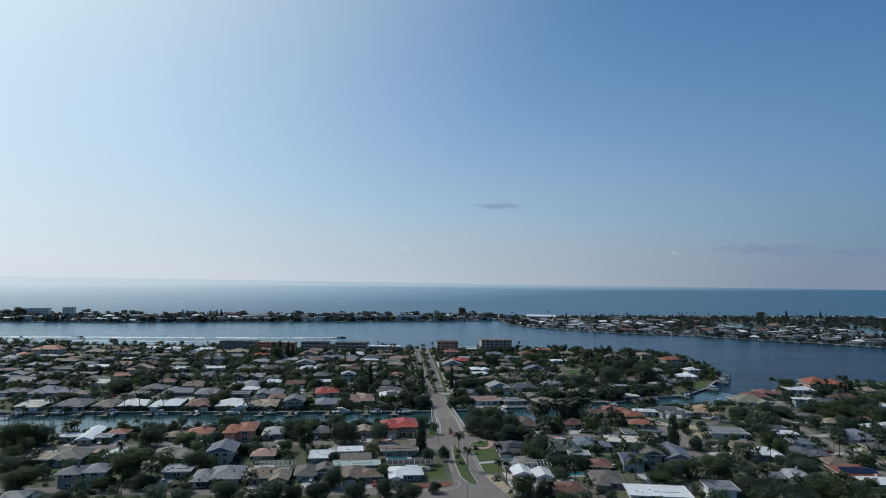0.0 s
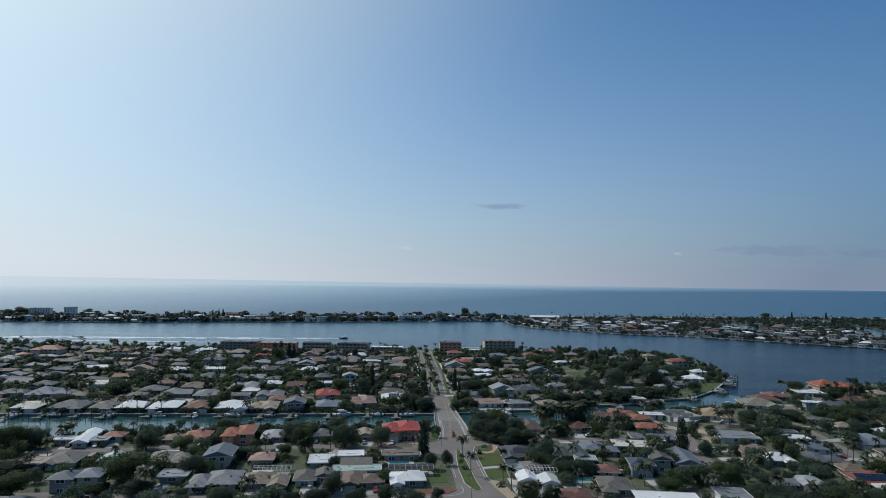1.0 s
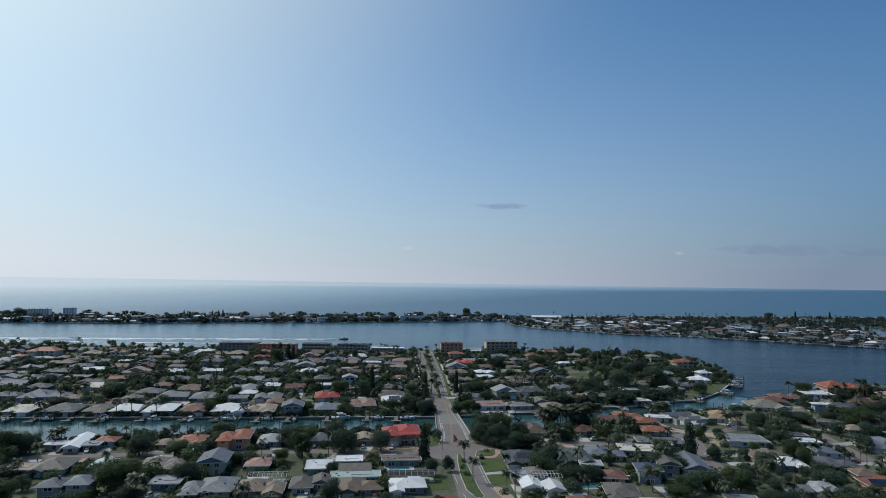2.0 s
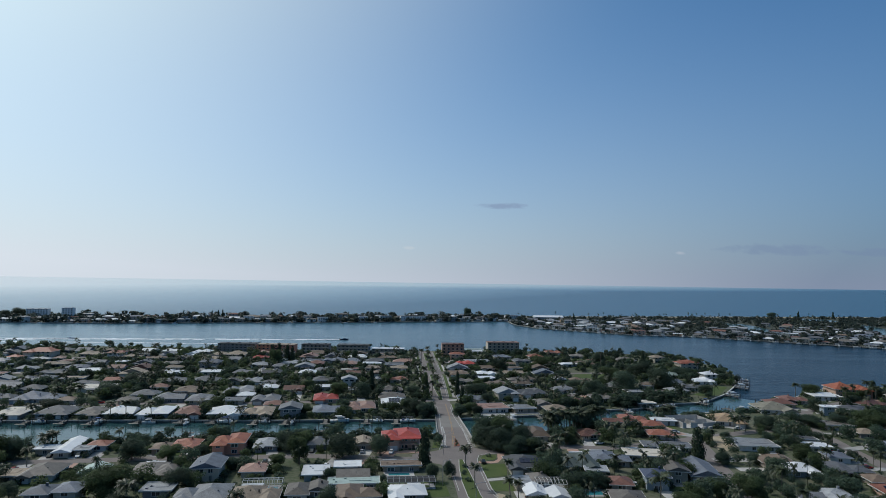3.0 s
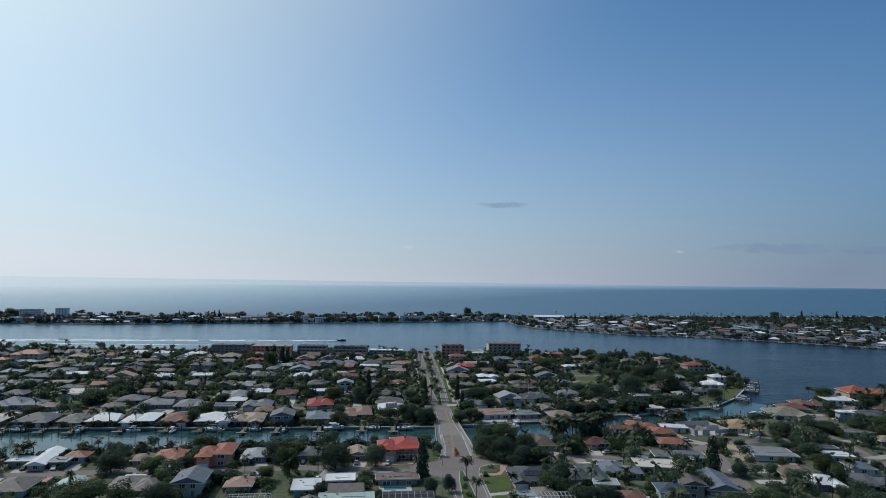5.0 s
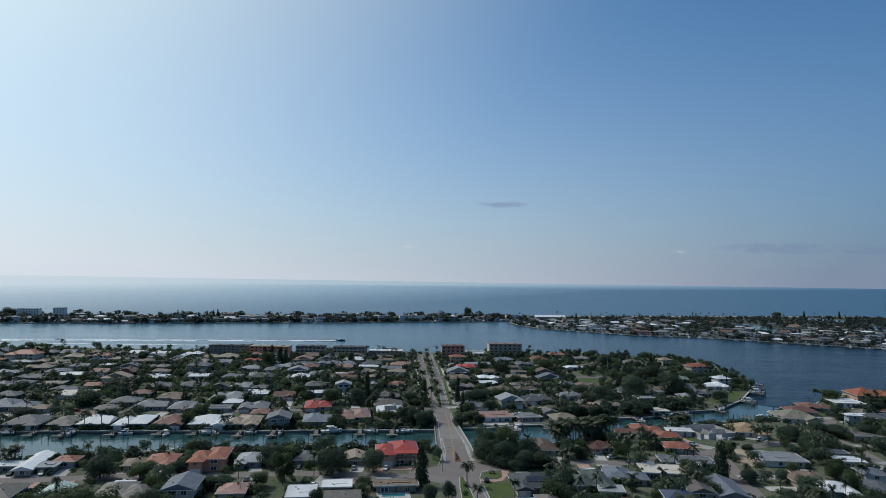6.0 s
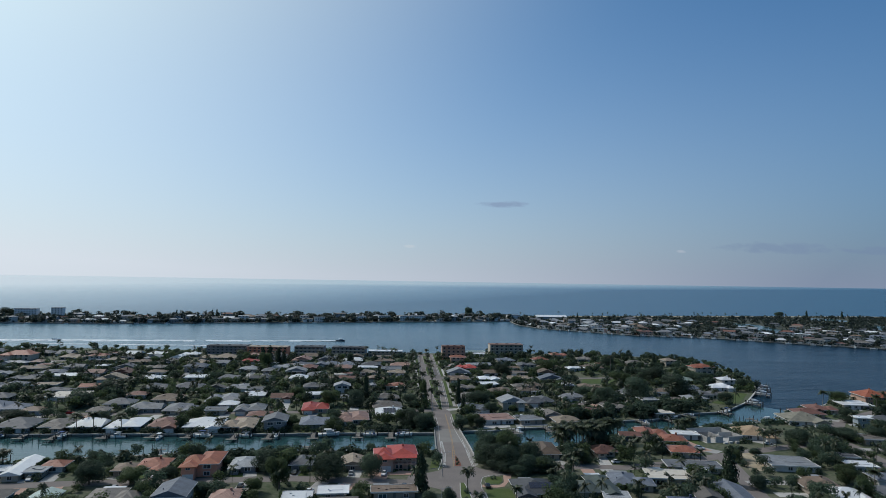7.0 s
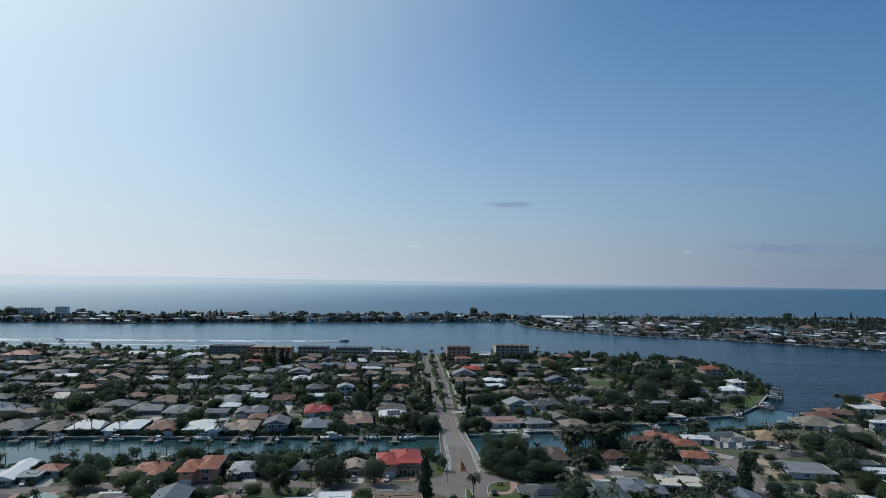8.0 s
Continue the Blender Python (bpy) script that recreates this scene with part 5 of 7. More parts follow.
# taller pale houses along the beach
k, line = 0.0, along(fine(GULF_EDGE[1:7], 1.0), 34)
while k < len(line) - 1:
    x, y = line[int(k)]
    w = dice.uniform(12, 30)
    k += w + dice.uniform(4, 22)
    if abs(x) < y * 0.72 and not any(math.dist((x, y), t[:2]) < w * 0.6 + t[2] for t in TAKEN) and inside(x, y, BARRIER):
        TAKEN.append((x, y, w * 0.55))
        far_house(x, y, w, dice.uniform(9, 13), 13, dice.choice(("flat", "flat", "hip")), dice.choice(("white", "pale", "white", "cream", "tan")), dice.choice(("white", "white", "cream", "peach")), dice.choice((2, 2, 3)))
bmesh.ops.recalc_face_normals(far_houses, faces=far_houses.faces[:])
tagged(new("beach_houses", mesh_of("beach_houses", far_houses, *FAR_MATS)), "many low stucco houses across the barrier island", "houses", kind="stuff")


# ---------------------------------------------------------------- boats and docks
def dock(x, y, turn, long, wide):
    """A timber jetty on piles that runs out from the seawall along its own -y."""
    jetty = thing("dock", pose(x, y, 0, 0, 0, turn), "weathered grey timber dock on piles in the canal", "dock", "canal docks")
    n = int(long / 0.9)
    bm = bmesh.new()
    for s in (-wide / 2 + 0.1, wide / 2 - 0.2):
        box(bm, s, -long, -0.14, s + 0.12, 0.6, -0.02)
    part("joist", bm, WOOD, jetty)
    if y > 700:
        bm = bmesh.new()
        box(bm, -wide / 2, -0.45 - n * 0.9, 0, wide / 2, 0, 0.06)
        part("deck", bm, WOOD, jetty)
        n = 0
    board = bmesh.new()
    box(board, -wide / 2, -0.42, 0, wide / 2, 0.42, 0.06)
    me = mesh_of("plank", board, WOOD)
    for k in range(n):
        hang("plank", me, jetty, pose(0, -0.45 - k * 0.9, 0))
    post = bmesh.new()
    tube(post, (0, 0, -3), (0, 0, 1.5), 0.16, 0.14, 7)
    me = mesh_of("post", post, WOOD)
    for u in (-wide / 2 - 0.1, wide / 2 + 0.1):
        for k in range(3 if y < 700 else 1):
            hang("post", me, jetty, pose(u, -long * (0.15 + 0.42 * k), 0))
    return jetty


def boat(x, y, turn, long, style, z=-1.0, paint=None):
    """A motor boat with a pointed hull: style open, cabin or top (with a hard top on posts)."""
    words = {"open": "small white open motor boat with outboard", "cabin": "white cabin cruiser with dark windows", "top": "white fishing boat with canvas top"}[style]
    craft = thing("boat", pose(x, y, z, 0, 0, turn), words, "boat", "moored boats")
    hw = long * 0.16
    sections = ((-0.5, 0.85, 0.55), (-0.2, 1.0, 0.6), (0.15, 0.95, 0.68), (0.36, 0.6, 0.8), (0.5, 0.04, 0.95))
    bm = bmesh.new()
    rings = []
    for u, wide, high in sections:
        h = high * long * 0.16
        rings.append([bm.verts.new(p) for p in ((u * long, -hw * wide, h), (u * long * 0.96, -hw * wide * 0.7, 0), (u * long * 0.93, 0, -0.35), (u * long * 0.96, hw * wide * 0.7, 0), (u * long, hw * wide, h))])
    for p, q in zip(rings, rings[1:]):
        for k in range(4):
            bm.faces.new((p[k], p[k + 1], q[k + 1], q[k]))
        bm.faces.new((p[4], p[0], q[0], q[4]))
    bm.faces.new(rings[0])
    bmesh.ops.recalc_face_normals(bm, faces=bm.faces[:])
    part("hull", bm, paint or HULL, craft)
    deck = long * 0.1
    bm = bmesh.new()
    if style == "cabin":
        box(bm, -long * 0.12, -hw * 0.7, deck * 0.9, long * 0.24, hw * 0.7, deck + 1.25)
        part("cabin", bm, HULL, craft)
        bm = bmesh.new()
        box(bm, -long * 0.1, -hw * 0.72, deck + 0.55, long * 0.245, hw * 0.72, deck + 1.0)
        part("window_band", bm, GLASS, craft)
        bm = bmesh.new()
        box(bm, -long * 0.22, -hw * 0.75, deck + 1.8, long * 0.12, hw * 0.75, deck + 1.92)
        part("hardtop", bm, HULL, craft)
    else:
        box(bm, -long * 0.1, -hw * 0.35, deck * 0.8, long * 0.06, hw * 0.35, deck + 0.9)
        part("console", bm, HULL, craft)
        bm = bmesh.new()
        box(bm, -long * 0.36, -hw * 0.6, deck * 0.8, -long * 0.22, hw * 0.6, deck + 0.45)
        part("seat", bm, CANVAS if style == "open" else HULL, craft)
        if style == "top":
            bm = bmesh.new()
            box(bm, -long * 0.2, -hw * 0.8, deck + 1.75, long * 0.14, hw * 0.8, deck + 1.85)
            part("canopy", bm, CANVAS if int(x) % 2 else HULL, craft)
            for u in (-0.17, 0.11):
                for s in (-0.7, 0.7):
                    bm = bmesh.new()
                    tube(bm, (u * long, s * hw, deck * 0.7), (u * long, s * hw, deck + 1.8), 0.04, 0.04, 5)
                    part("post", bm, METAL, craft)
    bm = bmesh.new()
    box(bm, -long * 0.57, -0.25, -0.1, -long * 0.5, 0.25, deck + 0.75)
    part("outboard_motor", bm, RUBBER, craft)
    return craft


def edge_turn(x, y, line):
    i = min(range(len(line) - 1), key=lambda k: math.dist((x, y), line[k]) + math.dist((x, y), line[k + 1]))
    a, b = line[i], line[i + 1]
    return a, b, math.atan2(b[1] - a[1], b[0] - a[0])


LIFT_POST = bmesh.new()
tube(LIFT_POST, (0, 0, -3), (0, 0, 1.9), 0.17, 0.15, 7)
LIFT_POST = mesh_of("post", LIFT_POST, DARKWOOD)


def boat_lift(x, y, turn, long, wide):
    """Four piles with two beams that carry a boat over the water."""
    lift = thing("boat_lift", pose(x, y, 0, 0, 0, turn), "timber boat lift of four dark piles in the canal", "boat lift", "boat lifts")
    for u in (-long / 2, long / 2):
        for v in (-wide / 2, wide / 2):
            hang("post", LIFT_POST, lift, pose(u, v, 0))
        bm = bmesh.new()
        box(bm, u - 0.12, -wide / 2, -0.75, u + 0.12, wide / 2, -0.55)
        part("beam", bm, METAL, lift)
    for v in (-wide / 2, wide / 2):
        bm = bmesh.new()
        box(bm, -long / 2 - 0.3, v - 0.1, 1.6, long / 2 + 0.3, v + 0.1, 1.78)
        part("rail", bm, METAL, lift)
    return lift


def mooring(x, y, long, style, tilt, line, side):
    """A dock with a cross head at the seawall nearest to (x, y), loose piles, and a boat beside it, some in a lift."""
    a, b, turn = edge_turn(x, y, line)
    d = Vector((b[0] - a[0], b[1] - a[1])).normalized()
    k = (Vector((x, y)) - Vector(a)).dot(d)
    foot = Vector(a) + d * k
    out = Vector((d.y, -d.x)) * side
    deep = 6.0 + int(abs(x)) % 4
    jetty = dock(foot.x, foot.y, math.degrees(turn) + (0 if side > 0 else 180), deep, 2.0)
    if y < 700:
        bm = bmesh.new()
        box(bm, -2.6, -deep - 2.0, -0.05, 2.4, -deep, 0.09)
        part("platform", bm, WOOD, jetty)
        for u, v in ((-3.2, -deep - 2.4), (3.0, -deep - 2.6), (6.4, -deep - 1.0), (7.0, -deep * 0.4)):
            hang("post", LIFT_POST, jetty, pose(u, v, 0.1 * (int(x) % 5) - 0.4))
    if long:
        long *= 0.85
        flat_by = abs(math.sin(radians(tilt))) < 0.4
        c = foot + out * (3.0 if flat_by else 5.0) + d * ((2.0 + long * 0.5) if flat_by else 3.4)
        raised = y < 700 and int(abs(x)) % 3 != 1
        heading = math.degrees(turn) + (tilt if flat_by else (-90 if tilt < 0 else 90))
        boat(c.x, c.y, heading, long, style, -0.35 if raised else -1.0)
        if raised:
            boat_lift(c.x, c.y, heading, long * 0.62, long * 0.42)


mooring(-227, 344, 8, "top", -80, CANAL_EDGE, 1)
mooring(-210, 343, 8, "open", 190, CANAL_EDGE, 1)
mooring(-193, 347, 0, "open", 0, CANAL_EDGE, 1)
mooring(-179, 348, 9, "top", -90, CANAL_EDGE, 1)
mooring(-157, 351, 8, "cabin", 185, CANAL_EDGE, 1)
mooring(-136, 354, 8, "top", -85, CANAL_EDGE, 1)
mooring(-120, 357, 10, "top", 175, CANAL_EDGE, 1)
mooring(-99, 360, 7, "open", 180, CANAL_EDGE, 1)
mooring(-83, 359, 7, "open", -90, CANAL_EDGE, 1)
mooring(-63, 363, 12, "cabin", 8, CANAL_EDGE, 1)
mooring(-42, 367, 8, "open", 180, CANAL_EDGE, 1)
mooring(-27, 370, 10, "open", 4, CANAL_EDGE, 1)
mooring(31, 381, 9, "top", -40, CANAL_EDGE, 1)
mooring(50, 387, 0, "open", 0, CANAL_EDGE, 1)
mooring(85, 402, 11, "cabin", -30, CANAL_EDGE, 1)
mooring(103, 407, 8, "open", -70, CANAL_EDGE, 1)
mooring(117, 413, 10, "top", -10, CANAL_EDGE, 1)
mooring(133, 422, 8, "open", 10, CANAL_EDGE, 1)
mooring(156, 433, 9, "top", 0, CANAL_EDGE, 1)
mooring(186, 462, 11, "cabin", -60, CANAL_EDGE, 1)
mooring(210, 494, 12, "cabin", -50, CANAL_EDGE, 1)
mooring(221, 514, 10, "top", -70, CANAL_EDGE, 1)
mooring(229, 532, 9, "open", -80, CANAL_EDGE, 1)
mooring(-192, 300, 8, "cabin", 180, NEAR_SHORE, -1)
mooring(-175, 304, 0, "open", 0, NEAR_SHORE, -1)
mooring(-121, 325, 8, "open", 180, NEAR_SHORE, -1)
mooring(-60, 334, 8, "top", 60, NEAR_SHORE, -1)
mooring(126, 391, 0, "open", 0, NEAR_SHORE, -1)
mooring(170, 405, 9, "cabin", 170, NEAR_SHORE, -1)
mooring(205, 433, 8, "open", 100, NEAR_SHORE, -1)
for k in range(40):
    spot = fine(BAY_EDGE[11:-1], 13)[k] if k < len(fine(BAY_EDGE[11:-1], 13)) else None
    if spot:
        mooring(spot[0], spot[1], dice.choice((0, 8, 9, 10)), dice.choice(("open", "top", "cabin")), dice.choice((180, 90, 0)), BAY_EDGE, 1)
for spot in fine(BAY_EDGE[2:8], 42):
    mooring(spot[0], spot[1], dice.choice((0, 8, 9, 10)), dice.choice(("open", "top", "cabin")), dice.choice((180, 90, 0)), BAY_EDGE, 1)

# two boats under way and the white water behind them
boat(-127, 819, 2, 10.5, "cabin", -1.0, HULL_DARK)
boat(-441, 778, 2, 9, "open", -1.0)


def wake(x, y, long, turn, spread, seed):
    """Foam in torn streaks that widens and thins behind a boat."""
    r = random.Random(seed)
    bm = bmesh.new()
    for lane in (-1, 0, 1):
        u = 0.0
        while u < long:
            k = u / long
            l = r.uniform(10, 40) * (0.6 + 0.4 * k)
            if r.random() < (0.97 if lane == 0 else 0.8) - 0.25 * k:
                mid = lane * spread * (0.2 + 0.8 * k ** 0.5) + r.uniform(-0.6, 0.6)
                h = spread * r.uniform(0.35, 0.7) * (1.0 if lane == 0 else 0.5)
                lift = r.uniform(0.01, 0.03) + 0.5 * max(0.0, 1 - u / 40) * (lane == 0)
                n = 8
                top = [bm.verts.new((-u - l * i / n, mid + h * math.sin(math.pi * (i + 0.3) / (n + 0.6)) ** 0.5 * r.uniform(0.6, 1.1), lift)) for i in range(n + 1)]
                low = [bm.verts.new((-u - l * i / n, mid - h * math.sin(math.pi * (i + 0.3) / (n + 0.6)) ** 0.5 * r.uniform(0.6, 1.1), lift - 0.008)) for i in range(n + 1)]
                for i in range(n):
                    bm.faces.new((low[i], top[i], top[i + 1], low[i + 1]))
            u += l * r.uniform(0.75, 1.0)
    bmesh.ops.recalc_face_normals(bm, faces=bm.faces[:])
    ob = new("boat_wake", mesh_of("boat_wake", bm, FOAM))
    ob.matrix_basis = pose(x, y, -1.17, 0, 0, turn)
    return tagged(ob, "streaks of white foam trailing a moving boat", "wake", kind="stuff")


wake(-131, 819, 460, 8, 10, 1)
wake(-446, 778, 160, 8, 6, 2)
wake(-190, 752, 300, 3, 4, 3)


# ---------------------------------------------------------------- cars, poles, pools and drives
def car_body(bm, rows):
    rings = [[bm.verts.new((x, s * w, z)) for s, w, z in ((-1, wb, z0), (-1, wb, zm), (-1, wt, z1), (1, wt, z1), (1, wb, zm), (1, wb, z0))] for x, wb, wt, z0, zm, z1 in rows]
    for p, q in zip(rings, rings[1:]):
        for k in range(6):
            bm.faces.new((p[k], p[(k + 1) % 6], q[(k + 1) % 6], q[k]))
    bm.faces.new(rings[0])
    bm.faces.new(rings[-1][::-1])
    bmesh.ops.recalc_face_normals(bm, faces=bm.faces[:])


bm = bmesh.new()
car_body(bm, ((-2.25, 0.78, 0.72, 0.4, 0.65, 0.85), (-2.0, 0.88, 0.8, 0.28, 0.7, 1.0), (1.0, 0.9, 0.84, 0.25, 0.7, 0.98), (2.0, 0.86, 0.78, 0.28, 0.62, 0.84), (2.3, 0.74, 0.66, 0.4, 0.55, 0.68)))
CAR_BODY = mesh_of("body", bm)
bm = bmesh.new()
car_body(bm, ((-1.9, 0.78, 0.72, 0.95, 1.0, 1.02), (-1.35, 0.78, 0.62, 0.95, 1.05, 1.46), (0.2, 0.78, 0.62, 0.95, 1.05, 1.48), (1.05, 0.78, 0.74, 0.95, 0.98, 1.0)))
CAR_CABIN = mesh_of("cabin", bm, GLASS)
bm = bmesh.new()
tube(bm, (0, -0.1, 0), (0, 0.1, 0), 0.33, 0.33, 12)
TYRE = mesh_of("wheel", bm, RUBBER)
bm = bmesh.new()
box(bm, -1.2, -0.6, 1.46, 0.15, 0.6, 1.5)
CAR_TOP = mesh_of("roof", bm)


def car(x, y, turn, word, colour):
    paint = surface(word + " car paint", colour, shade(colour, 0.9), 0.5, 0.25, spec=0.5)
    auto = thing("car", pose(x, y, 0.04, 0, 0, turn), word + " car parked on the ground", "car", "parked cars")
    for name, me in (("body", CAR_BODY), ("roof", CAR_TOP)):
        own = me.copy()
        own.materials.append(paint)
        hang(name, own, auto)
    hang("cabin", CAR_CABIN, auto)
    for u in (-1.4, 1.4):
        for s in (-0.8, 0.8):
            hang("wheel", TYRE, auto, pose(u, s, 0.33))
    return auto


DARK, SILVER, WHITE, RED, BLUE = ("black", (0.015, 0.015, 0.018)), ("silver", (0.45, 0.46, 0.47)), ("white", (0.75, 0.75, 0.74)), ("red", (0.35, 0.02, 0.02)), ("blue", (0.03, 0.07, 0.2))
for x, y, turn, kind in ((15.5, 288.3, 95, DARK), (36.3, 232.9, 10, WHITE), (70.9, 322.5, 20, WHITE), (69.7, 262.4, 80, WHITE), (150.5, 357.9, 20, WHITE), (-54.2, 231.5, 95, DARK), (-118.9, 221.5, 8, DARK), (-83.9, 231, 90, SILVER),
                         (277.5, 418, 40, WHITE), (272.3, 436, 60, SILVER), (-35.7, 300.5, 95, SILVER), (-17.8, 235.5, 95, RED), (132.8, 282.8, 10, SILVER), (133.6, 258.4, 20, WHITE), (192.7, 318, 0, SILVER), (-98.1, 228, 95, BLUE),
                         (9.2, 441, 5, WHITE), (24.8, 443.5, 95, SILVER), (-150, 400, 8, DARK), (-70, 412, 8, WHITE), (-200, 396, 12, RED), (-90, 534, 5, WHITE), (-180, 526, 8, SILVER), (60, 552, 8, DARK)):
    car(x, y, turn, *kind)


def street_lamp(x, y, high, turn):
    lamp = thing("street_lamp", pose(x, y, 0, 0, 0, turn), "tall grey steel street lamp beside the boulevard", "street lamp", "street lamps")
    bm = bmesh.new()
    tube(bm, (0, 0, -0.1), (0, 0, high), 0.14, 0.08, 8)
    part("pole", bm, METAL, lamp)
    bm = bmesh.new()
    tube(bm, (0, 0, high - 0.3), (2.4, 0, high + 0.3), 0.06, 0.05, 6)
    part("arm", bm, METAL, lamp)
    bm = bmesh.new()
    box(bm, 2.2, -0.15, high + 0.2, 3.0, 0.15, high + 0.36)
    part("lamp_head", bm, METAL, lamp)


street_lamp(9.6, 222, 12.5, 0)
street_lamp(-0.8, 258.4, 9, 0)
for y in (300, 400, 448, 490, 560, 640):
    street_lamp(at_y(WEST, y) - 1.2, y, 9, 0)


def pool(x, y, turn, w, d, cage):
    """A swimming pool in a paved deck, with or without a screened cage over it."""
    basin = thing("swimming_pool", pose(x, y, 0, 0, 0, turn), "turquoise swimming pool in a pale paved deck" + (" under dark screen cage" if cage else ""), "pool", "swimming pools")
    bm = bmesh.new()
    edging(bm, -w / 2, -d / 2, w / 2, d / 2, -0.1, 0.1, 1.8)
    part("deck", bm, CONCRETE, basin)
    bm = bmesh.new()
    box(bm, -w / 2, -d / 2, -0.1, w / 2, d / 2, 0.04)
    part("water", bm, POOL, basin)
    if cage:
        hw, hd = w / 2 + 1.8, d / 2 + 1.8
        for k in range(9):
            u = -hw + k * hw / 4
            bm = bmesh.new()
            for a, b in (((u, -hd, 0), (u, -hd, 2.6)), ((u, -hd, 2.6), (u, -hd * 0.4, 3.4)), ((u, -hd * 0.4, 3.4), (u, hd * 0.4, 3.4)), ((u, hd * 0.4, 3.4), (u, hd, 2.6)), ((u, hd, 0), (u, hd, 2.6))):
                tube(bm, a, b, 0.07, 0.07, 4)
            part("cage_rib", bm, METAL if cage == "dark" else TRIM, basin)
        for u, v, w1, z0, z1 in ((0, -hd * 0.4, hd * 0.8, 3.4, 3.4), (0, -hd, hd * 0.6, 2.6, 3.4)) if cage == "dark" else ():
            bm = bmesh.new()
            bm.faces.new([bm.verts.new(q) for q in ((-hw, v, z0), (hw, v, z0), (hw, v + w1, z1), (-hw, v + w1, z1))])
            part("screen", bm, SCREEN, basin, "dark mesh screen")
        for v, z in ((-hd, 2.6), (-hd * 0.4, 3.4), (hd * 0.4, 3.4), (hd, 2.6), (-hd, 1.2)):
            bm = bmesh.new()
            tube(bm, (-hw, v, z), (hw, v, z), 0.07, 0.07, 4)
            part("cage_rail", bm, METAL if cage == "dark" else TRIM, basin)
    a = radians(turn)
    FOOTPRINTS.append((x, y, math.cos(a), math.sin(a), w / 2 + 2, d / 2 + 2, 2))


def drive(x0, y0, x1, y1, wide, mat, words):
    d = Vector((x1 - x0, y1 - y0)).normalized() * wide / 2
    pts = [(x0 - d.y, y0 + d.x), (x0 + d.y, y0 - d.x), (x1 + d.y, y1 - d.x), (x1 - d.y, y1 + d.x)]
    slab("driveway", pts, -0.2, 0.031 + 0.0007 * (len(FOOTPRINTS) % 23), mat, words, "driveway")
    k = Vector((x1 - x0, y1 - y0))
    n = k.normalized()
    FOOTPRINTS.append(((x0 + x1) / 2, (y0 + y1) / 2, n.x, n.y, k.length / 2, wide / 2, 1))


# driveways from every second house to its street
lots = list(FOOTPRINTS)
for n, (x, y, c, s, hw, hd, z) in enumerate(lots):
    if y > 640:
        continue
    best = None
    for line in STREETS:
        for px, py in fine(line, 3):
            gap = math.dist((x, y), (px, py))
            if best is None or gap < best[0]:
                best = (gap, px, py)
    if best and hd + 4 < best[0] < 38:
        px, py = best[1:]
        side = 1 if -s * (px - x) + c * (py - y) > 0 else -1
        u = hw * (0.55 if n % 2 else -0.55)
        sx, sy = x + c * u - s * side * (hd + 0.2), y + s * u + c * side * (hd + 0.2)
        ex, ey = px + c * u, py + s * u
        back_off = Vector((sx - ex, sy - ey)).normalized() * 3.3
        ex, ey = ex + back_off.x, ey + back_off.y
        if math.dist((sx, sy), (ex, ey)) > 3 and not (8 < ex < 34 and 240 < ey < 310):
            if n % 5 == 0:
                drive(sx, sy, ex, ey, 5.0, PAVER, "rose paved driveway from house to street")
            else:
                drive(sx, sy, ex, ey, 5.0, CONCRETE, "pale concrete driveway from house to street")
for outline in ([(16, 377.5), (33, 383.2), (33, 388), (16, 386.5)], [(36, 384.5), (53, 388.8), (53, 392), (36, 390)]):
    slab("pavement", outline, -0.2, 0.05, CONCRETE, "pale paved terrace between house and canal", "terrace")
# mown lawns in front of or behind some houses
for n, (x, y, c, s, hw, hd, z) in enumerate(lots):
    if n % 5 in (0, 2, 3) and y < 660 and z < 9 and abs(x) < 0.72 * y + 10:
        side = -1 if n % 3 else 1
        a, b = side * (hd + 0.4), side * (hd + 6.5 + n % 4)
        pts = [(x + c * u - s * v, y + s * u + c * v) for u, v in ((-hw, a), (hw * 0.9, a), (hw * 0.8, b), (-hw * 0.9, b))]
        if all(not (at_y(WEST, q) - 5 < p < at_y(EAST, q) + 5) and (inside(p, q, NEAR_LAND) or inside(p, q, ISLAND)) for p, q in pts):
            slab("ground", pts if side > 0 else pts[::-1], -0.2, 0.012 + 0.0006 * (n % 7), GREEN, "mown green lawn beside a house", "lawn")
# cars on some of the drives
dice = random.Random(31)
for x, y, c, s, half, wide, z in [f for f in FOOTPRINTS if f[6] == 1]:
    if y < 560 and dice.random() < 0.3 and abs(x) < 0.7 * y:
        k = dice.uniform(-0.3, 0.4) * half
        car(x + c * k - s * 0.8, y + s * k + c * 0.8, math.degrees(math.atan2(s, c)), *dice.choice((WHITE, WHITE, SILVER, DARK, RED, BLUE, SILVER)))
slab("ground", [(98, 527), (127, 527), (134, 549), (104, 547)], -0.2, 0.0565, GREEN, "open mown green field", "grass")
slab("ground", [(104, 286), (107.5, 284), (113.5, 318), (104, 314)], -0.2, 0.0565, GREEN, "mown green lawn beside the street", "grass")
slab("ground", [(172, 452), (186, 464), (204, 494), (198, 500), (184, 480), (166, 460)], -0.2, 0.0565, GREEN, "mown green lawn by the water", "grass")
slab("ground", [(-9, 262), (0, 262), (2, 247), (-8, 245)], -0.2, 0.0565, GREEN, "mown green lawn beside the boulevard", "grass")
slab("ground", [(14.6, 286.6), (15.8, 269), (24.6, 272.5), (24, 287.3)][::-1], -0.2, 0.05, GREEN, "mown green lawn beside the boulevard", "grass")
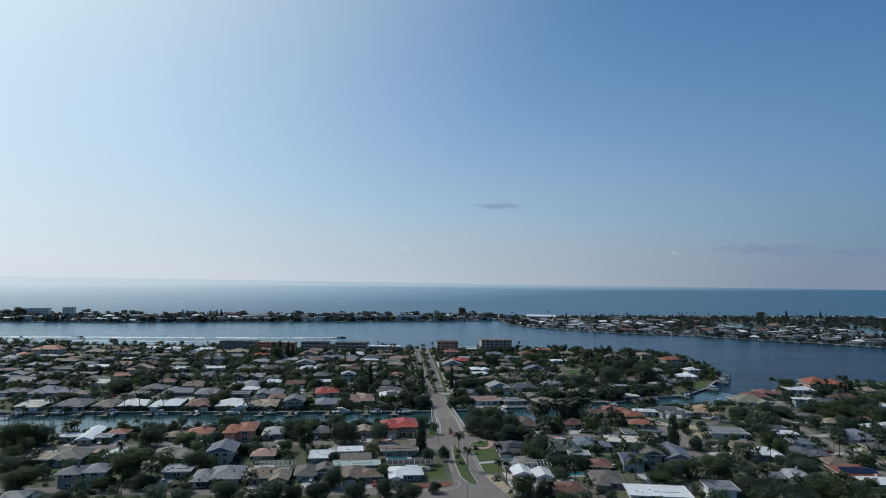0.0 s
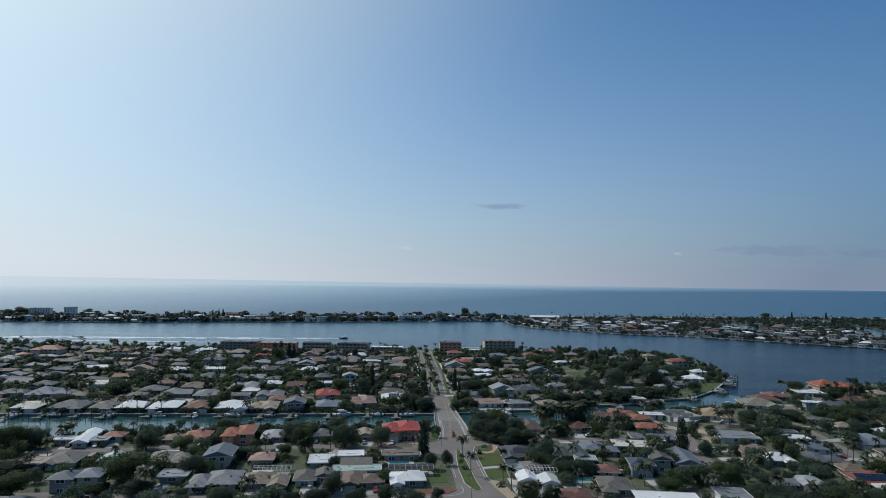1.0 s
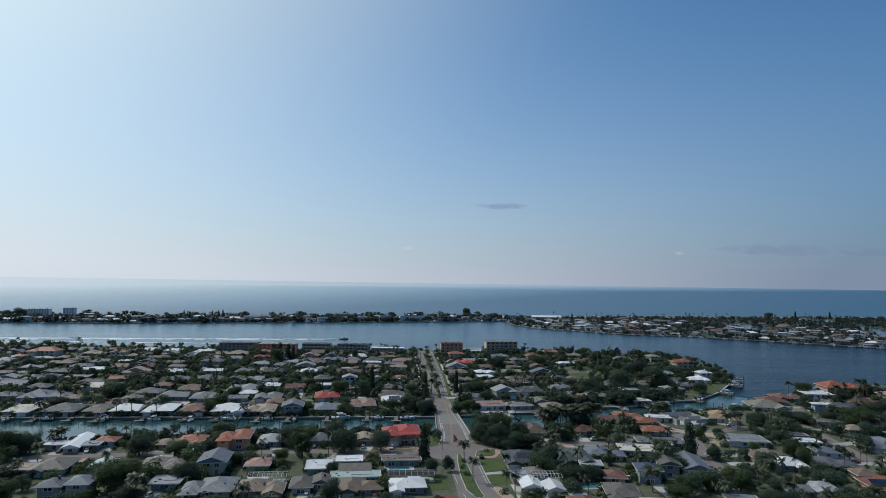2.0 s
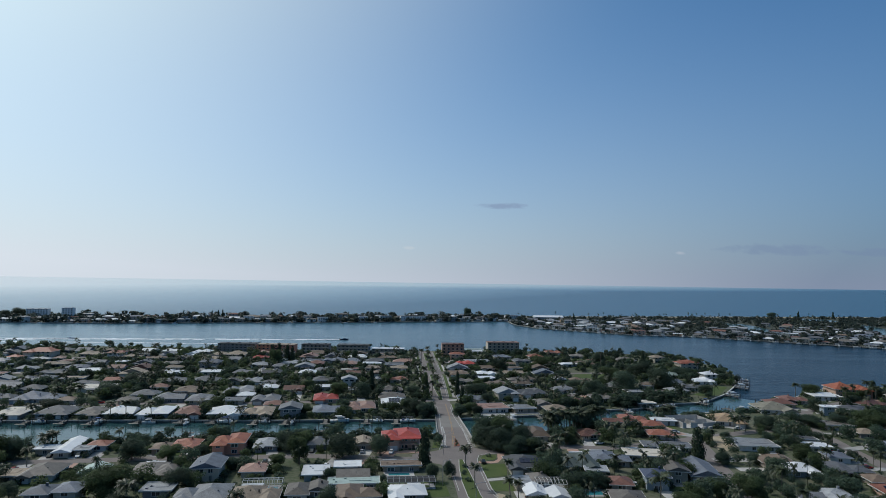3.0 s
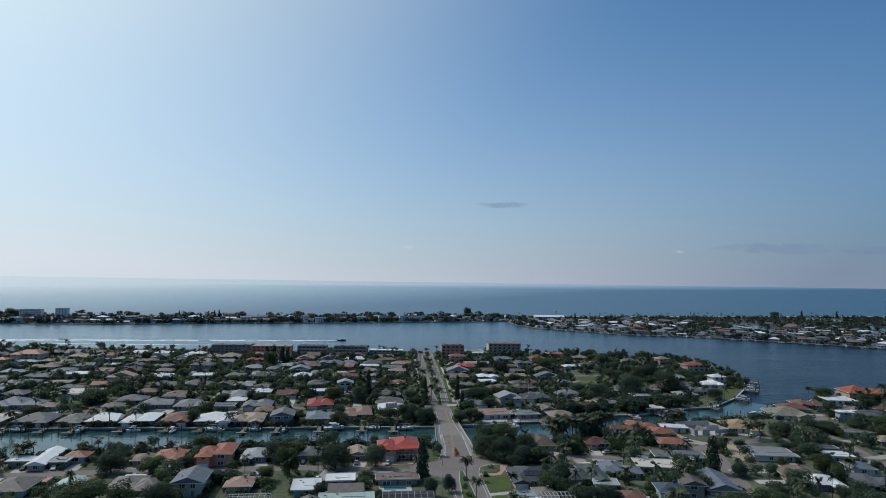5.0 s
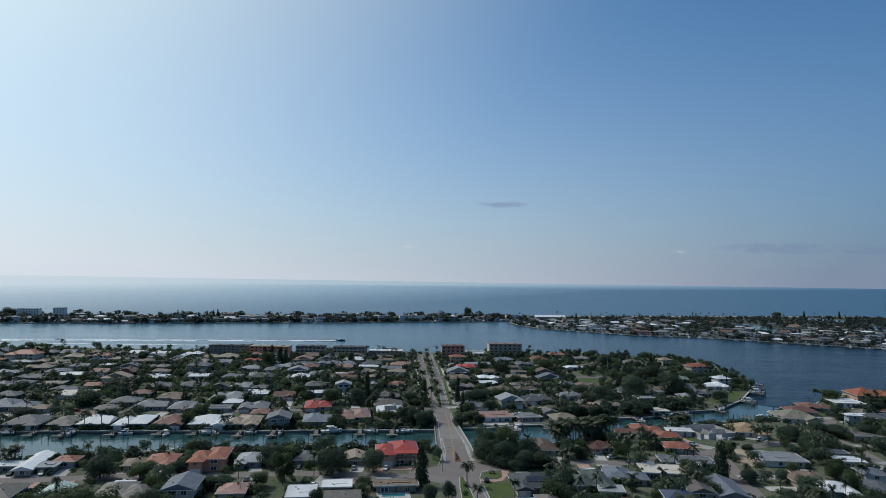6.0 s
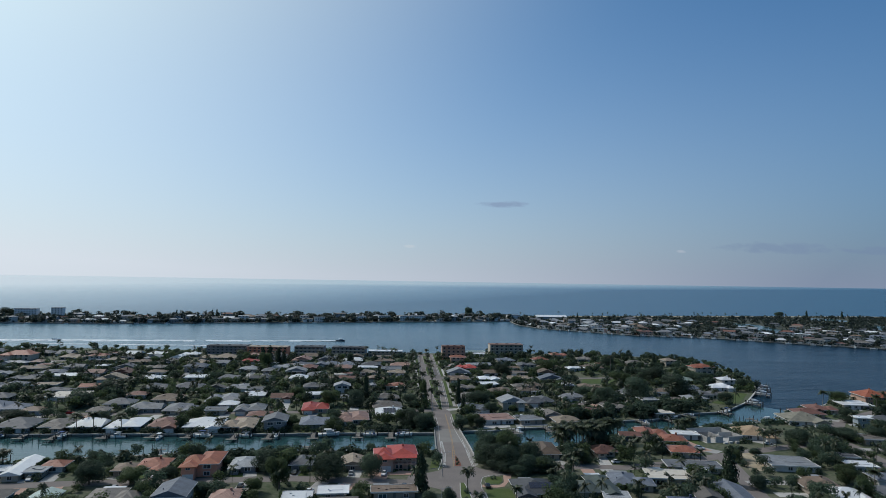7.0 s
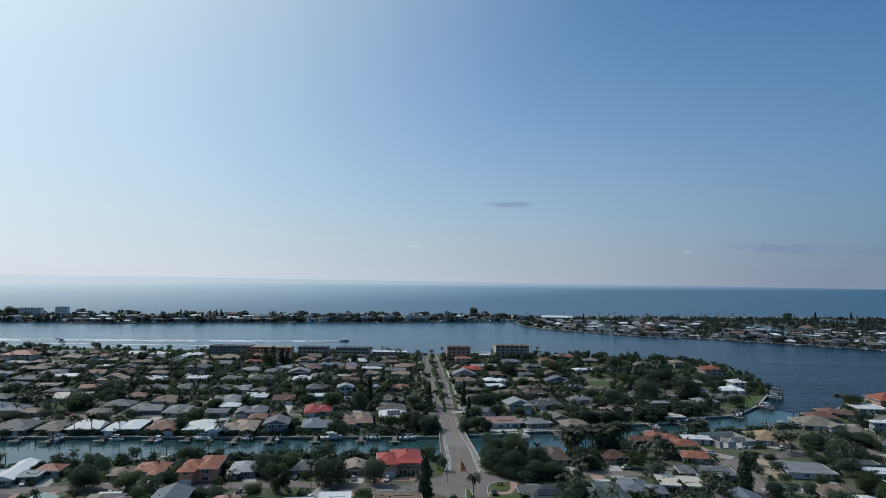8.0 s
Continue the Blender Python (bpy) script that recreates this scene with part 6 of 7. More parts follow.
slab("ground", [(16.2, 263.6), (24.6, 266.4), (24.8, 254), (17.4, 253)][::-1], -0.2, 0.05, GREEN, "mown green lawn beside the boulevard", "grass")
# a house of bare concrete blocks, still without its roof
shell = thing("building_shell", pose(130, 369, 0, 0, 0, 12) @ Matrix.Diagonal((1.28, 1.25, 0.85, 1)), "roofless house of bare grey concrete blocks under construction", "building site")
FOOTPRINTS.append((130, 369, 0.98, 0.2, 10, 10, 4))
for x0, y0, x1, y1, high in ((-7.5, -7, -6, -6.8, 3.2), (-4, -7, -1, -6.8, 3.2), (1.5, -7, 7.5, -6.8, 3.0), (-7.5, 6.8, 7.5, 7, 3.4), (-7.5, -6.8, -7.3, 6.8, 3.3), (7.3, -6.8, 7.5, 6.8, 3.1), (-1, -6.8, -0.8, 2, 2.9), (-7.3, 1, -2, 1.2, 2.9), (2, 0, 7.3, 0.2, 3.0)):
    bm = bmesh.new()
    box(bm, x0, y0, -0.2, x1, y1, high)
    part("wall", bm, CONCRETE, shell)
bm = bmesh.new()
box(bm, -7.9, -7.4, -0.2, 7.9, 7.4, 0.06)
part("floor_slab", bm, CONCRETE, shell)
for k in range(5):
    bm = bmesh.new()
    box(bm, -7.2, -6 + k * 1.6, 2.95, -1.1, -5.85 + k * 1.6, 3.15)
    part("beam", bm, WOOD, shell)
for k in range(4):
    bm = bmesh.new()
    box(bm, -2 + k * 2.4, -9.6 + 0.5 * (k % 2), -0.1, -0.6 + k * 2.4, -8.6 + 0.5 * (k % 2), 0.7 + 0.25 * k)
    part("block_stack", bm, CONCRETE, shell)
slab("ground", [(122.5, 314), (131, 316), (139, 343), (126, 340)], -0.2, 0.0565, SAND, "bare sandy lot beside the street", "yard")
pool(52.4, 253.1, 5, 7, 4, None)
pool(24.5, 383.4, 17, 8, 2.4, None)
pool(-17.6, 271.0, 8, 8, 2.8, None)
pool(-12.2, 256.6, 6, 13.5, 2.6, "dark")
pool(38, 258, 4, 7, 5, "white")
pool(-64, 251.5, 8, 10, 3, "white")

# ---------------------------------------------------------------- plants
def leaf_cloud(dice, lobes, count, size):
    """Small folded leaf clumps spread through the shells of several lobes: vertices and faces."""
    verts, faces = [], []
    weight = [r[3] * r[4] * r[5] for r in lobes]
    for cx, cy, cz, rx, ry, rz in dice.choices(lobes, weight, k=count):
        while True:
            v = Vector((dice.gauss(0, 1), dice.gauss(0, 1), dice.gauss(0, 1)))
            if v.length > 0.1:
                break
        v.normalize()
        v *= dice.uniform(0.62, 1.05)
        c = Vector((cx + v.x * rx, cy + v.y * ry, cz + v.z * rz))
        out = (v + Vector((dice.uniform(-0.4, 0.4), dice.uniform(-0.4, 0.4), dice.uniform(-0.1, 0.5)))).normalized()
        q = out.to_track_quat("Z", "Y") @ Quaternion((0, 0, 1), dice.uniform(0, 6.3))
        s = size * dice.uniform(0.6, 1.35)
        k = len(verts)
        for u, w, h in ((-0.62, -0.3, 0), (0.2, -0.6, 0.14), (0.62, 0.25, -0.06), (-0.2, 0.6, 0.1)):
            verts.append(c + q @ Vector((u * s, w * s, h * s)))
        faces.append((k, k + 1, k + 2, k + 3))
    return verts, faces


def raw(name, verts, faces, mat):
    me = bpy.data.meshes.new(name)
    me.from_pydata([tuple(v) for v in verts], [], faces)
    me.materials.append(mat)
    me.update()
    return me


def oak_lobes(dice, n):
    """Lobes of a crown one metre high and one metre wide, standing on z = 0."""
    lobes = [(0, 0, 0.56, 0.32, 0.32, 0.32)]
    for k in range(n):
        a, r = k * math.tau / n + dice.uniform(-0.4, 0.4), dice.uniform(0.2, 0.32)
        s = dice.uniform(0.16, 0.27)
        lobes.append((math.cos(a) * r, math.sin(a) * r, dice.uniform(0.2, 0.78), s, s, s * dice.uniform(0.8, 1.1)))
    return lobes


def fronds(dice, n, reach):
    """Feathered palm leaves round the origin: each a bent rib with leaflets."""
    verts, faces = [], []
    for k in range(n):
        a, lift = k * 2.4 + dice.uniform(-0.3, 0.3), dice.uniform(-0.25, 1.15)
        r = reach * dice.uniform(0.8, 1.1)
        side, ahead = Vector((-math.sin(a), math.cos(a), 0)), Vector((math.cos(a), math.sin(a), 0))
        spine = [ahead * (r * t * math.cos(lift * 0.6)) + Vector((0, 0, r * (math.sin(lift) * t - 0.5 * t * t))) for t in (0, 0.2, 0.4, 0.6, 0.8, 1.0)]
        for i in range(5):
            p, q = spine[i], spine[i + 1]
            wide = r * (0.22, 0.34, 0.36, 0.3, 0.16)[i]
            for s in (-1, 1):
                j = len(verts)
                tip = q + side * s * wide + Vector((0, 0, -wide * 0.55))
                verts += [p, q, tip, p.lerp(q, 0.5) + side * s * wide * 0.85 + Vector((0, 0, -wide * 0.4))]
                faces += [(j, j + 1, j + 2), (j, j + 1, j + 3)]
    return verts, faces


OAKS, PALMS, CYPRESSES = [], [], []
for k in range(7):
    dice = random.Random(40 + k)
    tree = thing("tree", pose(0, 0, 0), "broad green leafy tree in a garden", "tree", "garden trees")
    lobes = oak_lobes(dice, 9 + k % 4)
    bm = bmesh.new()
    tube(bm, (0, 0, -0.05), (0.01, 0.01, 0.4), 0.035, 0.022, 7)
    for lobe in lobes[1:]:
        tube(bm, (0.01, 0.01, 0.3), (lobe[0] * 0.8, lobe[1] * 0.8, lobe[2] * 0.95), 0.016, 0.006, 5)
    part("trunk", bm, BARK, tree)
    hang("crown", raw("crown", *leaf_cloud(dice, lobes, 7000, 0.027), LEAF_LIGHT if k in (2, 5) else LEAF), tree)
    OAKS.append(tree)
for k in range(4):
    dice = random.Random(70 + k)
    tree = thing("palm_tree", pose(0, 0, 0), "slender palm with feathery green fronds", "palm", "palms")
    bm = bmesh.new()
    lean = [(0.02 * k * math.sin(t * 2), 0.015 * k * t, t) for t in (-0.04, 0.25, 0.5, 0.75, 1.0)]
    for a, b in zip(lean, lean[1:]):
        tube(bm, a, b, 0.026 - 0.008 * max(0, a[2]), 0.026 - 0.008 * b[2], 6)
    part("trunk", bm, PALMBARK, tree)
    v, f = fronds(dice, 26, 0.55)
    part_ob = hang("crown", raw("crown", [p + Vector(lean[-1]) for p in v], f, FROND), tree)
    PALMS.append((tree, part_ob, lean[-1]))
for k in range(2):
    dice = random.Random(90 + k)
    tree = thing("conifer", pose(0, 0, 0), "tall narrow dark green conifer", "conifer", "columnar conifers")
    bm = bmesh.new()
    tube(bm, (0, 0, -0.03), (0, 0, 0.9), 0.02, 0.005, 6)
    part("trunk", bm, BARK, tree)
    lobes = [(dice.uniform(-0.06, 0.06), dice.uniform(-0.06, 0.06), 0.12 + 0.1 * i, 0.42 * (1 - 0.085 * i) ** 0.7, 0.42 * (1 - 0.085 * i) ** 0.7, 0.085) for i in range(9)]
    hang("crown", raw("crown", *leaf_cloud(dice, lobes, 1500, 0.055), NEEDLE), tree)
    CYPRESSES.append(tree)

TREES, USED = [], {}


def placed(model, x, y, wide, high, turn):
    """The model itself the first time, a copy after that."""
    base = pose(x, y, 0, 0, 0, turn)
    if model.name in USED:
        w0, h0 = USED[model.name]
        return copy_thing(model, base @ Matrix.Diagonal((wide / w0, wide / w0, high / h0, 1)))
    USED[model.name] = (wide, high)
    model.matrix_basis = base @ Matrix.Diagonal((wide, wide, high, 1))
    return model


def on_a_house(x, y):
    """Whether the trunk would stand within a house or its eaves."""
    return any(abs(c * (x - cx) + s * (y - cy)) < hw + 0.9 and abs(c * (y - cy) - s * (x - cx)) < hd + 0.9 for cx, cy, c, s, hw, hd, z in FOOTPRINTS if z > 2.5)


def oak(x, y, high, wide):
    if on_a_house(x, y):
        return None
    TREES.append((x, y, wide / 2))
    return placed(OAKS[int(abs(x * 3 + y)) % 7], x, y, wide * 1.12, high * 1.05, (x * 37) % 360)


def palm(x, y, high, wide):
    if on_a_house(x, y):
        return None
    TREES.append((x, y, wide / 3))
    k = int(abs(x * 5 + y)) % 4
    tree, crown, tip = PALMS[k]
    new_tree = placed(tree, x, y, 9.0 if high > 7 else 7.0, high * 0.9, (x * 53) % 360)
    for child in new_tree.children:
        if child.data == crown.data:
            s = max(wide, 4.2) / (9.0 if high > 7 else 7.0)
            child.matrix_basis = Matrix.Translation(tip) @ Matrix.Diagonal((s, s, s * (9.0 if high > 7 else 7.0) / (high * 0.9), 1)) @ Matrix.Translation([-v for v in tip])
    return new_tree


def cypress(x, y, high, wide):
    TREES.append((x, y, wide / 2))
    return placed(CYPRESSES[int(abs(x)) % 2], x, y, wide, high, (x * 71) % 360)


def free(x, y, gap, front, high):
    """Whether a plant may stand here: off roofs and roads, and low in front of a house."""
    for cx, cy, c, s, hw, hd, z in FOOTPRINTS:
        dx, dy = x - cx, y - cy
        if abs(dx) > 40 or abs(dy) > 40:
            continue
        u, v = c * dx + s * dy, -s * dx + c * dy
        if abs(u) < hw + gap and -hd - gap < v < hd + gap:
            return False
        if abs(u) < hw + 0.5 and -hd - front < v < 0 and high > 3.3:
            return False
    if at_y(WEST, y) - 1 - gap < x < at_y(EAST, y) + 1 + gap and y > 140:
        return False
    if x < 12 and high > 6.2 and near_line(x, y, NEAR_SHORE, 8) or x > 76 and high > 2.6 and near_line(x, y, NEAR_SHORE, 22):
        return False
    if any(inside(x, y, p) for p in CLEARINGS):
        return False
    return not any(near_line(x, y, line, 3.4 + gap * 0.7) for line in STREETS)


SMALL_OAKS, MID_OAKS, SMALL_PALMS, TINY_OAKS, BUSHES = [], [], [], [], []
for k in range(8):
    dice = random.Random(120 + k)
    SMALL_OAKS.append(leaf_cloud(dice, oak_lobes(dice, 8), 760, 0.056))
    MID_OAKS.append(leaf_cloud(dice, oak_lobes(dice, 7), 190, 0.115))
    TINY_OAKS.append(leaf_cloud(dice, oak_lobes(dice, 5), 46, 0.24))
    BUSHES.append(leaf_cloud(dice, [(0, 0, 0.4, 0.45, 0.45, 0.5), (0.3, 0.1, 0.3, 0.3, 0.3, 0.35)], 44, 0.22))
    v, f = fronds(dice, 11, 0.5)
    j = len(v)
    v = [p + Vector((0, 0, 1)) for p in v] + [Vector((-0.03, 0, 0)), Vector((0.03, 0, 0)), Vector((0.02, 0, 1)), Vector((-0.02, 0, 1)), Vector((0, -0.03, 0)), Vector((0, 0.03, 0)), Vector((0, 0.02, 1)), Vector((0, -0.02, 1))]
    SMALL_PALMS.append((v, f + [(j, j + 1, j + 2, j + 3), (j + 4, j + 5, j + 6, j + 7)]))


def grove(name, kinds, spots, mat, label, category, sink=0.0):
    """Many plants in one mesh. spots: x, y, width, height."""
    verts, faces, base = [], [], 0
    arrays = [(np.array([tuple(p) for p in v]), f) for v, f in kinds]
    for i, (x, y, wide, high) in enumerate(spots):
        v, f = arrays[(i * 5 + int(abs(x))) % len(arrays)]
        a = (x * 1.7 + y) % 6.28
        c, s = math.cos(a), math.sin(a)
        p = np.empty_like(v)
        p[:, 0], p[:, 1], p[:, 2] = (v[:, 0] * c - v[:, 1] * s) * wide + x, (v[:, 0] * s + v[:, 1] * c) * wide + y, v[:, 2] * high - sink
        verts.append(p)
        faces += [tuple(j + base for j in face) for face in f]
        base += len(v)
    me = bpy.data.meshes.new(name)
    me.from_pydata(np.concatenate(verts).tolist(), [], faces)
    me.materials.append(mat)
    me.update()
    return tagged(new(name, me), label, category, kind="stuff")


def scatter(seed, count, poly, x_range, y_range, ok):
    dice = random.Random(seed)
    out = []
    for _ in range(count):
        x, y = dice.uniform(*x_range), dice.uniform(*y_range)
        if inside(x, y, poly):
            spot = ok(dice, x, y)
            if spot:
                out.append(spot)
    return out


def in_sight(x, y):
    return abs(x) < 0.7 * y + 15


def yard_tree(dice, x, y):
    if not in_sight(x, y):
        return None
    high = dice.choice((2.8, 3.4, 4.0, 4.8, 5.6, 6.4, 7.6)) * (1.1 if y < 420 else 0.95)
    wide = high * dice.uniform(0.85, 1.3)
    return (x, y, wide, high) if free(x, y, 0.6, 3.2 if high < 5 else 5.5, high) else None


def front_planting():
    """Shrubs and hedges along the foot of house walls."""
    dice, out = random.Random(77), []
    for x, y, c, s, hw, hd, z in FOOTPRINTS:
        if z < 4 or y > 720 or not in_sight(x, y):
            continue
        for along_x, reach, fixed in ((True, hw, -hd - 1.1), (False, hd, -hw - 1.1), (False, hd, hw + 1.1)):
            u = -reach
            while u < reach:
                u += dice.uniform(1.0, 2.6)
                if dice.random() < 0.6:
                    a, b = (u, fixed - dice.uniform(0, 1.2)) if along_x else (fixed, u)
                    px, py = x + c * a - s * b, y + s * a + c * b
                    high = dice.choice((1.0, 1.6, 2.2, 2.8, 3.4)) * dice.uniform(0.85, 1.1)
                    out.append((px, py, high * dice.uniform(0.9, 1.5), high))
    return [p for p in out if free(p[0], p[1], 0.2, 0, 0)]


def yard_palm(dice, x, y):
    high = dice.uniform(4, 9)
    return (x, y, dice.uniform(4.0, 5.5), high) if in_sight(x, y) and free(x, y, 1.0, 3, 3) else None


def bush(dice, x, y):
    high = dice.uniform(0.8, 2.4)
    return (x, y, high * dice.uniform(1.0, 1.8), high) if in_sight(x, y) and free(x, y, 0.5, 0, high) else None



# trees that stand out
oak(-180.0, 275.1, 12.5, 14.5)
oak(-172.4, 280.2, 10.3, 9.9)
oak(-112.8, 237.8, 11.4, 15.7)
oak(-126.3, 283.2, 9.7, 11.2)
oak(-111.9, 284.1, 6.1, 10.0)
oak(-43.1, 293.5, 10.1, 13.4)
oak(-42.6, 260.6, 5.3, 5.5)
oak(-27.6, 296.5, 9.9, 8.9)
oak(-4.9, 262.8, 7.2, 5.1)
oak(1.5, 268.9, 6.4, 4.7)
oak(-15.9, 309.0, 6.4, 5.4)
oak(-68.0, 302.2, 8.6, 10.6)
oak(-58.6, 282.8, 11.4, 8.7)
oak(-66.0, 277.7, 5.5, 7.3)
oak(-83.2, 274.9, 4.7, 6.8)
oak(-61.8, 310.3, 7.5, 8.2)
oak(-93.9, 250.1, 7.5, 8.8)
oak(-100.4, 289.7, 5.7, 7.1)
oak(-103.8, 318.9, 5.5, 5.6)
oak(-159.7, 246.3, 5.5, 13.4)
oak(-142.2, 221.4, 8.7, 12.1)
oak(-144.5, 237.4, 5.7, 6.3)
oak(-123.5, 234.6, 6.8, 6.2)
oak(-106.6, 249.3, 4.3, 6.6)
oak(-104.7, 229.3, 4.7, 10.1)
oak(-116.7, 225.6, 4.8, 6.0)
oak(-86.8, 224.2, 3.8, 5.1)
oak(-70.8, 217.1, 7.0, 8.8)
oak(-41.1, 218.5, 6.7, 9.6)
oak(-37.6, 231.5, 8.3, 8.2)
oak(-27.6, 217.0, 7.0, 8.0)
oak(-18.6, 220.7, 7.9, 5.8)
oak(-10.6, 215.1, 7.7, 10.6)
oak(-54.7, 213.0, 7.6, 7.5)
oak(-47.7, 214.4, 6.6, 7.6)
oak(-1.5, 228.5, 3.9, 4.8)
oak(-122.5, 212.4, 4.0, 6.4)
oak(19.3, 313.6, 8.9, 12.4)
oak(16.4, 321.6, 9.1, 10.2)
oak(24.9, 309.6, 10.4, 12.5)
oak(32.2, 306.8, 7.6, 10.3)
oak(39.2, 307.3, 6.9, 9.5)
oak(27.7, 301.2, 4.9, 6.4)
oak(55.9, 320.8, 6.1, 8.5)
oak(68.1, 355.6, 5.5, 7.8)
oak(47.6, 259.6, 6.0, 10.5)
oak(45.2, 284.7, 4.1, 7.0)
oak(56.4, 258.6, 5.3, 7.7)
oak(29.3, 230.1, 6.7, 8.1)
oak(35.6, 223.4, 6.8, 5.9)
oak(106.4, 317.4, 6.8, 11.2)
oak(121.7, 326.6, 5.6, 5.8)
oak(114.3, 291.8, 6.0, 7.2)
oak(105.2, 246.9, 9.3, 11.3)
oak(94.8, 250.5, 6.2, 7.5)
oak(80.0, 238.9, 6.1, 9.7)
oak(97.3, 232.3, 5.9, 6.1)
oak(111.6, 229.4, 7.4, 14.5)
oak(101.3, 224.3, 6.3, 9.1)
oak(118.8, 220.8, 7.3, 15.6)
oak(134.5, 221.5, 7.9, 15.6)
oak(150.7, 225.6, 5.4, 9.9)
oak(150.8, 299.1, 7.4, 9.0)
oak(166.2, 360.2, 7.5, 12.7)
oak(175.5, 353.9, 6.1, 12.5)
oak(193.1, 369.8, 6.4, 15.6)
oak(209.9, 371.1, 6.4, 13.1)
oak(219.3, 360.0, 10.2, 18.4)
oak(249.4, 382.0, 9.6, 16.1)
oak(240.4, 358.8, 6.2, 12.6)
oak(172.9, 300.5, 5.1, 5.3)
oak(219.9, 410.7, 8.5, 10.1)
oak(255.0, 429.4, 7.4, 11.3)
oak(246.3, 463.6, 8.8, 11.4)
oak(289.2, 451.6, 8.2, 10.3)
oak(134.8, 298.0, 6.4, 8.4)
oak(147.5, 265.3, 5.0, 8.4)
oak(175.5, 270.1, 5.3, 8.6)
oak(148.6, 236.1, 4.4, 7.9)
oak(136.2, 340.2, 2.9, 6.0)
oak(152.3, 530.5, 13.3, 20.0)
oak(122.9, 470.9, 14.7, 20.0)
oak(152.5, 486.9, 15.2, 20.0)
oak(125.4, 515.1, 10.7, 18.1)
oak(188.4, 541.1, 8.4, 20.0)
oak(210.7, 512.6, 8.4, 11.7)
oak(215.7, 544.2, 7.1, 9.6)
oak(173.3, 456.5, 8.3, 8.8)
oak(97.7, 449.1, 10.9, 15.8)
oak(90.4, 472.6, 7.4, 14.6)
oak(137.6, 609.1, 12.7, 13.9)
oak(161.0, 638.6, 10.0, 8.4)
oak(80.0, 577.6, 11.5, 15.3)
oak(18.8, 437.0, 9.8, 15.4)
oak(24.5, 416.5, 6.5, 8.8)
oak(42.7, 551.0, 11.5, 13.6)
oak(7.2, 378.5, 6.5, 8.0)
oak(-18.5, 384.8, 8.6, 13.6)
oak(-52.7, 430.1, 10.4, 11.4)
oak(-21.0, 433.1, 7.9, 10.7)
oak(-38.6, 578.0, 10.0, 15.3)
oak(-84.0, 613.9, 10.7, 7.6)
oak(-145.6, 571.9, 13.9, 11.1)
oak(-136.0, 573.2, 12.9, 8.1)
oak(-91.9, 449.0, 7.8, 9.5)
oak(-67.5, 428.6, 9.6, 12.1)
oak(-83.0, 380.9, 6.2, 8.0)
oak(-206.5, 415.2, 9.0, 16.1)
oak(-216.3, 376.2, 6.5, 16.6)
oak(-215.2, 466.3, 7.7, 14.8)
oak(-328.4, 522.7, 8.2, 13.8)
oak(-315.4, 520.9, 6.3, 10.1)
oak(-247.1, 551.0, 11.5, 19.4)
oak(-152.2, 373.3, 6.1, 7.9)
oak(-175.4, 379.8, 5.9, 10.0)
oak(-143.1, 369.1, 5.4, 7.8)
oak(-132.8, 422.3, 5.5, 8.9)
oak(-77.4, 378.0, 5.9, 8.0)
oak(-56.3, 379.8, 5.2, 8.0)
oak(-13.6, 438.3, 17.0, 4.6)
oak(221.9, 599.4, 9.9, 9.5)
oak(125.1, 388.4, 5.7, 6.8)
palm(8.1, 282.4, 8.5, 5.5)
palm(10.8, 256.0, 9.2, 4.1)
palm(-169.1, 295.3, 6.8, 6.8)
palm(-167.8, 298.5, 7.2, 5.8)
palm(-168.5, 292.2, 6.5, 5.7)
palm(-102.4, 230.7, 7.9, 7.3)
palm(-89.6, 219.5, 4.5, 3.5)
palm(-55.3, 222.3, 4.9, 5.9)
palm(-66.6, 231.3, 5.3, 5.3)
palm(-53.7, 242.4, 4.1, 3.4)
palm(-29.1, 243.7, 3.7, 3.0)
palm(-161.2, 271.8, 7.4, 4.8)
palm(-184.6, 362.4, 6.6, 6.4)
palm(-177.9, 359.8, 7.8, 5.7)
palm(-170.4, 360.4, 7.1, 5.7)
palm(-235.6, 406.2, 6.7, 5.7)
palm(-228.9, 406.9, 7.0, 5.7)
palm(-227.1, 413.2, 6.4, 5.1)
palm(-222.0, 413.7, 7.2, 5.8)
palm(-203.3, 419.8, 6.5, 5.2)
palm(-31.5, 586.9, 14.3, 4.1)
palm(-16.4, 493.6, 12.0, 6.1)
palm(-9.0, 438.7, 9.9, 5.4)
palm(-16.0, 550.9, 13.4, 4.9)
palm(-22.3, 588.1, 14.3, 5.2)
palm(-443.3, 660.7, 3.4, 4.7)
palm(-410.2, 613.5, 8.0, 4.3)
palm(-405.9, 624.0, 6.5, 4.4)
palm(-369.8, 629.5, 7.1, 7.8)
palm(-363.7, 630.4, 7.1, 6.7)
palm(-269.2, 619.9, 11.9, 6.6)
palm(-263.6, 620.7, 11.9, 6.6)
palm(-369.9, 655.8, 5.7, 5.8)
palm(-74.7, 648.4, 11.8, 3.4)
palm(130.0, 568.8, 17.0, 4.0)
palm(62.9, 352.3, 7.9, 7.4)
palm(69.6, 295.8, 9.6, 4.7)
palm(48.3, 299.5, 7.7, 5.3)
palm(54.1, 318.4, 6.3, 5.0)
palm(74.5, 248.0, 8.5, 7.9)
palm(72.8, 257.2, 7.7, 5.9)
palm(107.7, 255.5, 6.1, 3.6)
palm(120.2, 256.2, 9.6, 6.3)
palm(159.9, 296.7, 6.4, 5.7)
palm(194.8, 309.1, 6.1, 4.9)
palm(177.0, 292.9, 7.0, 4.1)
palm(229.5, 450.5, 10.5, 5.6)
palm(149.7, 354.7, 7.0, 5.0)
palm(140.1, 322.0, 6.1, 4.5)
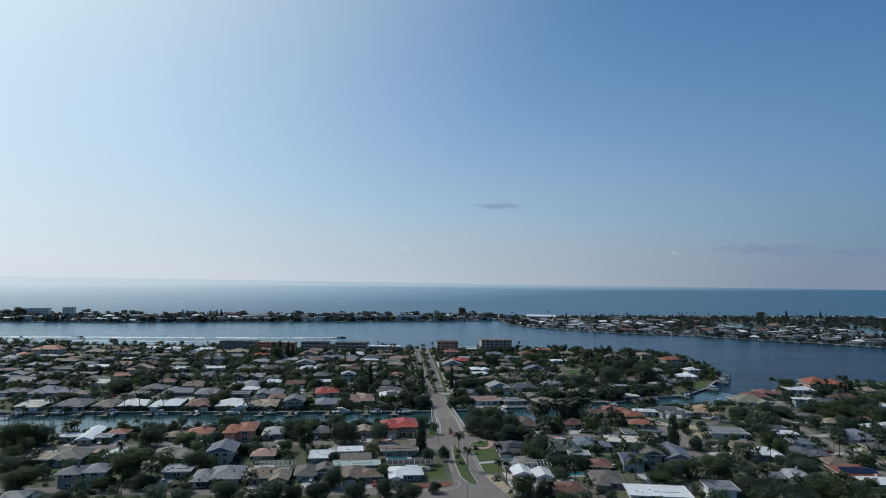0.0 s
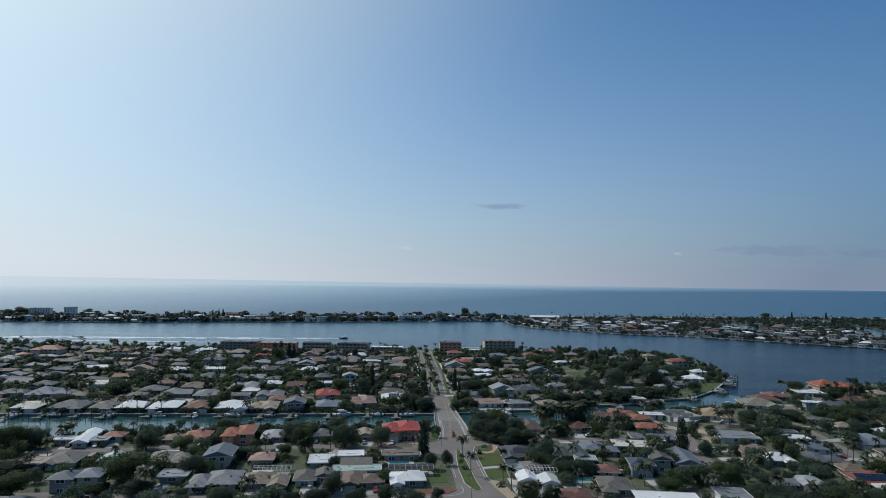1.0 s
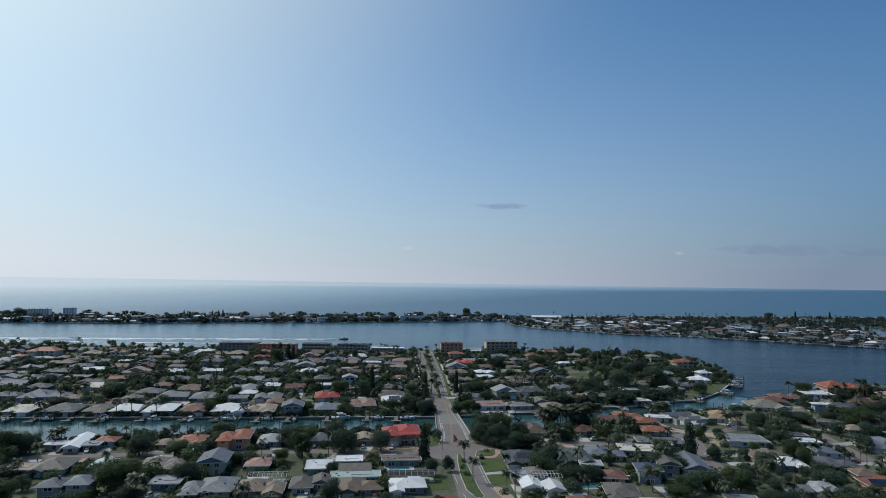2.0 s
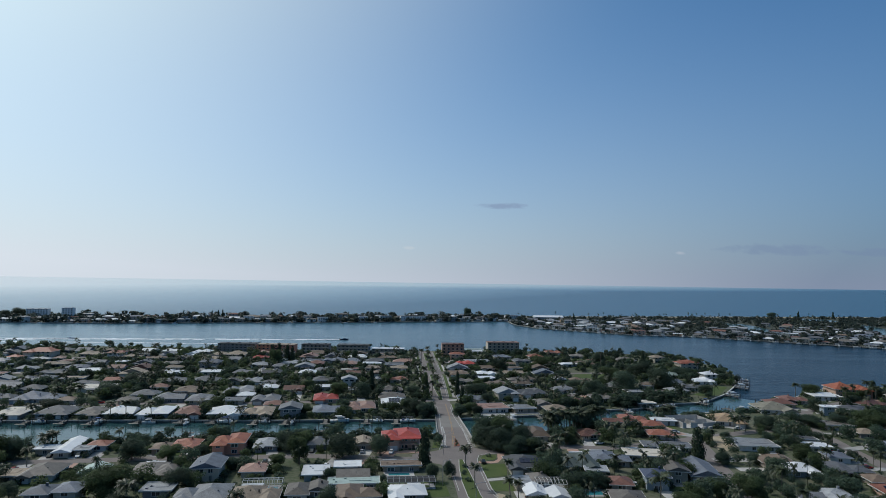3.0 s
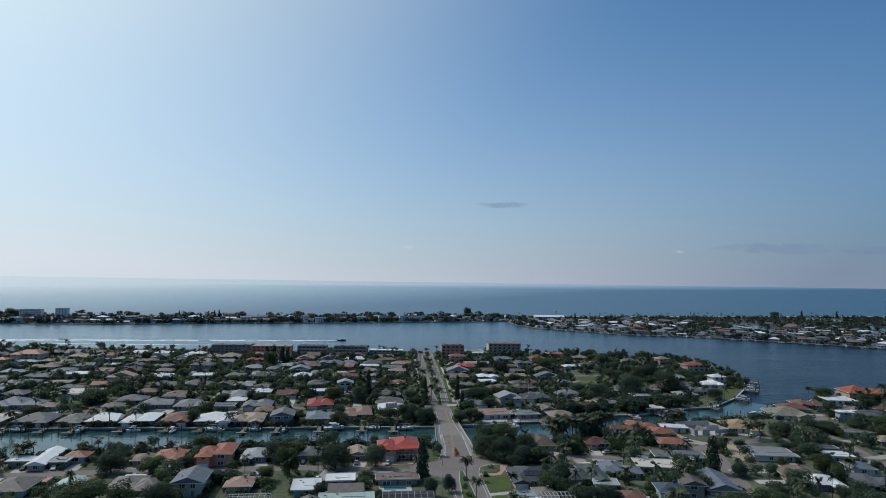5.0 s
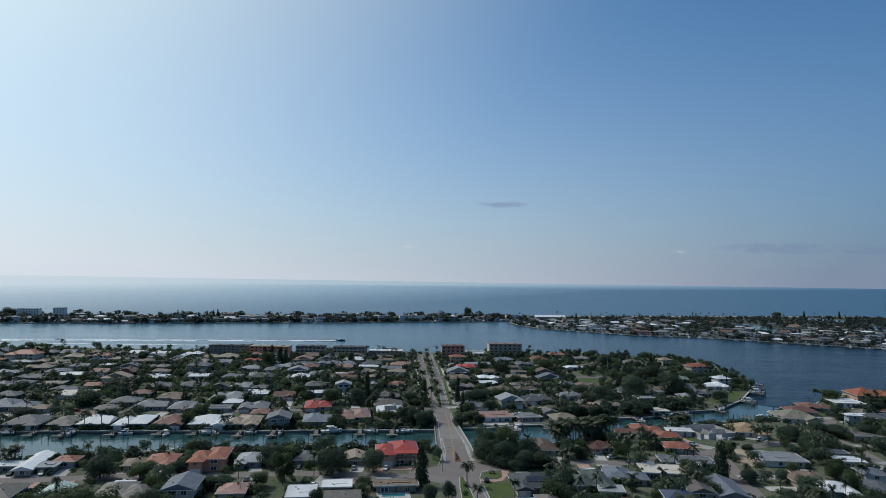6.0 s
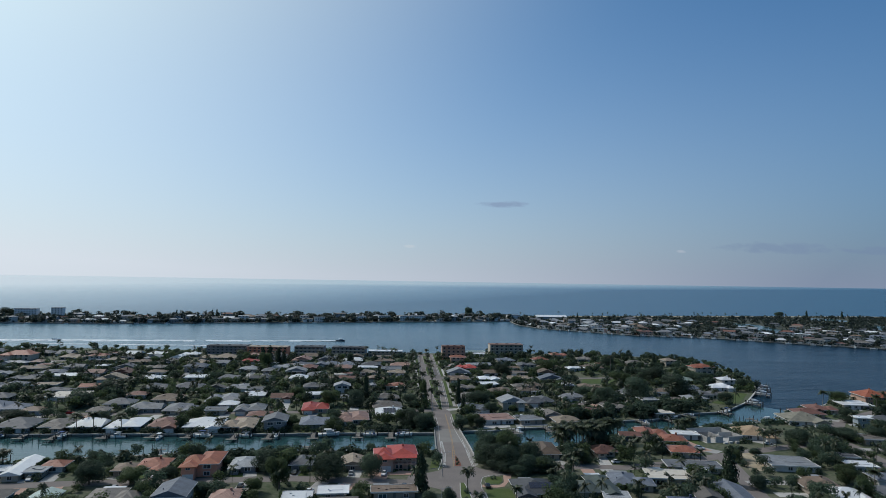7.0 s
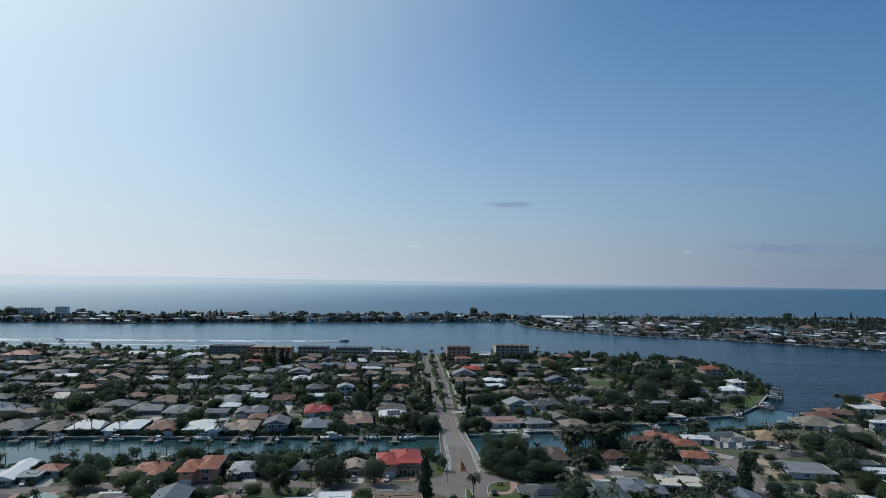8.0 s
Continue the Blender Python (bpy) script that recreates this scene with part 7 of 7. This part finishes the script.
palm(200.3, 299.2, 6.4, 4.7)
palm(24.4, 238.6, 8.7, 3.4)
palm(23.3, 264.4, 8.4, 3.3)
palm(22.6, 246.5, 7.2, 2.6)
palm(26.8, 225.2, 6.7, 5.2)
palm(37.1, 222.9, 6.6, 4.7)
palm(32.7, 232.7, 5.1, 3.7)
palm(37.3, 243.2, 6.6, 3.0)
palm(152.8, 369.6, 6.1, 3.9)
palm(-165.7, 412.9, 8.2, 3.6)
palm(117.4, 237.0, 7.7, 5.0)
cypress(-8.3, 281.3, 15.0, 6.5)
cypress(105.7, 296.2, 14.5, 8.9)
cypress(288.4, 463.0, 11.2, 8.2)
cypress(179.1, 614.5, 12.8, 6.5)
cypress(7.2, 441, 15.6, 4.8)
cypress(9.4, 409, 12.3, 4.6)
cypress(-49.7, 453.3, 16.5, 5.6)

for seed, poly, x_range, y_range, n in ((5, NEAR_LAND, (-240, 400), (190, 505), 2700), (6, ISLAND, (-480, 245), (330, 705), 3000)):
    trees = scatter(seed, n, poly, x_range, y_range, yard_tree)
    close, away = [q for q in trees if q[1] < 400], [q for q in trees if q[1] >= 400]
    for lot, kinds in ((close, SMALL_OAKS), (away, MID_OAKS)):
        half = len(lot) // 2
        if lot:
            grove("garden_trees", kinds, lot[:half], LEAF, "dark green leafy garden trees between houses", "trees")
            grove("garden_trees", kinds, lot[half:], LEAF_LIGHT, "lighter green leafy garden trees between houses", "trees")
    grove("garden_palms", SMALL_PALMS, scatter(seed + 20, n // 9, poly, x_range, y_range, yard_palm), FROND, "feathery palms in gardens between houses", "palms")
    grove("shrubs", BUSHES, scatter(seed + 40, n * 3 // 2, poly, x_range, y_range, bush), LEAF, "low green shrubs and hedges round gardens", "shrubs")

for seed, poly, x_range, y_range, n, ok in ((15, NEAR_LAND, (20, 330), (200, 480), 480, yard_tree), (16, ISLAND, (10, 245), (385, 705), 420, yard_tree), (19, ISLAND, (-300, -12), (410, 660), 480, yard_tree)):
    lot = scatter(seed, n, poly, x_range, y_range, ok)
    grove("garden_trees", SMALL_OAKS if seed == 15 else MID_OAKS, lot, LEAF, "dark green leafy trees between gardens", "trees")
grove("garden_palms", SMALL_PALMS, scatter(17, 480, NEAR_LAND, (20, 300), (215, 470), yard_palm) + scatter(18, 100, ISLAND, (40, 200), (395, 500), yard_palm), FROND, "feathery palms along drives and gardens", "palms")
grove("garden_palms", SMALL_PALMS, scatter(33, 260, ISLAND, (-300, -12), (385, 640), yard_palm), FROND, "feathery palms among island gardens", "palms")


def bank_shrub(dice, x, y):
    high = dice.choice((1.4, 2.0, 2.8, 3.4))
    return (x, y, high * dice.uniform(1.0, 1.7), high) if near_line(x, y, NEAR_SHORE[11:20], 9) and not near_line(x, y, NEAR_SHORE, 1.2) and free(x, y, 0.2, 0, 2) else None


grove("shrubs", BUSHES, scatter(27, 2100, NEAR_LAND, (60, 260), (345, 480), bank_shrub), LEAF, "dark green shrubs along the canal bank", "shrubs")


def near_bank_shrub(dice, x, y):
    high = dice.choice((1.2, 1.6, 2.2, 3.0, 3.8))
    return (x, y, high * dice.uniform(1.0, 1.6), high) if near_line(x, y, NEAR_SHORE[2:9], 9) and not near_line(x, y, NEAR_SHORE, 1.0) and free(x, y, 0.2, 0, 2) else None


grove("shrubs", BUSHES, scatter(31, 2200, NEAR_LAND, (-262, -4), (268, 340), near_bank_shrub), LEAF, "dark green shrubs on the near canal bank", "shrubs")


def canal_shrub(dice, x, y):
    high = dice.choice((1.0, 1.4, 1.8, 2.4, 3.4))
    return (x, y, high * dice.uniform(1.0, 1.5), high) if near_line(x, y, CANAL_EDGE[2:11], 13) and not near_line(x, y, CANAL_EDGE, 1.4) and free(x, y, 0.2, 0, 2) else None


grove("shrubs", BUSHES, scatter(29, 1500, ISLAND, (-215, 0), (345, 385), canal_shrub), LEAF, "dark green shrubs between houses and canal", "shrubs")


def shore_tree(dice, x, y):
    high = dice.choice((2.5, 3.5, 4.5, 6, 7.5))
    return (x, y, high * dice.uniform(0.9, 1.4), high) if near_line(x, y, CANAL_EDGE[11:20], 20) and not near_line(x, y, CANAL_EDGE, 1.5) and free(x, y, 0.2, 0, 2) else None


grove("shore_trees", MID_OAKS, scatter(23, 650, ISLAND, (60, 190), (390, 480), shore_tree), LEAF, "dark green trees along the canal bank", "trees")
dice = random.Random(55)
islet = []
for low, high in ((426, 528), (554, 674), (244, 290)):
    for k in range(int((high - low) / 2.2)):
        y = low + k * 2.2
        mid = 0.5 * (at_y(WEST, y) + at_y(EAST, y)) if low > 300 else 0.5 * (at_y(MEDIAN_SOUTH[0], y) + at_y(MEDIAN_SOUTH[1], y))
        if dice.random() < 0.45:
            tall = dice.uniform(0.6, 2.2)
            islet.append((mid + dice.uniform(-1, 1), y, tall * 1.3, tall))
islet += [(5.0, 315.5, 1.5, 1.3), (5.2, 318, 1.3, 1.1), (4.9, 321, 1.2, 1.4), (4.6, 324.5, 0.9, 0.9), (18.2, 297.5, 2.6, 1.8)]
grove("shrubs", BUSHES, islet, LEAF, "dark green shrubs on the boulevard median", "shrubs")
for y in (438, 447, 470, 486, 505, 520, 560, 572, 585, 628, 640, 655):
    palm(0.5 * (at_y(WEST, y) + at_y(EAST, y)) + dice.uniform(-0.8, 0.8), y, dice.uniform(6.5, 9.5), 5.0)
hedges = front_planting()
grove("shrubs", BUSHES, hedges[::2], LEAF, "dark green shrubs along house walls", "shrubs")
grove("shrubs", BUSHES, hedges[1::2], LEAF_LIGHT, "light green shrubs along house walls", "shrubs")


def far_tree(dice, x, y):
    if abs(x) > 0.7 * y + 15 or any(inside(x, y, p) for p in PONDS) or any(math.dist((x, y), t[:2]) < t[2] * 0.5 for t in TAKEN):
        return None
    high = dice.choice((3, 3.6, 4.2, 5, 6, 8.5)) * dice.uniform(0.85, 1.15)
    if x < 130:
        high *= 1.45
    elif near_line(x, y, GULF_EDGE, 75):
        high = min(high, 3.4)
    return (x, y, high * dice.uniform(0.9, 1.5), high)


def far_palm(dice, x, y):
    spot = far_tree(dice, x, y)
    return spot and (x, y, 4.6, dice.uniform(6, 10.5))


grove("island_trees", TINY_OAKS, scatter(8, 9800, BARRIER, (-800, 1000), (780, 1560), far_tree), HAZY_LEAF, "dark green trees across the barrier island", "trees")
dice = random.Random(19)
bank = []
for line, gap in ((fine(BAY_EDGE[2:-1], 7), 5.0),):
    for x, y in along(line, -gap):
        if dice.random() < 0.62 and abs(x) < 0.72 * y:
            high = dice.choice((2.5, 3.5, 4.5, 5.5, 7.0)) * (1.3 if x < 120 else 1.0)
            bank.append((x + dice.uniform(-3, 3), y + dice.uniform(-1, 6), high * dice.uniform(1.0, 1.6), high))
grove("island_trees", TINY_OAKS, bank, HAZY_LEAF, "dark green trees along the bay shore", "trees")
grove("island_palms", SMALL_PALMS, scatter(9, 520, BARRIER, (-800, 900), (780, 1560), far_palm), FROND, "feathery palms across the barrier island", "palms")
oak(40, 1288, 22, 17)
oak(-712, 1085, 18, 26)
oak(-730, 1080, 16, 22)
cypress(-455, 1130, 16, 6)
cypress(-395, 1130, 17, 6)
cypress(-388, 1132, 18, 6)
cypress(-405, 1128, 16, 6)
cypress(250, 1300, 13, 6)
oak(740, 1500, 14, 20)
cypress(790, 1480, 17, 8)
cypress(880, 1500, 16, 8)
for x, y, high, wide in ((-153, 588, 16, 8), (-148, 592, 17, 8), (-142, 596, 15, 8), (-137, 594, 13, 7)):
    cypress(x, y, high, wide)
for x, y, high, wide in ((17.5, 327, 11.5, 11), (26, 323, 12, 12.5), (34, 318, 10, 10), (21, 316, 9.5, 11), (13, 383, 7, 8), (17, 380.5, 6.5, 7), (-12, 376, 8.5, 10), (-17, 379, 9, 10), (-22, 383, 8, 9), (-9, 383, 7.5, 8)):
    oak(x, y, high, wide)
oak(266, 453, 5.5, 8)
oak(276, 455, 6, 9)
# the palm grove on the canal bank east of the bridge
for x, y, high in ((256, 456, 9), (262, 450, 8), (283, 452, 9), (247, 462, 8), (289, 470, 10), (120, 380, 6), (124, 381, 7), (116, 378, 6.5), (146, 352, 8), (152, 353, 8), (-212, 353, 8), (-178, 357.5, 9.5), (-173.5, 357, 9), (-166, 357.5, 9.5), (-158.5, 358.5, 10), (-153, 358.5, 9), (-200, 355, 7.5), (-108, 362, 6.5)):
    palm(x, y, high, 6.2)
dice = random.Random(63)
for k in range(26):
    x = 46 + k * 1.35
    palm(x, 335 + (x - 45) * 0.72 + dice.uniform(-6, 4), dice.uniform(9, 12), dice.uniform(6.5, 8.5))
